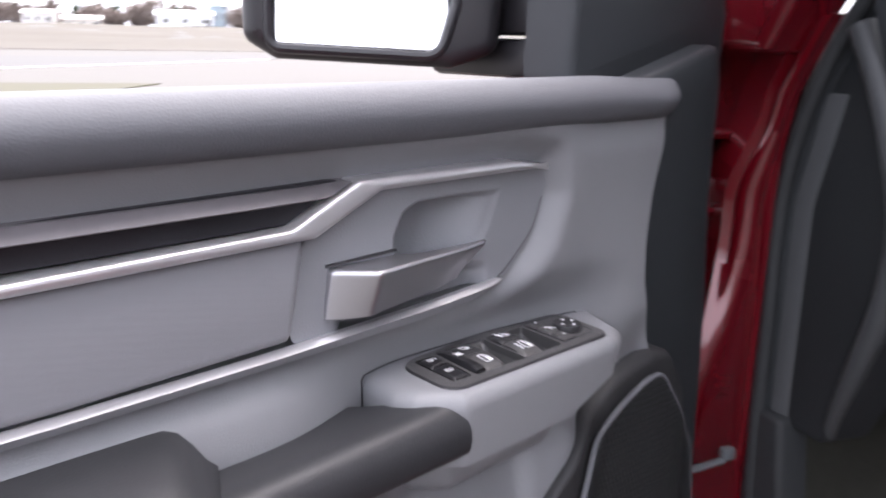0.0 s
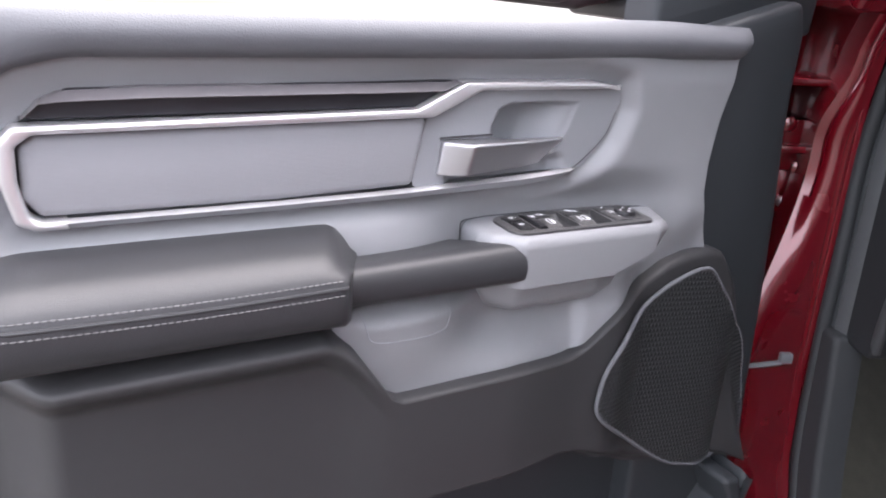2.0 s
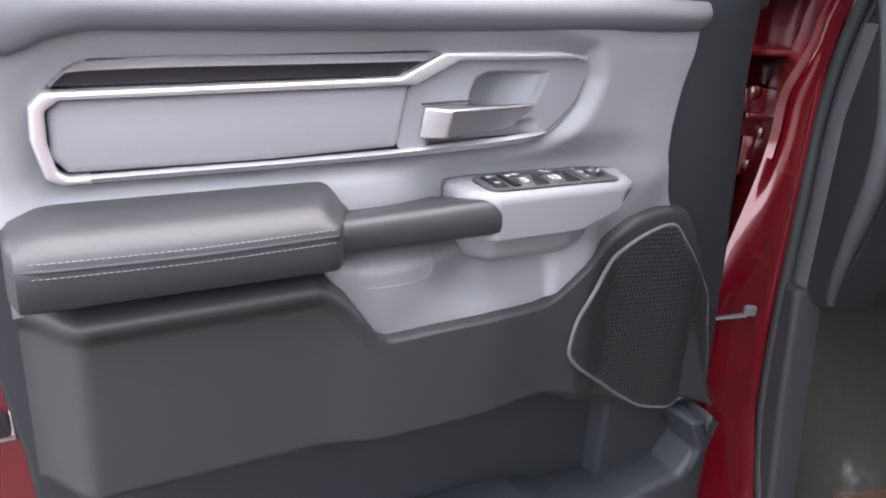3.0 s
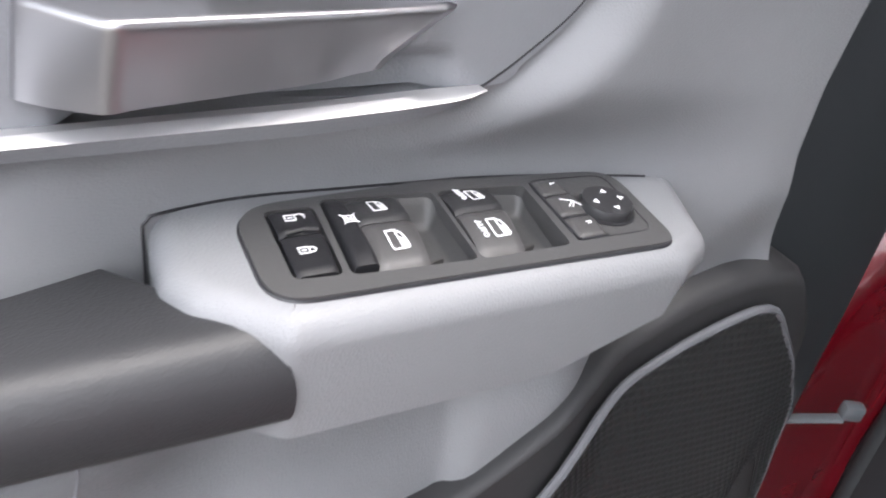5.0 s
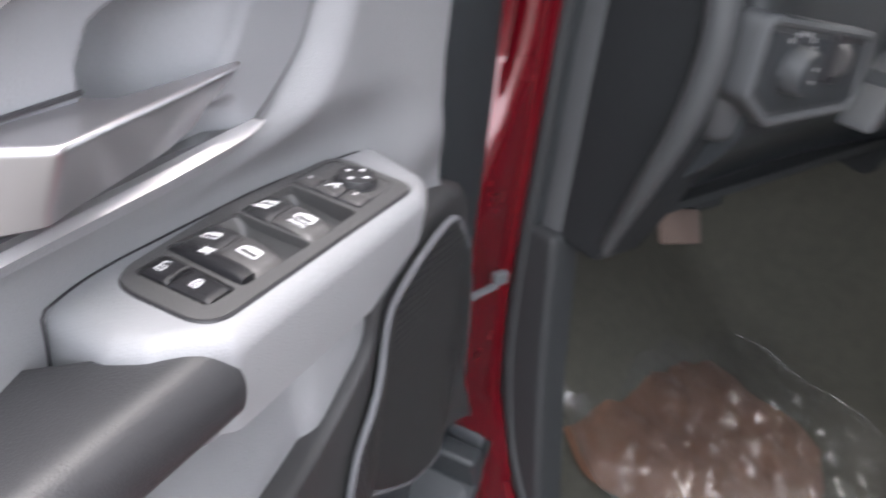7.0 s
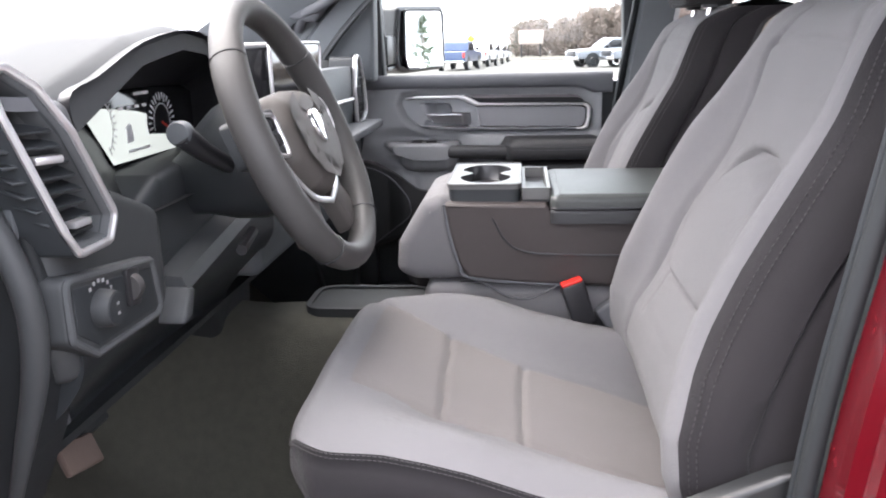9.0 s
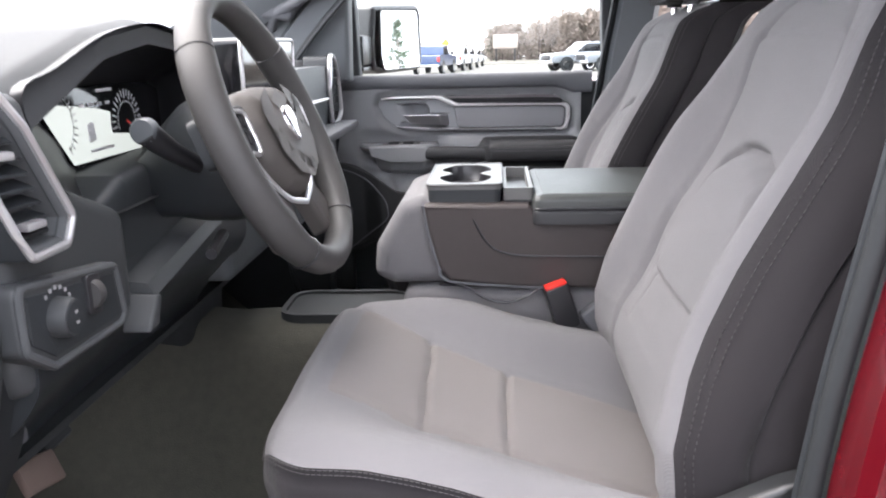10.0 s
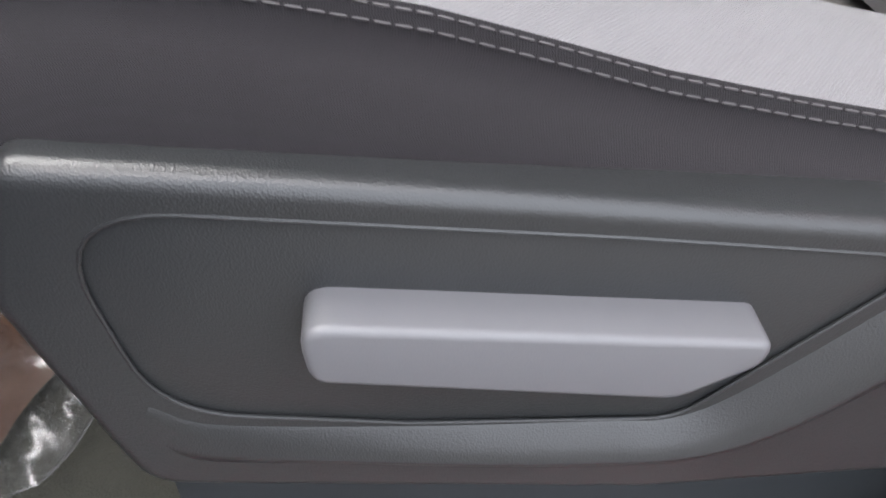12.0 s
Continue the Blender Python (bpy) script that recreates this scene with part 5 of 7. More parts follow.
# hinge pillar: a narrow painted flange that widens below the upper hinge, with the hinge recess beside it
front_edge = sorted((z, x) for x, z in OPEN[1:9])
secs = []
for z in np.linspace(0.58, 1.36, 90):
    xo = lerp_table(front_edge, z)
    yl = 0.064 - 0.070 * smooth(1.16, 0.88, z) + 0.018 * smooth(1.19, 1.27, z)
    xl = xo - 0.021 + 0.050 * smooth(1.16, 0.88, z)
    dent = 0.006 * math.exp(-((z - 0.90) / 0.05) ** 2)
    secs.append([Vector(q + (z,)) for q in ((xo - 0.06, 0.100), (xo - 0.002, 0.100), (xo - 0.003, 0.090), (xo * 0.85 + xl * 0.15 + 0.0005, 0.85 * 0.09 + 0.15 * yl - 0.002), (xo * 0.6 + xl * 0.4 + 0.001 - dent, 0.60 * 0.09 + 0.4 * yl - 0.002), (xo * 0.3 + xl * 0.7 + 0.001, 0.30 * 0.09 + 0.7 * yl), (xl - 0.002, yl + 0.010), (xl - 0.006, yl), (xl - 0.05, yl + 0.004))])
part("hinge_pillar", loft(secs, True, True), RED, cab, "deep red painted hinge pillar", 65)
# Added panel that shuts out sky light and darkens the hinge recess.
part("recess_lid", box(-0.17, -0.034, -0.06, 0.094, 1.236, 1.246, 0.003), RED, cab, "deep red panel added to keep sky light out of the hinge recess")
part("hinge_recess", join(box(-0.17, -0.145, -0.06, 0.11, 0.56, 1.40, 0.004), box(-0.15, 0.02, 0.094, 0.104, 0.60, 1.36, 0.002)), RED, cab, "deep red hinge recess in shade")
# Unseen wing edge, set here to stop side light reaching the recess.
part("wing_edge", box(-0.16, -0.002, -0.064, -0.044, 0.50, 1.24, 0.008), RED, cab, "deep red rear edge of the front wing, unseen, blocking side light")
part("door_check", join(box(0.043, 0.053, 0.048, 0.064, 0.911, 0.925, 0.003), tube([(0.05, 0.050, 0.912), (0.05, 0.005, 0.905)], 0.0045, 8, 0.6)), DASH, cab, "steel door check strap and bracket")
for z in (1.160, 0.720):
    part("hinge", join(box(-0.118, -0.052, 0.024, 0.082, z - 0.032, z + 0.034, 0.004), box(-0.070, -0.030, 0.034, 0.078, z - 0.005, z + 0.005, 0.003), turn([(0.009, -0.03), (0.009, 0.03)], pose(-0.040, 0.018, z), 12)), RED, cab, "red painted door hinge")
for y, z in ((0.048, 1.188), (0.070, 1.134), (0.075, 0.735), (0.06, 0.70)):
    part("bolt", turn([(0.0095, 0), (0.0095, 0.006), (0.005, 0.009), (0.0, 0.009)], pose(-0.052, y, z, 0, 90, 0), 10), RED, cab)
part("bolt", turn([(0.007, 0), (0.007, 0.008), (0.004, 0.011), (0.0, 0.011)], pose(-0.060, 0.061, 1.088, 0, 90, 0), 10), STEEL, cab, "bright steel bolt")
part("hinge_plate", box(-0.118, -0.058, 0.048, 0.076, 1.072, 1.130, 0.004), RED, cab)
# grey trim inside the seal, from the dash end down to the kick panel
part("lower_pillar_trim", loft([[Vector((lerp_table(front_edge, z) + dx, y, z)) for dx, y in ((0.014, 0.150), (0.015, 0.117), (0.020, 0.1145), (0.042, 0.121), (0.056, 0.128), (0.060, 0.150))] for z in np.linspace(0.948, 1.29, 40)]), DASH_TOP, cab, "charcoal lower windscreen pillar trim", 50)
# sill plate, kick panel
part("sill_plate", box(0.14, 0.80, 0.075, 0.17, 0.588, 0.602, 0.005), DARK, cab, "black sill plate")
# Rubber black also puts the shadow on this panel into its colour.
part("kick_panel", slab(fillet([(-0.10, 0.60), (0.13, 0.60), (0.085, 0.80), (0.062, 0.955), (-0.10, 0.955)], 0.01), -0.14, -0.104, 0.008), RUBBER, cab, "black kick panel, darkened further for the shadow there")
# rear side skin and fixed trim behind the doors
for y0, y1 in ((-0.03, 0.04), (1.65, 1.72)):
    part("rear_door_skin", slab(fillet([(0.885, 0.50), (1.95, 0.50), (2.0, 0.9), (1.98, 1.30), (0.915, 1.30), (0.90, 1.1)], 0.02), -y1, -y0, 0.012), RED, cab, "deep red rear door skin")
    part("pillar_trim", slab(fillet([(0.905, 1.28), (1.00, 1.28), (0.99, 1.80), (0.90, 1.80)], 0.008), -y1 - (0.02 if y0 < 1 else -0.0), -y0 - (0.02 if y0 < 1 else -0.02), 0.006), DASH, cab)
    part("rear_pillar", slab(fillet([(1.75, 1.28), (2.05, 1.28), (2.02, 1.80), (1.70, 1.80)], 0.01), -y1, -y0, 0.006), DASH, cab)
part("pillar_cover", loft([[Vector((lerp_table([(z, x) for x, z in OPEN_DRIVER[13:22]][::-1], z) + dx, y, z)) for dx, y in ((0.002, 0.103), (0.010, 0.13), (0.085, 0.145), (0.105, 0.10), (0.06, 0.09))] for z in np.linspace(0.72, 1.60, 24)]), DASH, cab, "charcoal centre pillar trim", 50)
part("pillar_cover", loft([[Vector((lerp_table([(z, x) for x, z in OPEN[13:22]][::-1], z) + dx, 1.69 - y, z)) for dx, y in ((-0.004, 0.103), (0.010, 0.13), (0.085, 0.145), (0.105, 0.10), (0.06, 0.09))] for z in np.linspace(0.72, 1.60, 24)]), DASH, cab, "", 50)
part("pillar_skin", slab(fillet([(-0.30, 1.33), (0.040, 1.325), (0.092, 1.405), (0.235, 1.555), (0.41, 1.69), (0.40, 1.80), (0.36, 1.80), (-0.30, 1.36)], 0.01), -0.090, -0.045, 0.012), RED, cab, "deep red windscreen pillar skin")
# windscreen pillars, roof, rear wall
for sgn, yy in ((1, 0.075), (-1, 1.615)):
    secs = []
    for k in range(16):
        t = k / 15
        x, z = -0.36 + 0.80 * t, 1.31 + 0.50 * t
        yc = yy + sgn * 0.05 * t
        secs.append([Vector((x + a, yc + sgn * b, z + c)) for a, b, c in ((-0.05, -0.05, 0.02), (0.06, -0.05, -0.04), (0.075, 0.02, -0.045), (0.03, 0.05, 0.0), (-0.03, 0.05, 0.035))])
    part("windscreen_pillar", loft(secs), DASH, cab, "charcoal windscreen pillar trim", 40)
part("quarter_trim", slab(fillet([(-0.26, 1.28), (0.215, 1.30), (0.222, 1.52), (0.42, 1.79), (0.35, 1.79), (0.06, 1.52), (-0.02, 1.44)], 0.01), -1.665, -1.605, 0.012), DASH, cab, "charcoal quarter trim of the windscreen pillar")
part("roof", box(0.36, 2.06, 0.03, 1.66, 1.80, 1.86, 0.03), RED, cab)
part("headliner", box(0.38, 2.03, 0.05, 1.64, 1.775, 1.798, 0.01), BEVEL, cab, "pale grey headliner")
part("rear_wall", slab_hole([(0.02, 0.55), (1.67, 0.55), (1.64, 1.80), (0.05, 1.80)], [[(0.25, 1.32), (0.27, 1.72), (1.42, 1.72), (1.44, 1.32)]], 2.02, 2.05, at_rear), DASH, cab)
ws = bmesh.new()
q = [(-0.42, 0.06, 1.315), (-0.42, 1.63, 1.315), (0.42, 1.56, 1.82), (0.42, 0.13, 1.82)]
ws.faces.new([ws.verts.new(p) for p in q])
part("windscreen", ws, WINDSCREEN, cab, "clear windscreen glass")
part("hood", sheet(lambda u, v: Vector((-1.75 + 1.28 * u, 0.02 + 1.65 * v, 1.20 + 0.11 * u - 0.05 * (2 * v - 1) ** 4 + 0.02 * math.exp(-((v - 0.5) / 0.28) ** 4))), 24, 24, (0, 0, -0.35)), RED, cab, "deep red bonnet")
part("cowl", box(-0.50, -0.38, 0.05, 1.64, 1.27, 1.30, 0.01), BLACK, cab)
part("firewall", box(-0.44, -0.40, 0.04, 1.65, 0.55, 1.30, 0.0), RUBBER, cab)
part("passenger_kick", box(-0.40, 0.14, 1.58, 1.66, 0.58, 1.30, 0.01), DARK, cab)
part("grab_handle", tube(spline([(0.02, 1.600, 1.440), (0.045, 1.578, 1.475), (0.10, 1.565, 1.50), (0.19, 1.558, 1.555), (0.24, 1.575, 1.615)], 6), 0.014, 10), UPPER, cab, "grey pillar grab handle")
part("grab_mount", slab(fillet([(-0.015, 1.465), (0.075, 1.455), (0.11, 1.50), (0.05, 1.515)], 0.012), -1.612, -1.566, 0.012), UPPER, cab)
part("grab_handle", tube(spline([(0.08, 0.110, 1.440), (0.13, 0.125, 1.460), (0.20, 0.130, 1.472), (0.27, 0.125, 1.505), (0.33, 0.115, 1.585)], 6), 0.022, 12), DASH, cab, "charcoal pillar grab handle")
# floor
floor = part("floor", sheet(lambda u, v: Vector((-0.40 + 2.42 * u, 0.10 + 1.49 * v, 0.598 + 0.30 * smooth(0.08, -0.40, -0.40 + 2.42 * u) + (0.10 + 0.22 * smooth(0.50, 0.36, -0.40 + 2.42 * u)) * math.exp(-((0.10 + 1.49 * v - 0.88) / 0.15) ** 4) + 0.004 * noise.noise(Vector((u * 30, v * 20, 0))))), 60, 60, (0, 0, -0.05)), CARPET, None)
tagged(floor, "dark olive grey carpet on the cab floor", "floor", "", "structure")

# bed, chassis rails and wheels
for y0, y1 in ((0.0, 0.06), (1.63, 1.69)):
    part("bed_side", box(2.10, 3.85, y0, y1, 0.62, 1.36, 0.012), RED, cab, "deep red bed side")
part("bed_floor", box(2.10, 3.85, 0.06, 1.63, 0.80, 0.84, 0.004), DARK, cab)
part("tailgate", box(3.80, 3.86, 0.06, 1.63, 0.70, 1.36, 0.012), RED, cab)
for y in (0.42, 1.20):
    part("chassis_rail", box(-1.60, 3.80, y, y + 0.08, 0.46, 0.58, 0.01), RUBBER, cab)
for x in (-0.95, 2.85):
    for y in (0.12, 1.57):
        wl = part("wheel", turn([(0.26, -0.12), (0.38, -0.13), (0.41, -0.10), (0.41, 0.10), (0.38, 0.13), (0.26, 0.12)], pose(x, y, 0.41, 90, 0, 0), 32), RUBBER, cab, "black tyre")
        part("rim", turn([(0.27, -0.115), (0.24, -0.02), (0.24, 0.02), (0.27, 0.115)], pose(x, y, 0.41, 90, 0, 0), 24), CHROME, wl, "silver wheel rim")

# ---------------------------------------------------------------- dashboard
dash = thing("dashboard", pose(0, 0, 0), "charcoal dashboard with instrument hood, vents and silver trim", "dashboard")
HOOD = [(0.14, 0.0), (0.199, 0.0), (0.262, 0.020), (0.371, 0.053), (0.485, 0.067), (0.56, 0.060), (0.62, 0.035), (0.68, 0.008), (0.74, 0.0)]


def top_pad(u, v):
    y = 0.122 + v * 1.500
    x0 = -0.42
    hood = lerp_table(HOOD, y)
    s = smooth(0, 1, hood / 0.067)
    xe = 0.168 + 0.006 * s - 0.045 * smooth(0.72, 0.80, y) - 0.05 * smooth(0.150, 0.122, y)
    x = x0 + (xe - x0) * u
    z = 1.312 + 0.048 * smooth(-0.45, 0.05, x) + hood * smooth(-0.22, 0.06, x)
    z -= 0.022 * smooth(xe - 0.030, xe, x) ** 2 * (1 - 0.8 * s)
    z -= 0.006 * smooth(0.96, 1.0, u)
    z -= 0.05 * smooth(0.170, 0.122, y)
    return Vector((x, y, z))


part("top_pad", sheet(top_pad, 60, 120, (0, 0, -0.02)), DASH_TOP, dash, "charcoal soft dashboard top", 60)
# instrument hood: tunnel from the rear edge to the display
rear_ring = [(0.20, 1.352), (0.262, 1.374), (0.371, 1.407), (0.485, 1.421), (0.56, 1.414), (0.62, 1.390), (0.66, 1.355), (0.66, 1.26), (0.62, 1.225), (0.40, 1.215), (0.30, 1.225), (0.235, 1.275)]
disp = [(0.352, 1.338), (0.40, 1.345), (0.452, 1.348), (0.52, 1.349), (0.60, 1.348), (0.655, 1.346), (0.690, 1.335), (0.690, 1.262), (0.66, 1.254), (0.54, 1.252), (0.438, 1.254), (0.405, 1.290)]
ra, rb = spline(rear_ring, 4, True), spline(disp, 4, True)
part("instrument_hood", loft([[Vector((0.178, p[0], p[1])) for p in ra], [Vector((0.165, p[0], p[1] - 0.002)) for p in ra], [Vector((0.125, a[0] * 0.5 + b[0] * 0.5, a[1] * 0.5 + b[1] * 0.5)) for a, b in zip(ra, rb)], [Vector((0.088, p[0], p[1])) for p in rb]], True, False), BLACK, dash, "black inner hood of the instruments", 60)
cl = part("instrument_display", slab(disp, 0.070, 0.092, 0.001, at_rear), SCREEN, dash, "glossy dark instrument display with a sky glare field")
# Emission here imitates bright sky reflected in the instrument glass.
part("display_field", slab([(0.360, 1.338), (0.400, 1.331), (0.450, 1.326), (0.500, 1.320), (0.532, 1.314), (0.548, 1.300), (0.600, 1.290), (0.622, 1.276), (0.615, 1.257), (0.430, 1.258)], 0.0915, 0.0924, 0.0003, at_rear), glow("pale_sky_glare", (0.42, 0.45, 0.42), 0.16), cl, "pale glow standing for sky reflected in the display glass")
dial = [(0.576 + 0.044 * math.cos(a), 1.298 + 0.044 * math.sin(a)) for a in np.linspace(radians(-28), radians(196), 30)]
part("gauge_dial", slab(dial, 0.0915, 0.0932, 0.0003, at_rear), SCREEN, cl, "round dark gauge dial")


def gauge(cy, cz, r, a0, a1, n):
    bars = []
    for k in range(n):
        a = a0 + (a1 - a0) * k / (n - 1)
        rr = 0.82 if k % 2 else 0.74
        bars.append([(cy + r * rr * math.cos(a), cz + r * rr * math.sin(a)), (cy + r * math.cos(a), cz + r * math.sin(a))])
    return bars
on_display = lambda u, v, w: Vector((0.0938 + w, u, v))
part("gauge_marks", strokes(gauge(0.576, 1.298, 0.041, radians(190), radians(-30), 19), 0.0024, on_display), WHITE, cl, "white gauge marks")
part("gauge_arc", strokes([[(0.576 + 0.026 * math.cos(a), 1.298 + 0.026 * math.sin(a)) for a in np.linspace(radians(200), radians(-20), 22)]], 0.0014, on_display), WHITE, cl)
part("gauge_marks", strokes(gauge(0.405, 1.307, 0.040, radians(120), radians(-60), 15), 0.0020, on_display), PALE_MARK, cl, "grey gauge marks")
part("gauge_arc", strokes([[(0.405 + 0.030 * math.cos(a), 1.307 + 0.034 * math.sin(a)) for a in np.linspace(radians(110), radians(-60), 20)]], 0.0016, on_display), WHITE, cl)
part("gauge_needle", strokes([[(0.576, 1.298), (0.604, 1.284)]], 0.0030, on_display), BUCKLE_RED, cl, "red gauge needle")
for bar in [[(0.455 + 0.022 * k, 1.326), (0.465 + 0.022 * k, 1.326)] for k in range(4)] + [[(0.47, 1.270), (0.53, 1.270)], [(0.50, 1.342), (0.54, 1.342)]]:
    part("readout_bar", strokes([bar], 0.004, on_display), WHITE, cl)
part("car_symbol", slab(fillet([(0.470, 1.280), (0.470, 1.302), (0.484, 1.306), (0.488, 1.282)], 0.004), 0.0924, 0.0936, 0.0003, at_rear), WHITE, cl, "white car symbol")
# rear face of the dash left of the column
face = fillet([(0.128, 1.335), (0.128, 1.12), (0.140, 1.088), (0.36, 1.092), (0.36, 1.22), (0.235, 1.27), (0.20, 1.355), (0.12, 1.365)], 0.02)
part("end_fascia", slab(face, 0.02, 0.182, 0.02, at_rear, 4), DASH_LOW, dash, "charcoal fascia beside the column", 60)
part("end_cover", slab(fillet([(0.01, 1.34), (0.03, 0.946), (0.104, 0.946), (0.142, 1.03), (0.163, 1.10), (0.176, 1.19), (0.165, 1.26), (0.125, 1.345)], 0.015), -0.175, -0.120, 0.006, steps=4), END_COVER, dash, "dark dashboard end cover", 60)
part("fascia_bead", tube(spline([(0.095, 0.106, 1.350), (0.130, 0.104, 1.295), (0.152, 0.103, 1.250), (0.168, 0.104, 1.20), (0.170, 0.106, 1.155), (0.161, 0.108, 1.105), (0.140, 0.112, 1.045), (0.118, 0.120, 0.992), (0.104, 0.128, 0.958)], 6), lambda t: 0.0125 - 0.006 * smooth(0.5, 1.0, t), 12), DASH_LOW, dash, "grey bead at the dashboard end")
# vent with silver surround
VX = 0.205
vent = fillet([(0.128, 1.219), (0.186, 1.219), (0.203, 1.246), (0.150, 1.333), (0.118, 1.372), (0.078, 1.392), (0.050, 1.380), (0.056, 1.345), (0.108, 1.245)], [0.014, 0.012, 0.014, 0.02, 0.02, 0.02, 0.014, 0.02, 0.02], 4)
vv = [Vector(p) for p in vent]
if area2(vv) < 0:
    vv.reverse()
vin = inset(vv, 0.012)
VY = lambda p: VX - 0.30 * max(0.0, 0.13 - p[0]) - 0.012 * smooth(1.30, 1.40, p[1])
VW = lambda p: p[0] + 0.46 * max(0.0, 0.13 - p[0])
vn = part("air_vent", loft([[Vector((VY(p) - 0.055, VW(p), p[1])) for p in vin], [Vector((VY(p) - 0.003, VW(p), p[1])) for p in vin], [Vector((VY(p) + 0.003, VW(p), p[1])) for p in inset(vv, 0.006)], [Vector((VY(p) - 0.002, VW(p), p[1])) for p in vv], [Vector((VY(p) - 0.05, VW(p), p[1])) for p in vv]], True, False), DARK, dash, "side air vent with silver surround", 40)
part("vent_back", slab([(VW(p), p[1]) for p in inset(vv, 0.008)], VX - 0.072, VX - 0.045, 0.001, at_rear), RUBBER, vn)
part("vent_ring", tube([Vector((VY(p) + 0.0040, VW(p), p[1])) for p in inset(vv, 0.0034)], 0.0040, 8, closed=True), SATIN, vn, "bright silver vent ring")
part("vent_bezel", loft([[Vector((VY(p) + h, VW(p), p[1])) for p in inset(vv, d)] for d, h in ((0.0040, 0.0045), (0.0105, 0.0010), (0.0125, -0.0060), (0.0126, -0.030))], True, False), DASH_TOP, vn, "charcoal inner band of the vent", 50)
for k in range(8):
    z = 1.238 + k * 0.0135
    cy = 0.153 - (z - 1.238) * 0.58
    w = 0.030 if k else 0.026
    bm = box(-0.018, 0.012, -w, w, -0.0016, 0.0016, 0.0008, 1)
    bm.transform(pose(VY((cy, z)) - 0.020, VW((cy, z)), z + 0.002, 0, 14, -29 * smooth(0.16, 0.11, cy)))
    part("slat", bm, DARK, vn, "dark vent slat")
for cy, z in ((0.148, 1.247), (0.112, 1.308)):
    bm = box(-0.012, 0.002, -0.013, 0.013, -0.003, 0.004, 0.002)
    bm.transform(pose(VY((cy, z)), VW((cy, z)), z, 0, 0, -29 * smooth(0.16, 0.11, cy)))
    part("vent_tab", bm, SATIN, vn, "silver vent tab")
part("vane", join(*[box(VX - 0.05, VX - 0.042, c - 0.003, c + 0.003, 1.24, 1.33, 0.001) for c in (0.115, 0.135)]), DASH, vn)
part("vent_bridge", loft([[Vector((VY((a, z)) + d, VW((a, z)), z + h)) for d, h in ((-0.030, 0.0), (-0.004, 0.0), (-0.004, 0.012), (-0.030, 0.012))] for a, z in ((0.068, 1.352), (0.10, 1.350), (0.132, 1.349))]), UPPER, vn, "grey bar across the vent")
# headlamp switch panel
hp = fillet([(0.117, 1.203), (0.292, 1.178), (0.302, 1.117), (0.288, 1.108), (0.158, 1.112), (0.117, 1.140)], 0.014)
sw_panel = part("switch_panel", slab(hp, 0.16, 0.196, 0.006, at_rear, 4), DASH_LOW, dash, "charcoal headlamp switch panel")
hv = [Vector(p) for p in hp]
if area2(hv) < 0:
    hv.reverse()
part("panel_rim", tube([Vector((0.1955, p[0], p[1])) for p in inset(hv, 0.004)], 0.0042, 8, closed=True), DASH_TOP, sw_panel, "grey panel rim")
part("panel_face", slab([tuple(p) for p in inset(hv, 0.012)], 0.19, 0.1975, 0.001, at_rear), DARK, sw_panel)
part("headlamp_knob", turn([(0.0150, 0), (0.0150, 0.0175), (0.0, 0.0180)], pose(0.197, 0.172, 1.158, 0, 90, 0), 28), DARK, sw_panel, "round black headlamp knob")
part("knob_ring", turn([(0.0190, 0), (0.0185, 0.010), (0.0165, 0.0165), (0.0152, 0.0165)], pose(0.197, 0.172, 1.158, 0, 90, 0), 28), DASH_LOW, sw_panel, "charcoal knob barrel")
part("knob_mark", strokes([[(-0.001, -0.005), (0.002, -0.005)], [(-0.001, 0.005), (0.002, 0.005)]], 0.0028, lambda u, v, w: Vector((0.2152 + w, 0.172 + u, 1.158 + v))), PALE_MARK, sw_panel)
part("dimmer_frame", slab(fillet([(0.222, 1.142), (0.248, 1.138), (0.248, 1.178), (0.222, 1.182)], 0.005), 0.196, 0.201, 0.001, at_rear), BLACK, sw_panel)
part("dimmer_wheel", turn([(0.014, -0.006), (0.015, 0), (0.014, 0.006)], pose(0.196, 0.235, 1.160, 90, 0, 0), 18), KEY_GREY, sw_panel, "ribbed dimmer wheel")
for a in np.linspace(1.0, 2.6, 6):
    cy, cz = 0.172 - 0.027 * math.cos(a), 1.158 + 0.027 * math.sin(a)
    part("switch_mark", box(0.1970, 0.1980, cy - 0.0018, cy + 0.0018, cz - 0.0018, cz + 0.0018, 0), PALE_MARK, sw_panel)
# knee panels below the column
part("knee_panel", sheet(lambda u, v: Vector((0.185 - 0.10 * smooth(0.75, 0.0, v) - 0.02 * math.sin(u * math.pi), 0.150 + 0.61 * u, 0.965 + 0.19 * v)), 30, 20, (-0.05, 0, 0)), DARK, dash, "black knee panel under the column", 60)
part("knee_ledge", loft([[Vector((0.16, y, z + 0.02)), Vector((0.198, y, z + 0.016)), Vector((0.205, y, z)), Vector((0.16, y, z - 0.012))] for y, z in ((0.355, 1.118), (0.45, 1.132), (0.57, 1.150), (0.66, 1.16))]), DASH_LOW, dash, "charcoal ledge under the column", 50)
part("release_lever", slab(fillet([(0.315, 1.085), (0.345, 1.088), (0.362, 1.120), (0.348, 1.124)], 0.006), 0.18, 0.212, 0.004, at_rear), DASH_LOW, dash, "charcoal release lever")
part("column_panel", slab(fillet([(0.30, 1.21), (0.36, 1.13), (0.70, 1.15), (0.72, 1.26), (0.40, 1.25)], 0.02), 0.03, 0.165, 0.015, at_rear), DARK, dash, "", 60)
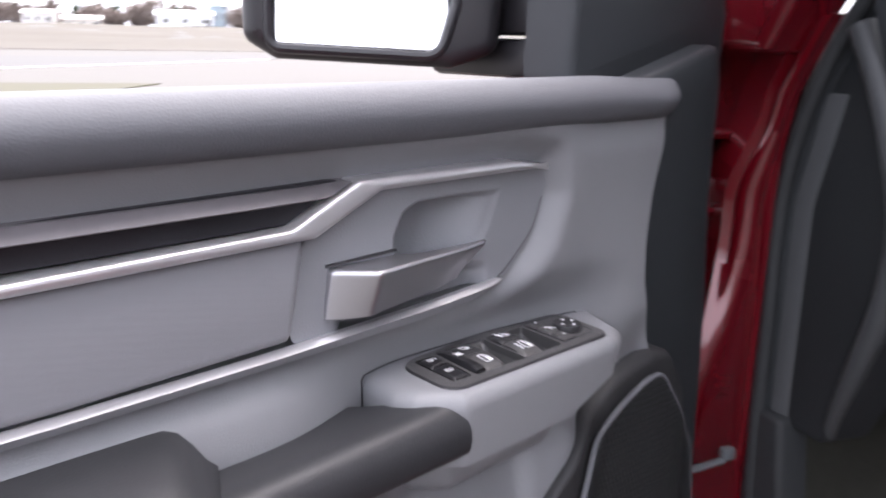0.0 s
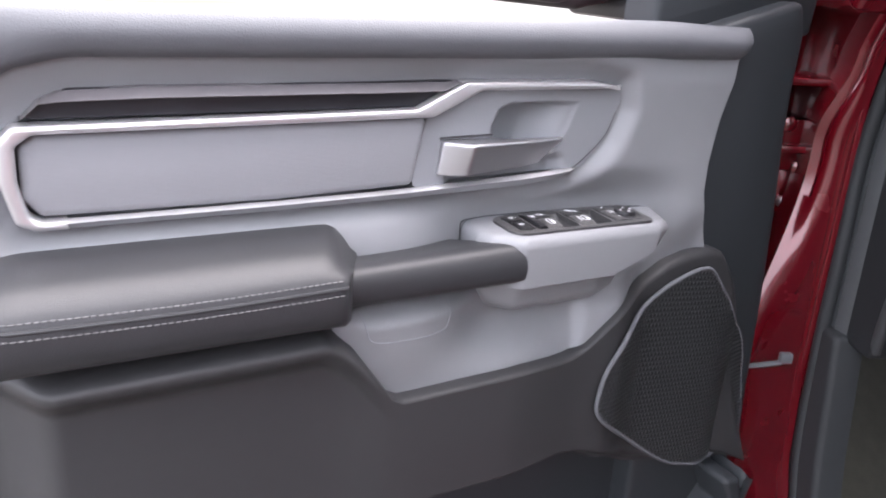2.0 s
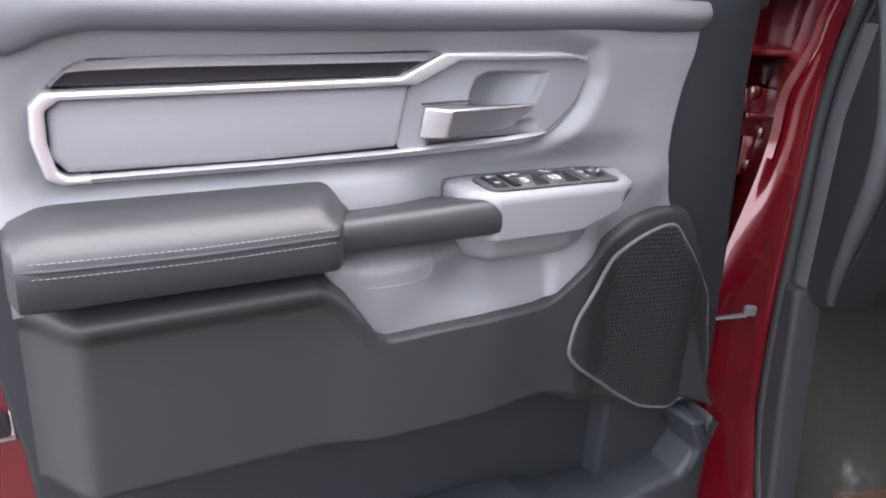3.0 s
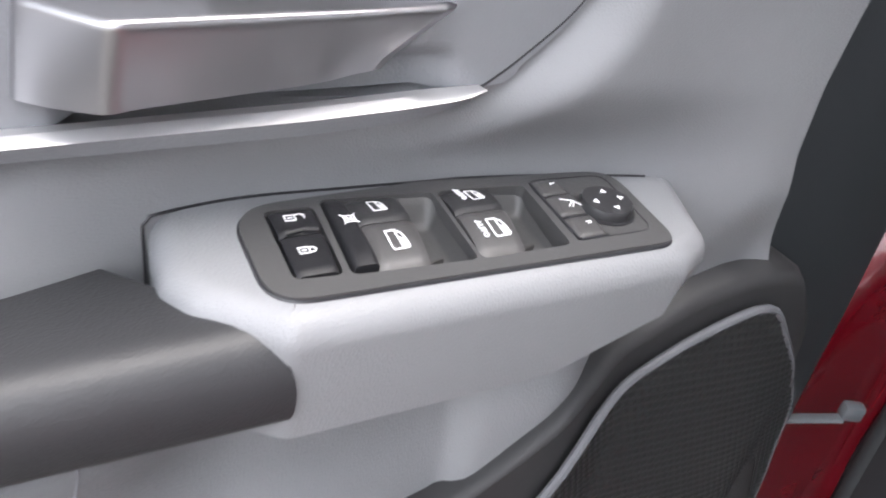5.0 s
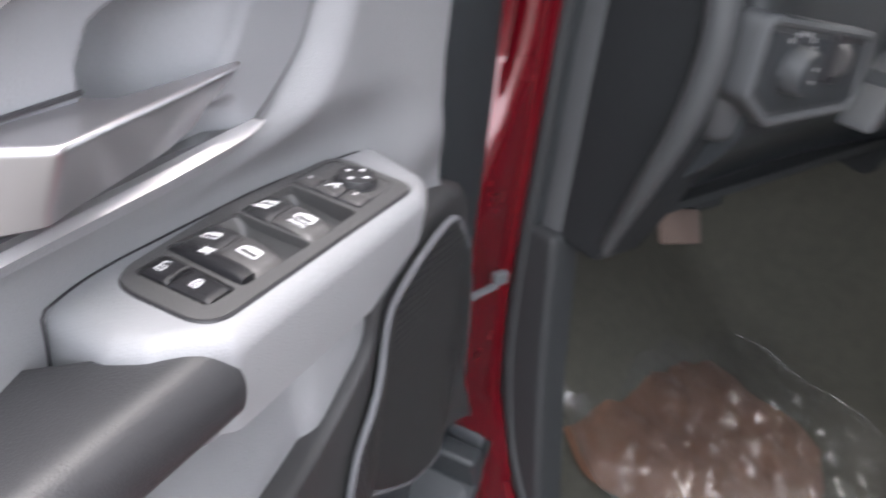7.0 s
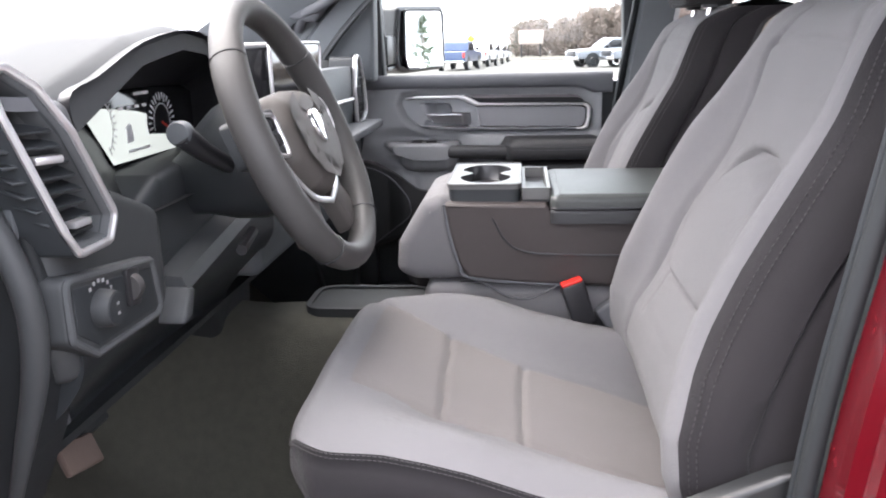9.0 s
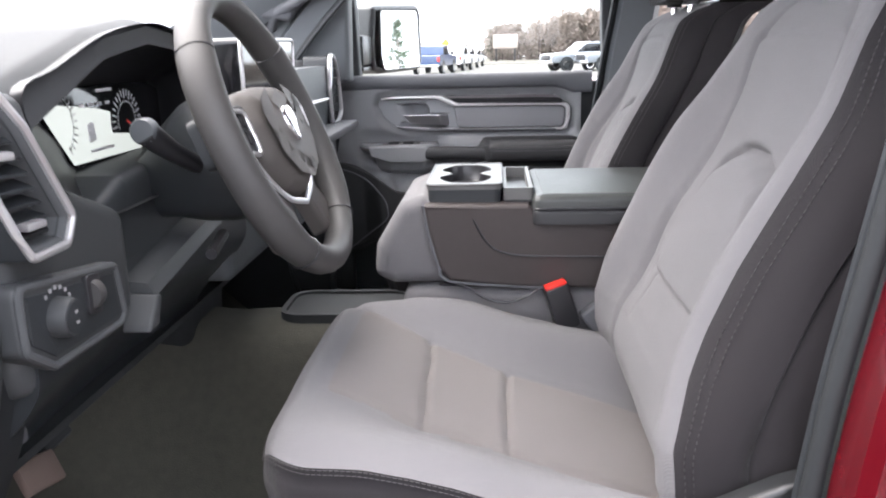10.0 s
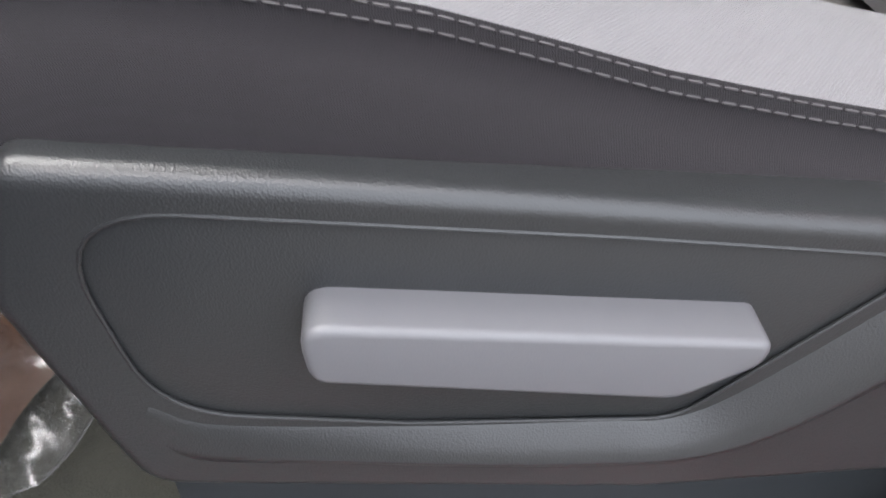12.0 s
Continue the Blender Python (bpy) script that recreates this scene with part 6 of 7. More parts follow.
part("harness_plug", box(0.075, 0.11, 0.175, 0.20, 1.035, 1.05, 0.003), UPPER, dash, "grey plug under the dashboard")
part("harness_plug", box(0.06, 0.10, 0.21, 0.25, 0.995, 1.012, 0.003), UPPER, dash)
part("under_cover", sheet(lambda u, v: Vector((0.10 - 0.42 * v, 0.15 + 1.41 * u, 0.975 + 0.03 * v)), 10, 8, (0, 0, 0.01)), RUBBER, dash)
# centre stack, screen and passenger side
part("stack_base", slab(fillet([(0.795, 0.880), (0.965, 0.880), (1.01, 1.06), (0.72, 1.06)], 0.02), -0.38, 0.06, 0.02, at_rear, 4), RUBBER, dash, "black lower stack down to the tunnel")
stack = part("console_face", slab(fillet([(0.735, 1.02), (0.985, 1.02), (1.06, 1.20), (1.075, 1.355), (0.70, 1.355), (0.70, 1.20)], 0.02), 0.02, 0.165, 0.02, at_rear, 4), DASH, dash, "charcoal centre console face", 60)
scr = part("touch_screen", slab(fillet([(0.745, 1.235), (1.045, 1.235), (1.075, 1.405), (0.745, 1.405)], 0.012), 0.155, 0.205, 0.004, at_rear, 3), SCREEN, dash, "glossy dark touch screen")
part("screen_rim", tube([Vector((0.204, p[0], p[1])) for p in fillet([(0.747, 1.237), (1.043, 1.237), (1.073, 1.403), (0.747, 1.403)], 0.012)], 0.0035, 8, closed=True), SATIN, scr, "satin screen rim")
for yy in (0.80, 0.99):
    part("stack_knob", turn([(0.015, 0), (0.014, 0.014), (0, 0.015)], pose(0.165, yy, 1.20, 0, 90, 0), 18), CHROME, stack, "chrome stack knob")
for k in range(6):
    part("stack_key", box(0.163, 0.172, 0.75 + k * 0.045, 0.785 + k * 0.045, 1.12, 1.14, 0.003), KEY, stack)
part("passenger_fascia", sheet(lambda u, v: Vector((0.175 - 0.10 * (1 - v) ** 2 + 0.015 * math.sin(v * math.pi) - 0.05 * smooth(0.85, 1.0, u), 1.06 + 0.56 * u, 1.00 + 0.345 * v)), 20, 20, (-0.04, 0, 0)), DASH, dash, "charcoal passenger fascia", 60)
part("fascia_strip", tube(spline([(0.195, 1.08, 1.275), (0.195, 1.3, 1.272), (0.185, 1.45, 1.268)], 6), 0.008, 8, 0.5), SATIN, dash, "silver fascia strip")
pv = fillet([(1.50, 1.20), (1.575, 1.205), (1.625, 1.225), (1.600, 1.31), (1.555, 1.365), (1.51, 1.372), (1.485, 1.29)], 0.02)
pn = part("air_vent", slab(pv, 0.12, 0.182, 0.006, at_rear, 3), DARK, dash, "passenger side air vent")
part("vent_ring", tube([Vector((0.186, p[0], p[1])) for p in pv], 0.006, 8, closed=True), SATIN, pn, "silver vent ring")
for k in range(6):
    part("slat", box(0.178, 0.190, 1.505, 1.59, 1.225 + 0.022 * k, 1.228 + 0.022 * k, 0.001), BLACK, pn)
part("dash_shelf", box(0.10, 0.235, 1.10, 1.60, 1.185, 1.205, 0.006), UPPER, dash, "grey shelf edge on the fascia")
part("glove_box", slab(fillet([(1.10, 1.02), (1.58, 1.02), (1.58, 1.175), (1.10, 1.175)], 0.02), 0.10, 0.178, 0.012, at_rear), DASH, dash, "charcoal glove box door")
bin_ob = thing("floor_bin", pose(0, 0, 0), "black plastic tray on the cab floor under the stack", "tray")
tray_out = fillet([(0.20, 0.835), (0.43, 0.835), (0.43, 0.985), (0.20, 0.985)], 0.045)
part("bin_body", slab_hole(tray_out, [inset([Vector(p) for p in tray_out], 0.010)], 0.890, 0.931), RUBBER, bin_ob)
part("bin_floor", slab(inset([Vector(p) for p in tray_out], 0.006), 0.89, 0.926, 0.001, at_top), RUBBER, bin_ob)

# ---------------------------------------------------------------- steering wheel and column
WHEEL = pose(0.315, 0.505, 1.284) @ pose(0, 0, 0, 0, 90 - 22.5, 0)
# wheel frame: local z towards the driver, local x down, local y to the passenger side
wheel = thing("steering_wheel", WHEEL, "black leather steering wheel with silver trim", "steering wheel")
R0, r0 = 0.1735, 0.0178
NR = 120
rim_secs = []
for k in range(NR):
    a = 2 * math.pi * k / NR
    c, s = math.cos(a), math.sin(a)
    flat = 1.0 - 0.02 * smooth(0.6, 1.0, c)
    grip = 1.0 + 0.10 * (math.exp(-((abs(s) - 0.85) / 0.15) ** 2))
    seam = 1.0 - 0.05 * max(math.exp(-((abs(a2) / 0.012) ** 2)) for a2 in (((a - q + math.pi) % (2 * math.pi)) - math.pi for q in (radians(38), radians(322), radians(128), radians(232))))
    rim_secs.append([Vector((c * (R0 * flat + r0 * grip * seam * math.cos(b)), s * (R0 + r0 * grip * seam * math.cos(b)), r0 * 1.12 * grip * seam * math.sin(b))) for b in np.linspace(0, 2 * math.pi, 15)[:-1]])
rim_secs.append(rim_secs[0])
part("rim", loft(rim_secs, True, False), WHEEL_LEATHER, wheel, "black leather wheel rim", 70)
for q in (38, 322, 128, 232):
    a = radians(q)
    ring = [Vector((math.cos(a) * (R0 + 0.0182 * 1.05 * math.cos(b)), math.sin(a) * (R0 + 0.0182 * 1.05 * math.cos(b)), 0.0182 * 1.16 * math.sin(b))) for b in np.linspace(0, 2 * math.pi, 25)[:-1]]
    part("rim_seam", tube(ring, 0.0011, 6, closed=True), BLACK, wheel, "dark seam across the rim")
hubo = fillet([(-0.060, -0.072), (-0.064, 0.0), (-0.060, 0.072), (-0.020, 0.096), (0.030, 0.090), (0.068, 0.054), (0.084, 0.0), (0.068, -0.054), (0.030, -0.090), (-0.020, -0.096)], 0.03, 5)
hub = part("airbag_cover", slab(hubo, -0.045, 0.020, 0.030, at_top, 8, dome=0.004), HUB, wheel, "charcoal airbag cover", 60)
emb = [(0.0235 * math.cos(a) * (1 + 0.12 * math.cos(3 * a)), 0.020 * math.sin(a)) for a in np.linspace(0, 2 * math.pi, 25)[:-1]]
part("emblem", slab([(p[0] - 0.006, p[1]) for p in emb], 0.018, 0.0290, 0.003, at_top), CHROME, hub, "plain chrome emblem")
for sgn in (-1, 1):
    sp = fillet([(-0.045, sgn * 0.065), (-0.046, sgn * 0.165), (0.010, sgn * 0.168), (0.020, sgn * 0.066)], 0.012)
    spoke = part("spoke", slab(sp, -0.035, 0.003, 0.006, at_top), DARK, wheel, "black side spoke with buttons")
    part("spoke_trim", tube([Vector((p[0], p[1], 0.005)) for p in fillet([(-0.036, sgn * 0.092), (-0.040, sgn * 0.142), (-0.022, sgn * 0.156), (0.006, sgn * 0.150), (0.018, sgn * 0.096)], 0.012)], 0.0030, 8, closed=True), SATIN, spoke, "satin silver button surround")
    for k in range(4):
        part("button", box(-0.034 + (k // 2) * 0.020, -0.018 + (k // 2) * 0.020, sgn * 0.118 - 0.020 + (k % 2) * 0.022, sgn * 0.118 - 0.002 + (k % 2) * 0.022, 0.000, 0.0065, 0.003), KEY, spoke)
    lo = fillet([(0.062, sgn * 0.026), (0.046, sgn * 0.070), (0.118, sgn * 0.122), (0.152, sgn * 0.062)], 0.012)
    part("lower_spoke", slab(lo, -0.030, -0.006, 0.008, at_top), HUB, wheel, "black lower spoke")
    part("spoke_trim", tube(spline([(-0.006, sgn * 0.106, -0.006), (0.036, sgn * 0.095, -0.004), (0.076, sgn * 0.058, -0.002), (0.093, 0.0, -0.001)], 6), 0.0046, 8, 0.6), SATIN, wheel, "satin silver spoke trim")
column = thing("steering_column", pose(0, 0, 0), "charcoal steering column shroud with a stalk", "steering column")
CM = WHEEL
secs = []
for k, (rr, h) in enumerate(((0.068, -0.045), (0.073, -0.058), (0.070, -0.090), (0.058, -0.125), (0.040, -0.160), (0.028, -0.200))):
    secs.append([CM @ Vector((1.15 * rr * math.cos(a), rr * math.sin(a), h)) for a in np.linspace(0, 2 * math.pi, 29)[:-1]])
part("shroud", loft(secs), DARK, column, "charcoal column shroud", 60)
part("stalk", tube([CM @ Vector(p) for p in ((0.010, -0.045, -0.080), (-0.030, -0.105, -0.088), (-0.058, -0.138, -0.090))], lambda t: 0.010 + 0.005 * t, 12), BLACK, column, "black wiper stalk")
part("stalk_end", turn([(0.0145, -0.012), (0.0150, 0), (0.0130, 0.003), (0, 0.0035)], CM @ Matrix.Translation((-0.058, -0.142, -0.090)) @ pose(0, 0, 0, 90, 0, 0), 20), DASH, column, "grey stalk end")
part("tilt_lever", tube([CM @ Vector(p) for p in ((0.085, -0.05, -0.10), (0.095, -0.12, -0.095))], 0.007, 8), BLACK, column)
# pedals
park = thing("parking_brake_pedal", pose(0, 0, 0), "brown worn parking brake pedal under the dashboard", "pedal")
bm = box(-0.006, 0.006, -0.032, 0.032, -0.020, 0.020, 0.004)
bm.transform(pose(0.060, 0.316, 0.918, -12, -30, 0))
part("pad", bm, mat("brown_dusty_rubber", (0.115, 0.082, 0.070), 0.7, var=0.25, scale=30), park)
part("arm", tube([(0.05, 0.335, 0.91), (-0.02, 0.34, 1.0), (-0.05, 0.34, 1.06)], 0.008, 8), BLACK, park)
brake = thing("brake_pedal", pose(0, 0, 0), "black rubber brake pedal", "pedal")
bm = box(-0.008, 0.008, -0.030, 0.030, -0.020, 0.020, 0.006)
bm.transform(pose(0.030, 0.392, 0.930, 0, -35, 0))
part("pad", bm, RUBBER, brake)
part("arm", tube([(0.022, 0.392, 0.935), (-0.05, 0.40, 1.0), (-0.09, 0.40, 1.05)], 0.010, 8), BLACK, brake)

# ---------------------------------------------------------------- floor protection
def film_mat():
    m = bpy.data.materials.new("clear_crinkled_film")
    m.use_nodes = True
    nt = m.node_tree
    out = nt.nodes["Material Output"]
    tr, gl, mx = nt.nodes.new("ShaderNodeBsdfTransparent"), nt.nodes.new("ShaderNodeBsdfGlossy"), nt.nodes.new("ShaderNodeMixShader")
    df, mi = nt.nodes.new("ShaderNodeBsdfDiffuse"), nt.nodes.new("ShaderNodeMixShader")
    df.inputs[0].default_value = (0.55, 0.55, 0.55, 1)
    gl.inputs["Roughness"].default_value = 0.22
    mx.inputs[0].default_value = 0.13
    mi.inputs[0].default_value = 0.06
    nt.links.new(tr.outputs[0], mi.inputs[1])
    nt.links.new(df.outputs[0], mi.inputs[2])
    nt.links.new(mi.outputs[0], mx.inputs[1])
    nt.links.new(gl.outputs[0], mx.inputs[2])
    nt.links.new(mx.outputs[0], out.inputs[0])
    return m


def crinkle(x, y, s):
    """Long soft folds with finer creases across them."""
    w = 0.6 * noise.noise(Vector((x * 7, y * 7, s)))
    a = abs(noise.noise(Vector(((x * 0.8 + y * 0.6) * 26 + w, (y * 0.8 - x * 0.6) * 5 + w, s + 3))))
    b = abs(noise.noise(Vector(((x * 0.3 + y) * 44 + w, (y - x * 1.2) * 9, s + 8))))
    c = noise.noise(Vector((x * 9, y * 9, s + 1)))
    d = abs(noise.noise(Vector((x * 95 + 2 * w, y * 80, s + 11))))
    return 0.013 * (1 - 2.6 * a) + 0.005 * (1 - 2.2 * b) + 0.012 * c + 0.0005 * (1 - 2.5 * d)


def blob(u, v, lift, k=1.0):
    """A rounded sheet: the unit square drawn to a soft uneven outline."""
    a, b = 2 * u - 1, 2 * v - 1
    m = max(abs(a), abs(b), 1e-6)
    l = math.hypot(a, b)
    q = m / max(l, 1e-6)
    an = math.atan2(b, a)
    rad = 1.0 + 0.06 * math.sin(3 * an + 0.5) + 0.035 * math.sin(7 * an)
    x, y = 0.135 + 0.205 * k * a * (0.25 + 0.75 * q) * rad, 0.452 - 0.22 * (1 - k) + 0.215 * k * b * (0.25 + 0.75 * q) * rad
    edge = 1 - m ** 6
    return Vector((x, y, lift + max(0.0, 0.010 + crinkle(x, y, 2.0)) * (0.25 + 0.75 * edge)))


floor_cover = thing("floor_cover", pose(0, 0, 0), "brown paper floor cover under clear crinkled plastic film", "floor cover")
part("paper", sheet(lambda u, v: blob(u, v, 0.606, 0.78) - Vector((0.028, 0, 0.6 * max(0, blob(u, v, 0.606, 0.78).z - 0.610))), 40, 40), mat("brown_kraft_paper", (0.12, 0.062, 0.038), 0.45, var=0.6, scale=18, grain=0.3, grain_scale=120), floor_cover, "brown paper sheet", 60)
film = part("plastic_film", sheet(lambda u, v: blob(u, v, 0.612), 110, 110), film_mat(), floor_cover, "clear crinkled film", 30)
def fold(u, v):
    a = 2 * math.pi * u
    r = 0.034 * (1 - v) ** 0.7 * (1 + 0.5 * noise.noise(Vector((math.cos(a) * 2, math.sin(a) * 2, 5.0))))
    return Vector((-0.025 + r * math.cos(a), 0.292 + 0.8 * r * math.sin(a), 0.616 + 0.020 * v + 0.010 * abs(noise.noise(Vector((math.cos(a) * 6, math.sin(a) * 6, v * 8))))))
part("film_fold", sheet(fold, 40, 10), film.data.materials[0], floor_cover, "crumpled corner of the film", 20)
rim_film = [blob(0.5 + 0.5 * max(-1, min(1, 1.42 * math.cos(q))), 0.5 + 0.5 * max(-1, min(1, 1.42 * math.sin(q))), 0.613) for q in np.linspace(0, 2 * math.pi, 160, endpoint=False)]
part("film_edge", tube(rim_film, lambda t: 0.0012 + 0.0010 * abs(noise.noise(Vector((t * 30, 0, 0)))), 5, closed=True), film.data.materials[0], floor_cover, "bright folded edge of the film", 30)


# ---------------------------------------------------------------- outside
def ground_mat():
    m = mat("pale_gravel_lot", (0.068, 0.064, 0.058), 0.95, var=0.25, scale=0.6, grain=0.6, grain_scale=40)
    return m


def fall(x, y):
    """The lot falls away behind the truck's far side; across the road a bank rises."""
    lumps = 0.25 * noise.noise(Vector((x * 0.11, y * 0.11, 4.0))) + 0.12 * noise.noise(Vector((x * 0.4, y * 0.4, 9.0)))
    return -0.0085 * max(0.0, y - 4) - 0.006 * max(0.0, y - 60) + smooth(-54, -100, x) * (2.1 + 1.6 * lumps)


def far_step(u):
    return math.copysign(900 * abs(2 * u - 1) ** 2.6, 2 * u - 1)


gr = part("ground", sheet(lambda u, v: Vector((far_step(u), far_step(v), fall(far_step(u), far_step(v)))), 110, 90), ground_mat(), None, "", 80)
tagged(gr, "pale gravel and earth reaching the horizon", "ground", "", "structure")
GRASS = mat("dry_olive_grass", (0.044, 0.042, 0.020), 0.95, var=0.45, scale=1.6)
STRAW = mat("dry_straw_field", (0.080, 0.063, 0.042), 0.95, var=0.65, scale=0.35, tint=(0.052, 0.046, 0.036))
ROAD = mat("grey_asphalt_road", (0.055, 0.054, 0.052), 0.9, var=0.25, scale=0.8)
LINE = mat("white_road_paint", (0.4, 0.4, 0.38), 0.8, var=0.1)


def patch(name, pts, z, material, label, category):
    """Four corners, laid over the fall of the ground."""
    a, b, c, d = [Vector(p) for p in pts]

    def lie(u, v):
        p = a.lerp(b, u).lerp(d.lerp(c, u), v)
        return Vector((p[0], p[1], fall(p[0], p[1]) + z))
    return tagged(part(name, sheet(lie, 40, 40, (0, 0, -0.3)), material, None, "", 80), label, category, "", "structure")


patch("verge", [(-24.2, -26), (-15.0, -26), (-17.5, -3.2), (-22.8, -1.2)], 0.03, GRASS, "strip of dry olive grass", "grass")
patch("road", [(-56, -60), (-36.5, -60), (-32.4, -7), (-50, -7)], 0.02, ROAD, "grey asphalt road", "road")
patch("road", [(-50, -7), (-32.4, -7), (-47, 4), (-60, 8)], 0.02, ROAD, "grey asphalt road bending away", "road")
patch("road_line", [(-37.1, -60), (-36.5, -60), (-32.3, -7), (-32.9, -7)], 0.03, LINE, "white painted road edge line", "road")
patch("road_line", [(-32.9, -7), (-32.3, -7), (-46.9, 4), (-47.6, 4)], 0.03, LINE, "white painted road edge line", "road")
patch("far_verge", [(-112, -90), (-57, -90), (-63, 40), (-112, 50)], 0.06, STRAW, "dry straw bank beyond the road", "field")
patch("far_field", [(-60, 112), (240, 105), (260, 420), (-90, 420)], 0.05, STRAW, "dry straw field beyond the lot", "field")


def house(name, m, w, d, h, wallc, roofc, label):
    th = thing(name, m, label, "house")
    wm, rm = mat("painted_wall", wallc, 0.8, var=0.08, scale=1), mat("roof_sheet", roofc, 0.7, var=0.15, scale=1)
    part("wall", box(-w / 2, w / 2, -d / 2, d / 2, -0.1, h, 0.02, 1), wm, th)
    bm = bmesh.new()
    r = h + d * 0.16
    q = [bm.verts.new(p) for p in ((-w / 2 - 0.2, -d / 2 - 0.2, h), (w / 2 + 0.2, -d / 2 - 0.2, h), (w / 2 + 0.2, d / 2 + 0.2, h), (-w / 2 - 0.2, d / 2 + 0.2, h), (-w / 2 - 0.2, 0, r), (w / 2 + 0.2, 0, r))]
    for f in ((0, 1, 5, 4), (2, 3, 4, 5), (0, 4, 3), (1, 2, 5), (3, 2, 1, 0)):
        bm.faces.new([q[i] for i in f])
    bmesh.ops.recalc_face_normals(bm, faces=bm.faces)
    part("roof", bm, rm, th)
    for k in range(3):
        x = -w / 3 + k * w / 3
        wi = part("window", box(x - 0.05 * w, x + 0.05 * w, -d / 2 - 0.05, -d / 2 + 0.02, h * 0.40, h * 0.72, 0.01, 1), LINE, th)
        part("pane", box(x - 0.04 * w, x + 0.04 * w, -d / 2 - 0.07, -d / 2 - 0.04, h * 0.44, h * 0.68, 0, 1), TRAY, wi)
    part("door", box(w * 0.38, w * 0.38 + 0.07 * w, -d / 2 - 0.05, -d / 2 + 0.02, 0, h * 0.7, 0.01, 1), TRAY, th)
    return th


house("house", pose(-112, -17.6, 2.0, 0, 0, 88), 3.4, 3.2, 1.5, (0.62, 0.60, 0.58), (0.50, 0.48, 0.47), "white low house beyond the road")
house("house", pose(-112, -12.8, 1.9, 0, 0, 96), 4.4, 3.2, 1.0, (0.60, 0.57, 0.52), (0.56, 0.53, 0.50), "pale low house with a flat grey roof")
house("barn", pose(-113, -0.6, 2.0, 0, 0, 92), 7.0, 4.0, 1.7, (0.70, 0.71, 0.72), (0.66, 0.68, 0.70), "white metal barn beyond the road")
house("barn", pose(-114, 3.7, 2.0, 0, 0, 92), 2.0, 2.0, 3.0, (0.30, 0.36, 0.40), (0.28, 0.34, 0.38), "tall blue grey shed beyond the road")


def truck_mat(c):
    return mat("truck_paint", c, 0.3, 0.1, var=0.06, coat=0.8)


def pickup(m, paint, label):
    """A parked pickup: body profile with cab, bed, glass, wheels and lamps."""
    t = thing("pickup_truck", m, label, "pickup truck", False, "parked trucks")
    low = fillet([(-2.9, 0.55), (-2.92, 0.95), (-2.75, 1.12), (-1.15, 1.20), (-1.1, 1.22), (1.0, 1.24), (2.85, 1.24), (2.88, 0.60)], 0.08)
    part("body", slab(low, -0.98, 0.98, 0.07), paint, t)
    cabp = fillet([(-1.25, 1.20), (-0.45, 1.80), (-0.2, 1.86), (0.95, 1.84), (1.15, 1.22)], 0.08)
    part("cab", slab(cabp, -0.82, 0.82, 0.10), paint, t)
    for s in (-1, 1):
        side = fillet([(-0.95, 1.26), (-0.38, 1.72), (0.85, 1.72), (0.95, 1.26)], 0.05)
        part("side_glass", slab(side, 0.80 * s if s > 0 else -0.835, 0.835 * s if s > 0 else -0.80, 0.005), SCREEN, t)
        part("headlight", box(-2.94, -2.80, s * 0.82 - 0.14, s * 0.82 + 0.14, 0.92, 1.06, 0.02), CHROME, t)
        part("tail_lamp", box(2.84, 2.92, s * 0.88 - 0.07, s * 0.88 + 0.07, 0.85, 1.15, 0.02), BUCKLE_RED, t)
        for x in (-1.85, 1.75):
            wh = part("wheel", turn([(0.40, -0.13), (0.41, -0.10), (0.41, 0.10), (0.40, 0.13), (0.26, 0.13)], pose(x, s * 0.87, 0.41, 90, 0, 0), 24), RUBBER, t, "black tyre")
            part("rim", turn([(0.27, -0.135), (0.25, 0.0), (0.27, 0.135), (0.06, 0.12)], pose(x, s * 0.87, 0.41, 90, 0, 0), 18), CHROME, wh, "silver wheel rim")
            part("wheel_arch", turn([(0.50, -0.02), (0.50, 0.02)], pose(x, s * 0.968, 0.45, 90, 0, 0), 24), RUBBER, t)
    part("windscreen", slab(fillet([(-0.75, 0.05), (0.75, 0.05), (0.68, 0.62), (-0.68, 0.62)], 0.05), -0.01, 0.012, 0.002, lambda u, v, w: Vector((-1.22 + v * 0.80 - w * 0.6, u, 1.20 + v * 0.60 + w * 0.8))), SCREEN, t)
    part("grille", box(-2.96, -2.85, -0.62, 0.62, 0.72, 1.08, 0.03), BLACK, t, "black front grille")
    part("bumper", box(-3.02, -2.80, -0.95, 0.95, 0.48, 0.68, 0.05), CHROME, t, "chrome bumper")
    part("bumper", box(2.82, 3.0, -0.92, 0.92, 0.50, 0.66, 0.04), CHROME, t)
    part("mirror", box(-0.85, -0.70, 0.95, 1.20, 1.25, 1.45, 0.03), BLACK, t)
    part("mirror", box(-0.85, -0.70, -1.20, -0.95, 1.25, 1.45, 0.03), BLACK, t)
    return t


BLUE, WHITE_P, SILVER = truck_mat((0.025, 0.05, 0.13)), truck_mat((0.75, 0.75, 0.76)), truck_mat((0.22, 0.24, 0.27))
def parked(x, y, turn_z, paint, label):
    return pickup(pose(x, y, fall(x, y), 0, 0, turn_z), paint, label)


parked(-3.5, 55.0, 262, BLUE, "dark blue pickup parked on the gravel lot")
parked(-2.5, 64.5, 262, WHITE_P, "white pickup parked behind the blue one")
parked(-2.2, 75.0, 262, WHITE_P, "white pickup parked far along the row")
parked(-1.9, 88.0, 262, WHITE_P, "white pickup at the far end of the row")
parked(6.7, 55.4, 20, SILVER, "silver pickup parked facing the lot")
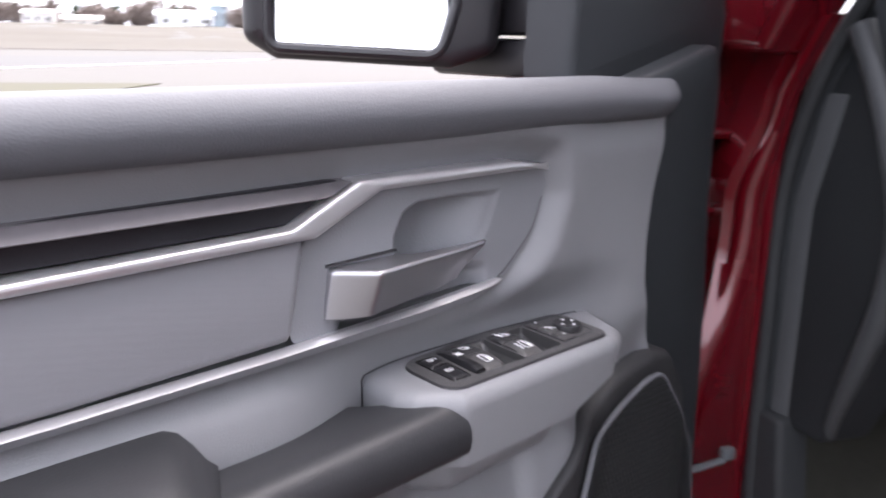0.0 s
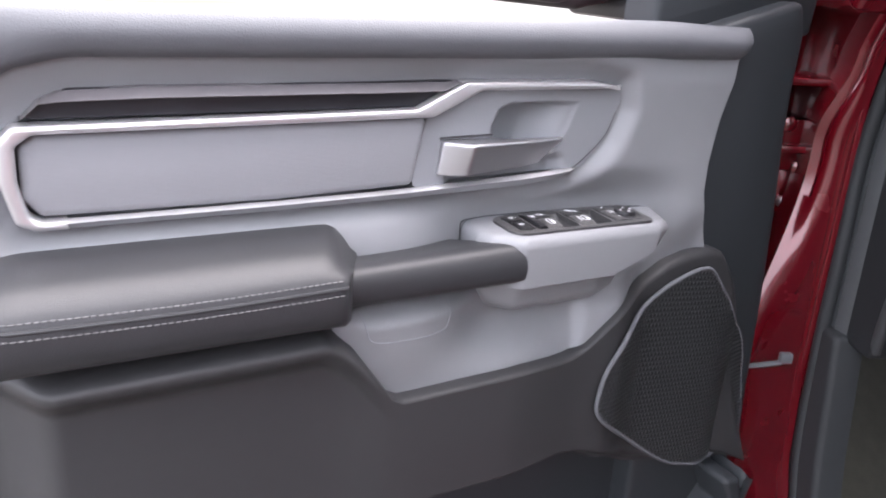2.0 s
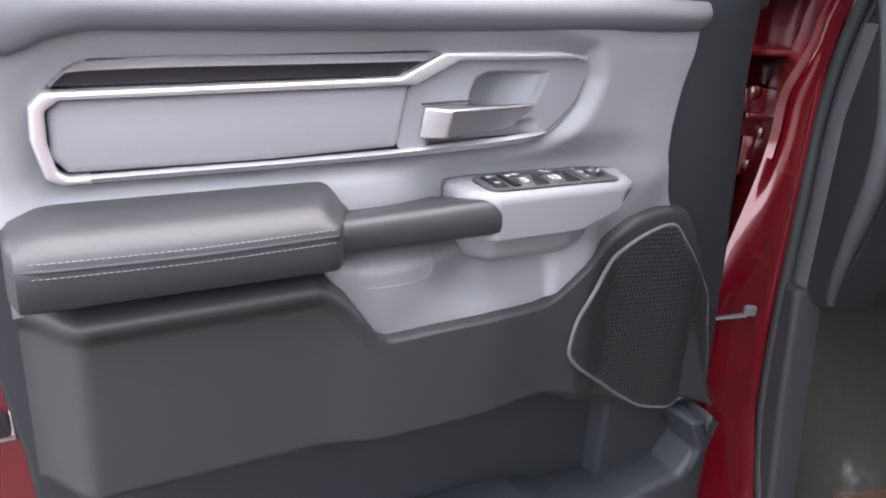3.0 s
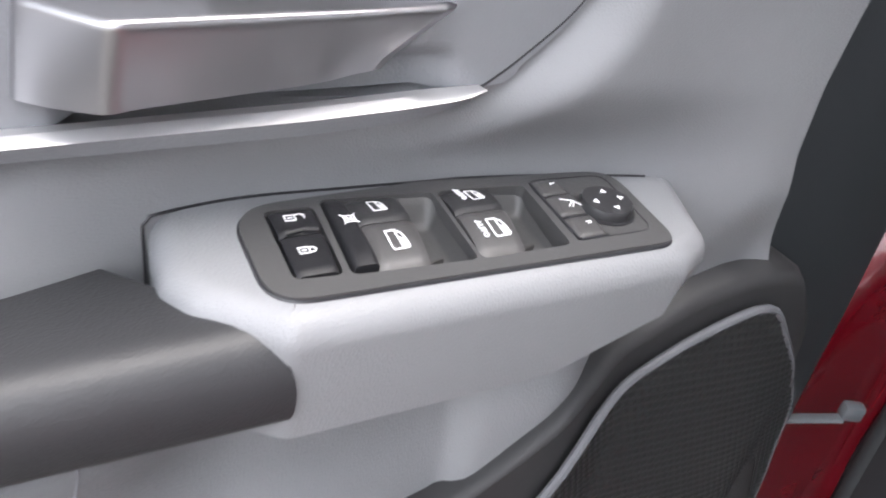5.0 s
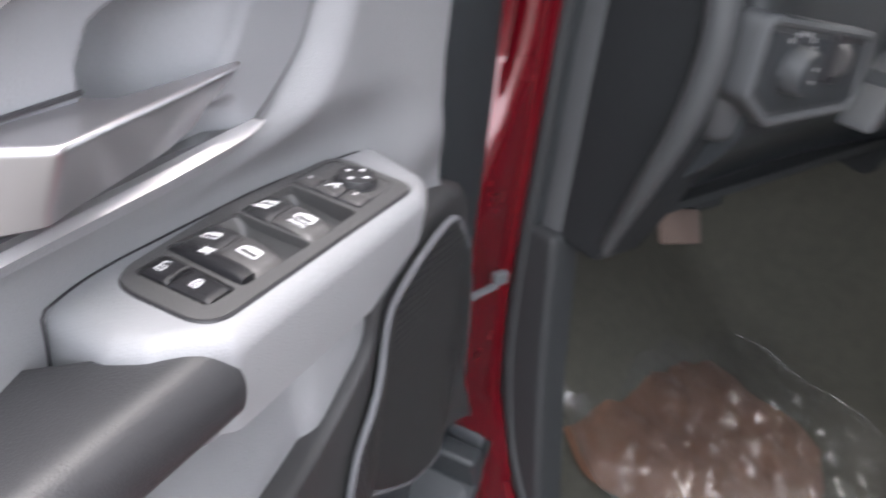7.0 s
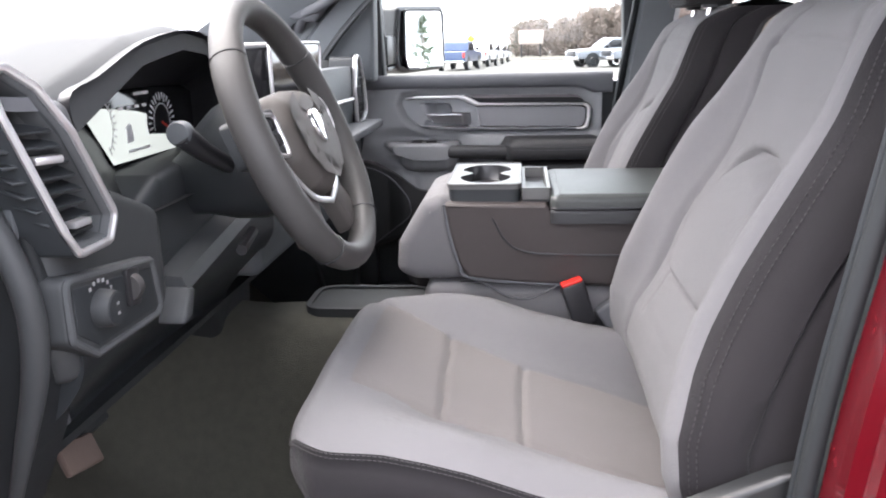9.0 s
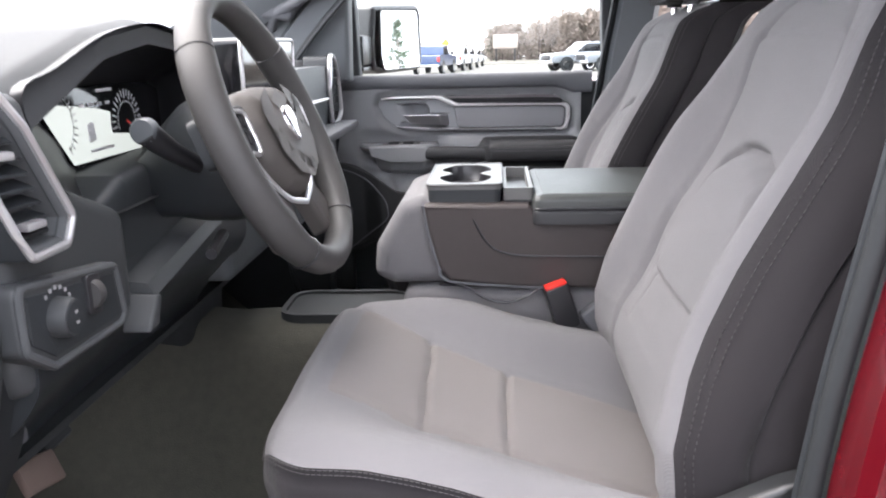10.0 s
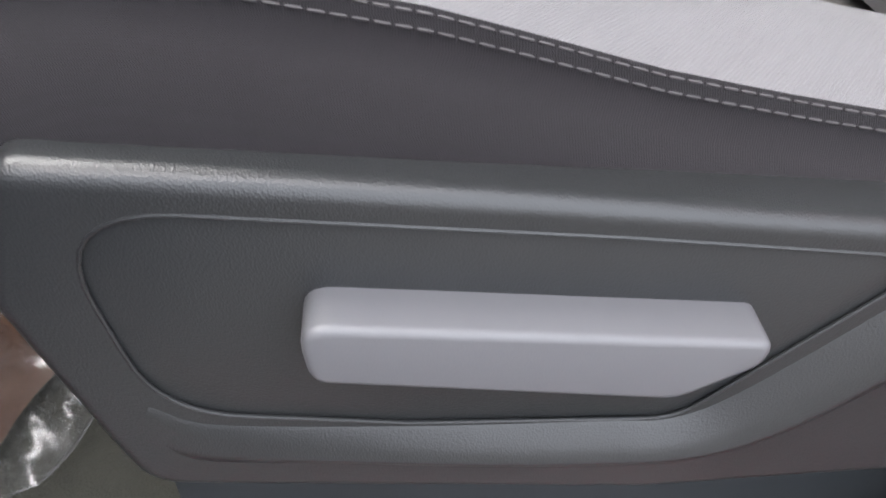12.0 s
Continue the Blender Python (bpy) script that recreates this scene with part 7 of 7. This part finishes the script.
parked(8.8, 53.6, 20, SILVER, "silver pickup parked behind the first")
parked(13.0, 57.0, 20, WHITE_P, "white pickup parked at the lot edge")

sign = thing("billboard", pose(2.6, 160, fall(2.6, 160), 0, 0, 5), "pale roadside billboard on two posts", "billboard")
part("board", box(-2.4, 2.4, -0.1, 0.1, 2.6, 5.2, 0.03), mat("faded_board", (0.42, 0.36, 0.32), 0.8, var=0.2, scale=1), sign)
for x in (-1.8, 1.8):
    part("post", box(x - 0.1, x + 0.1, -0.1, 0.1, 0, 2.6, 0.01), DARK, sign)
for z in (3.2, 3.9, 4.6):
    part("printed_bar", box(-1.9, 1.9, -0.13, -0.10, z - 0.15, z + 0.15, 0), LINE, sign)
diamond = thing("road_sign", pose(-7.2, 130, fall(-7.2, 130), 0, 0, 0), "yellow diamond warning sign on a post", "road sign")
part("plate", slab([(0, 2.6), (0.7, 3.3), (0, 4.0), (-0.7, 3.3)], 0.0, 0.03, 0.005), mat("yellow_sign_paint", (0.75, 0.50, 0.03), 0.5, var=0.08), diamond)
part("post", box(-0.05, 0.05, -0.0, 0.08, 0, 3.2, 0.005), STEEL, diamond)


# bare woods and single trees: trunks with limbs and thin clumps of twigs
BARK = mat("grey_brown_bark", (0.11, 0.09, 0.08), 0.95, var=0.4, scale=2)
TWIG = mat("brown_grey_twigs", (0.205, 0.170, 0.150), 0.95, var=0.4, scale=0.5)
PINE = mat("dark_green_needles", (0.045, 0.065, 0.04), 0.95, var=0.4, scale=0.5)


def twig_quads(rng, verts, faces, c, r, n, h):
    for _ in range(n):
        a, e = rng.uniform(0, 2 * math.pi), rng.uniform(-0.9, 1.2)
        d = r * rng.random() ** 0.4
        p = Vector((c[0] + d * math.cos(a) * math.cos(e), c[1] + d * math.sin(a) * math.cos(e), c[2] + d * 1.15 * math.sin(e)))
        l, w = rng.uniform(0.5, 1.1) * h, rng.uniform(0.05, 0.14) * h
        t = Vector((rng.uniform(-1, 1), rng.uniform(-1, 1), rng.uniform(0.1, 1.2))).normalized()
        s = t.cross(Vector((rng.uniform(-1, 1), rng.uniform(-1, 1), 0.2))).normalized() * w
        k = len(verts)
        verts += [p - s, p + s, p + t * l + s * 0.2, p + t * l - s * 0.2]
        faces.append((k, k + 1, k + 2, k + 3))


def woods(name, centre, half, depth, count, seed, top, green=0.15, mul=1.0):
    rng = random.Random(seed)
    tv, tf, gv, gf, bv, bf = [], [], [], [], [], []
    for i in range(count):
        x = centre[0] + rng.uniform(-half, half)
        y = centre[1] + rng.uniform(0, depth)
        z0 = fall(x, y)
        hump = 0.55 + 0.45 * math.sin(math.pi * min(1, max(0, (x - centre[0] + half) / (2 * half))))
        h = top * rng.uniform(0.65, 1.05) * hump
        pine = rng.random() < green
        k = len(bv)
        r = 0.16
        for z, rr in ((0, r), (h * 0.55, r * 0.6), (h * 0.95, r * 0.1)):
            ox = rng.uniform(-0.3, 0.3) * (z > 0)
            bv.extend([Vector((x + ox + rr * math.cos(a), y + rr * math.sin(a), z0 + z)) for a in (0, 2.1, 4.2)])
        for lv in (0, 3):
            for q in range(3):
                bf.append((k + lv + q, k + lv + (q + 1) % 3, k + lv + 3 + (q + 1) % 3, k + lv + 3 + q))
        if pine:
            for lv in range(7):
                t = lv / 7
                twig_quads(rng, gv, gf, (x, y, z0 + h * (0.15 + 0.8 * t)), h * 0.20 * (1 - t) + 0.2, int(26 * mul), 1.0)
        else:
            for _ in range(8):
                twig_quads(rng, tv, tf, (x + rng.uniform(-1.5, 1.5), y + rng.uniform(-1, 1), z0 + h * rng.uniform(0.10, 0.92)), h * 0.15, int(24 * mul), 1.3)
    for nm, v, f, ma, lab in (("woods", tv, tf, TWIG, "bare brown woods beyond the field"), ("trunks", bv, bf, BARK, "thin grey trunks of the woods"), ("conifers", gv, gf, PINE, "scattered dark conifers in the woods")):
        if not f:
            continue
        me = bpy.data.meshes.new(nm)
        me.from_pydata([tuple(q) for q in v], [], f)
        me.materials.append(ma)
        tagged(new(nm, me), lab, "trees", "", "stuff")


woods("woods", (44, 205), 46, 30, 330, 5, 14.5, 0.10, 1.8)
woods("woods", (-60, 330), 70, 40, 150, 8, 9.0, 0.25)
woods("woods", (-175, 0), 10, 60, 60, 12, 6.0, 0.3)
woods("woods", (-126, -40), 6, 60, 110, 14, 3.4, 0.2)
woods("woods", (-120, 45), 25, 40, 60, 15, 8.0, 0.2)
woods("woods", (110, 90), 25, 30, 70, 21, 11.0, 0.1)
woods("woods", (60, -40), 30, 40, 60, 31, 11.0, 0.1)
woods("woods", (68.1, 34.0), 0.2, 0.2, 1, 77, 10.0, 1.0)
parked(64.0, 31.0, 24.5, WHITE_P, "white pickup parked far behind the truck")
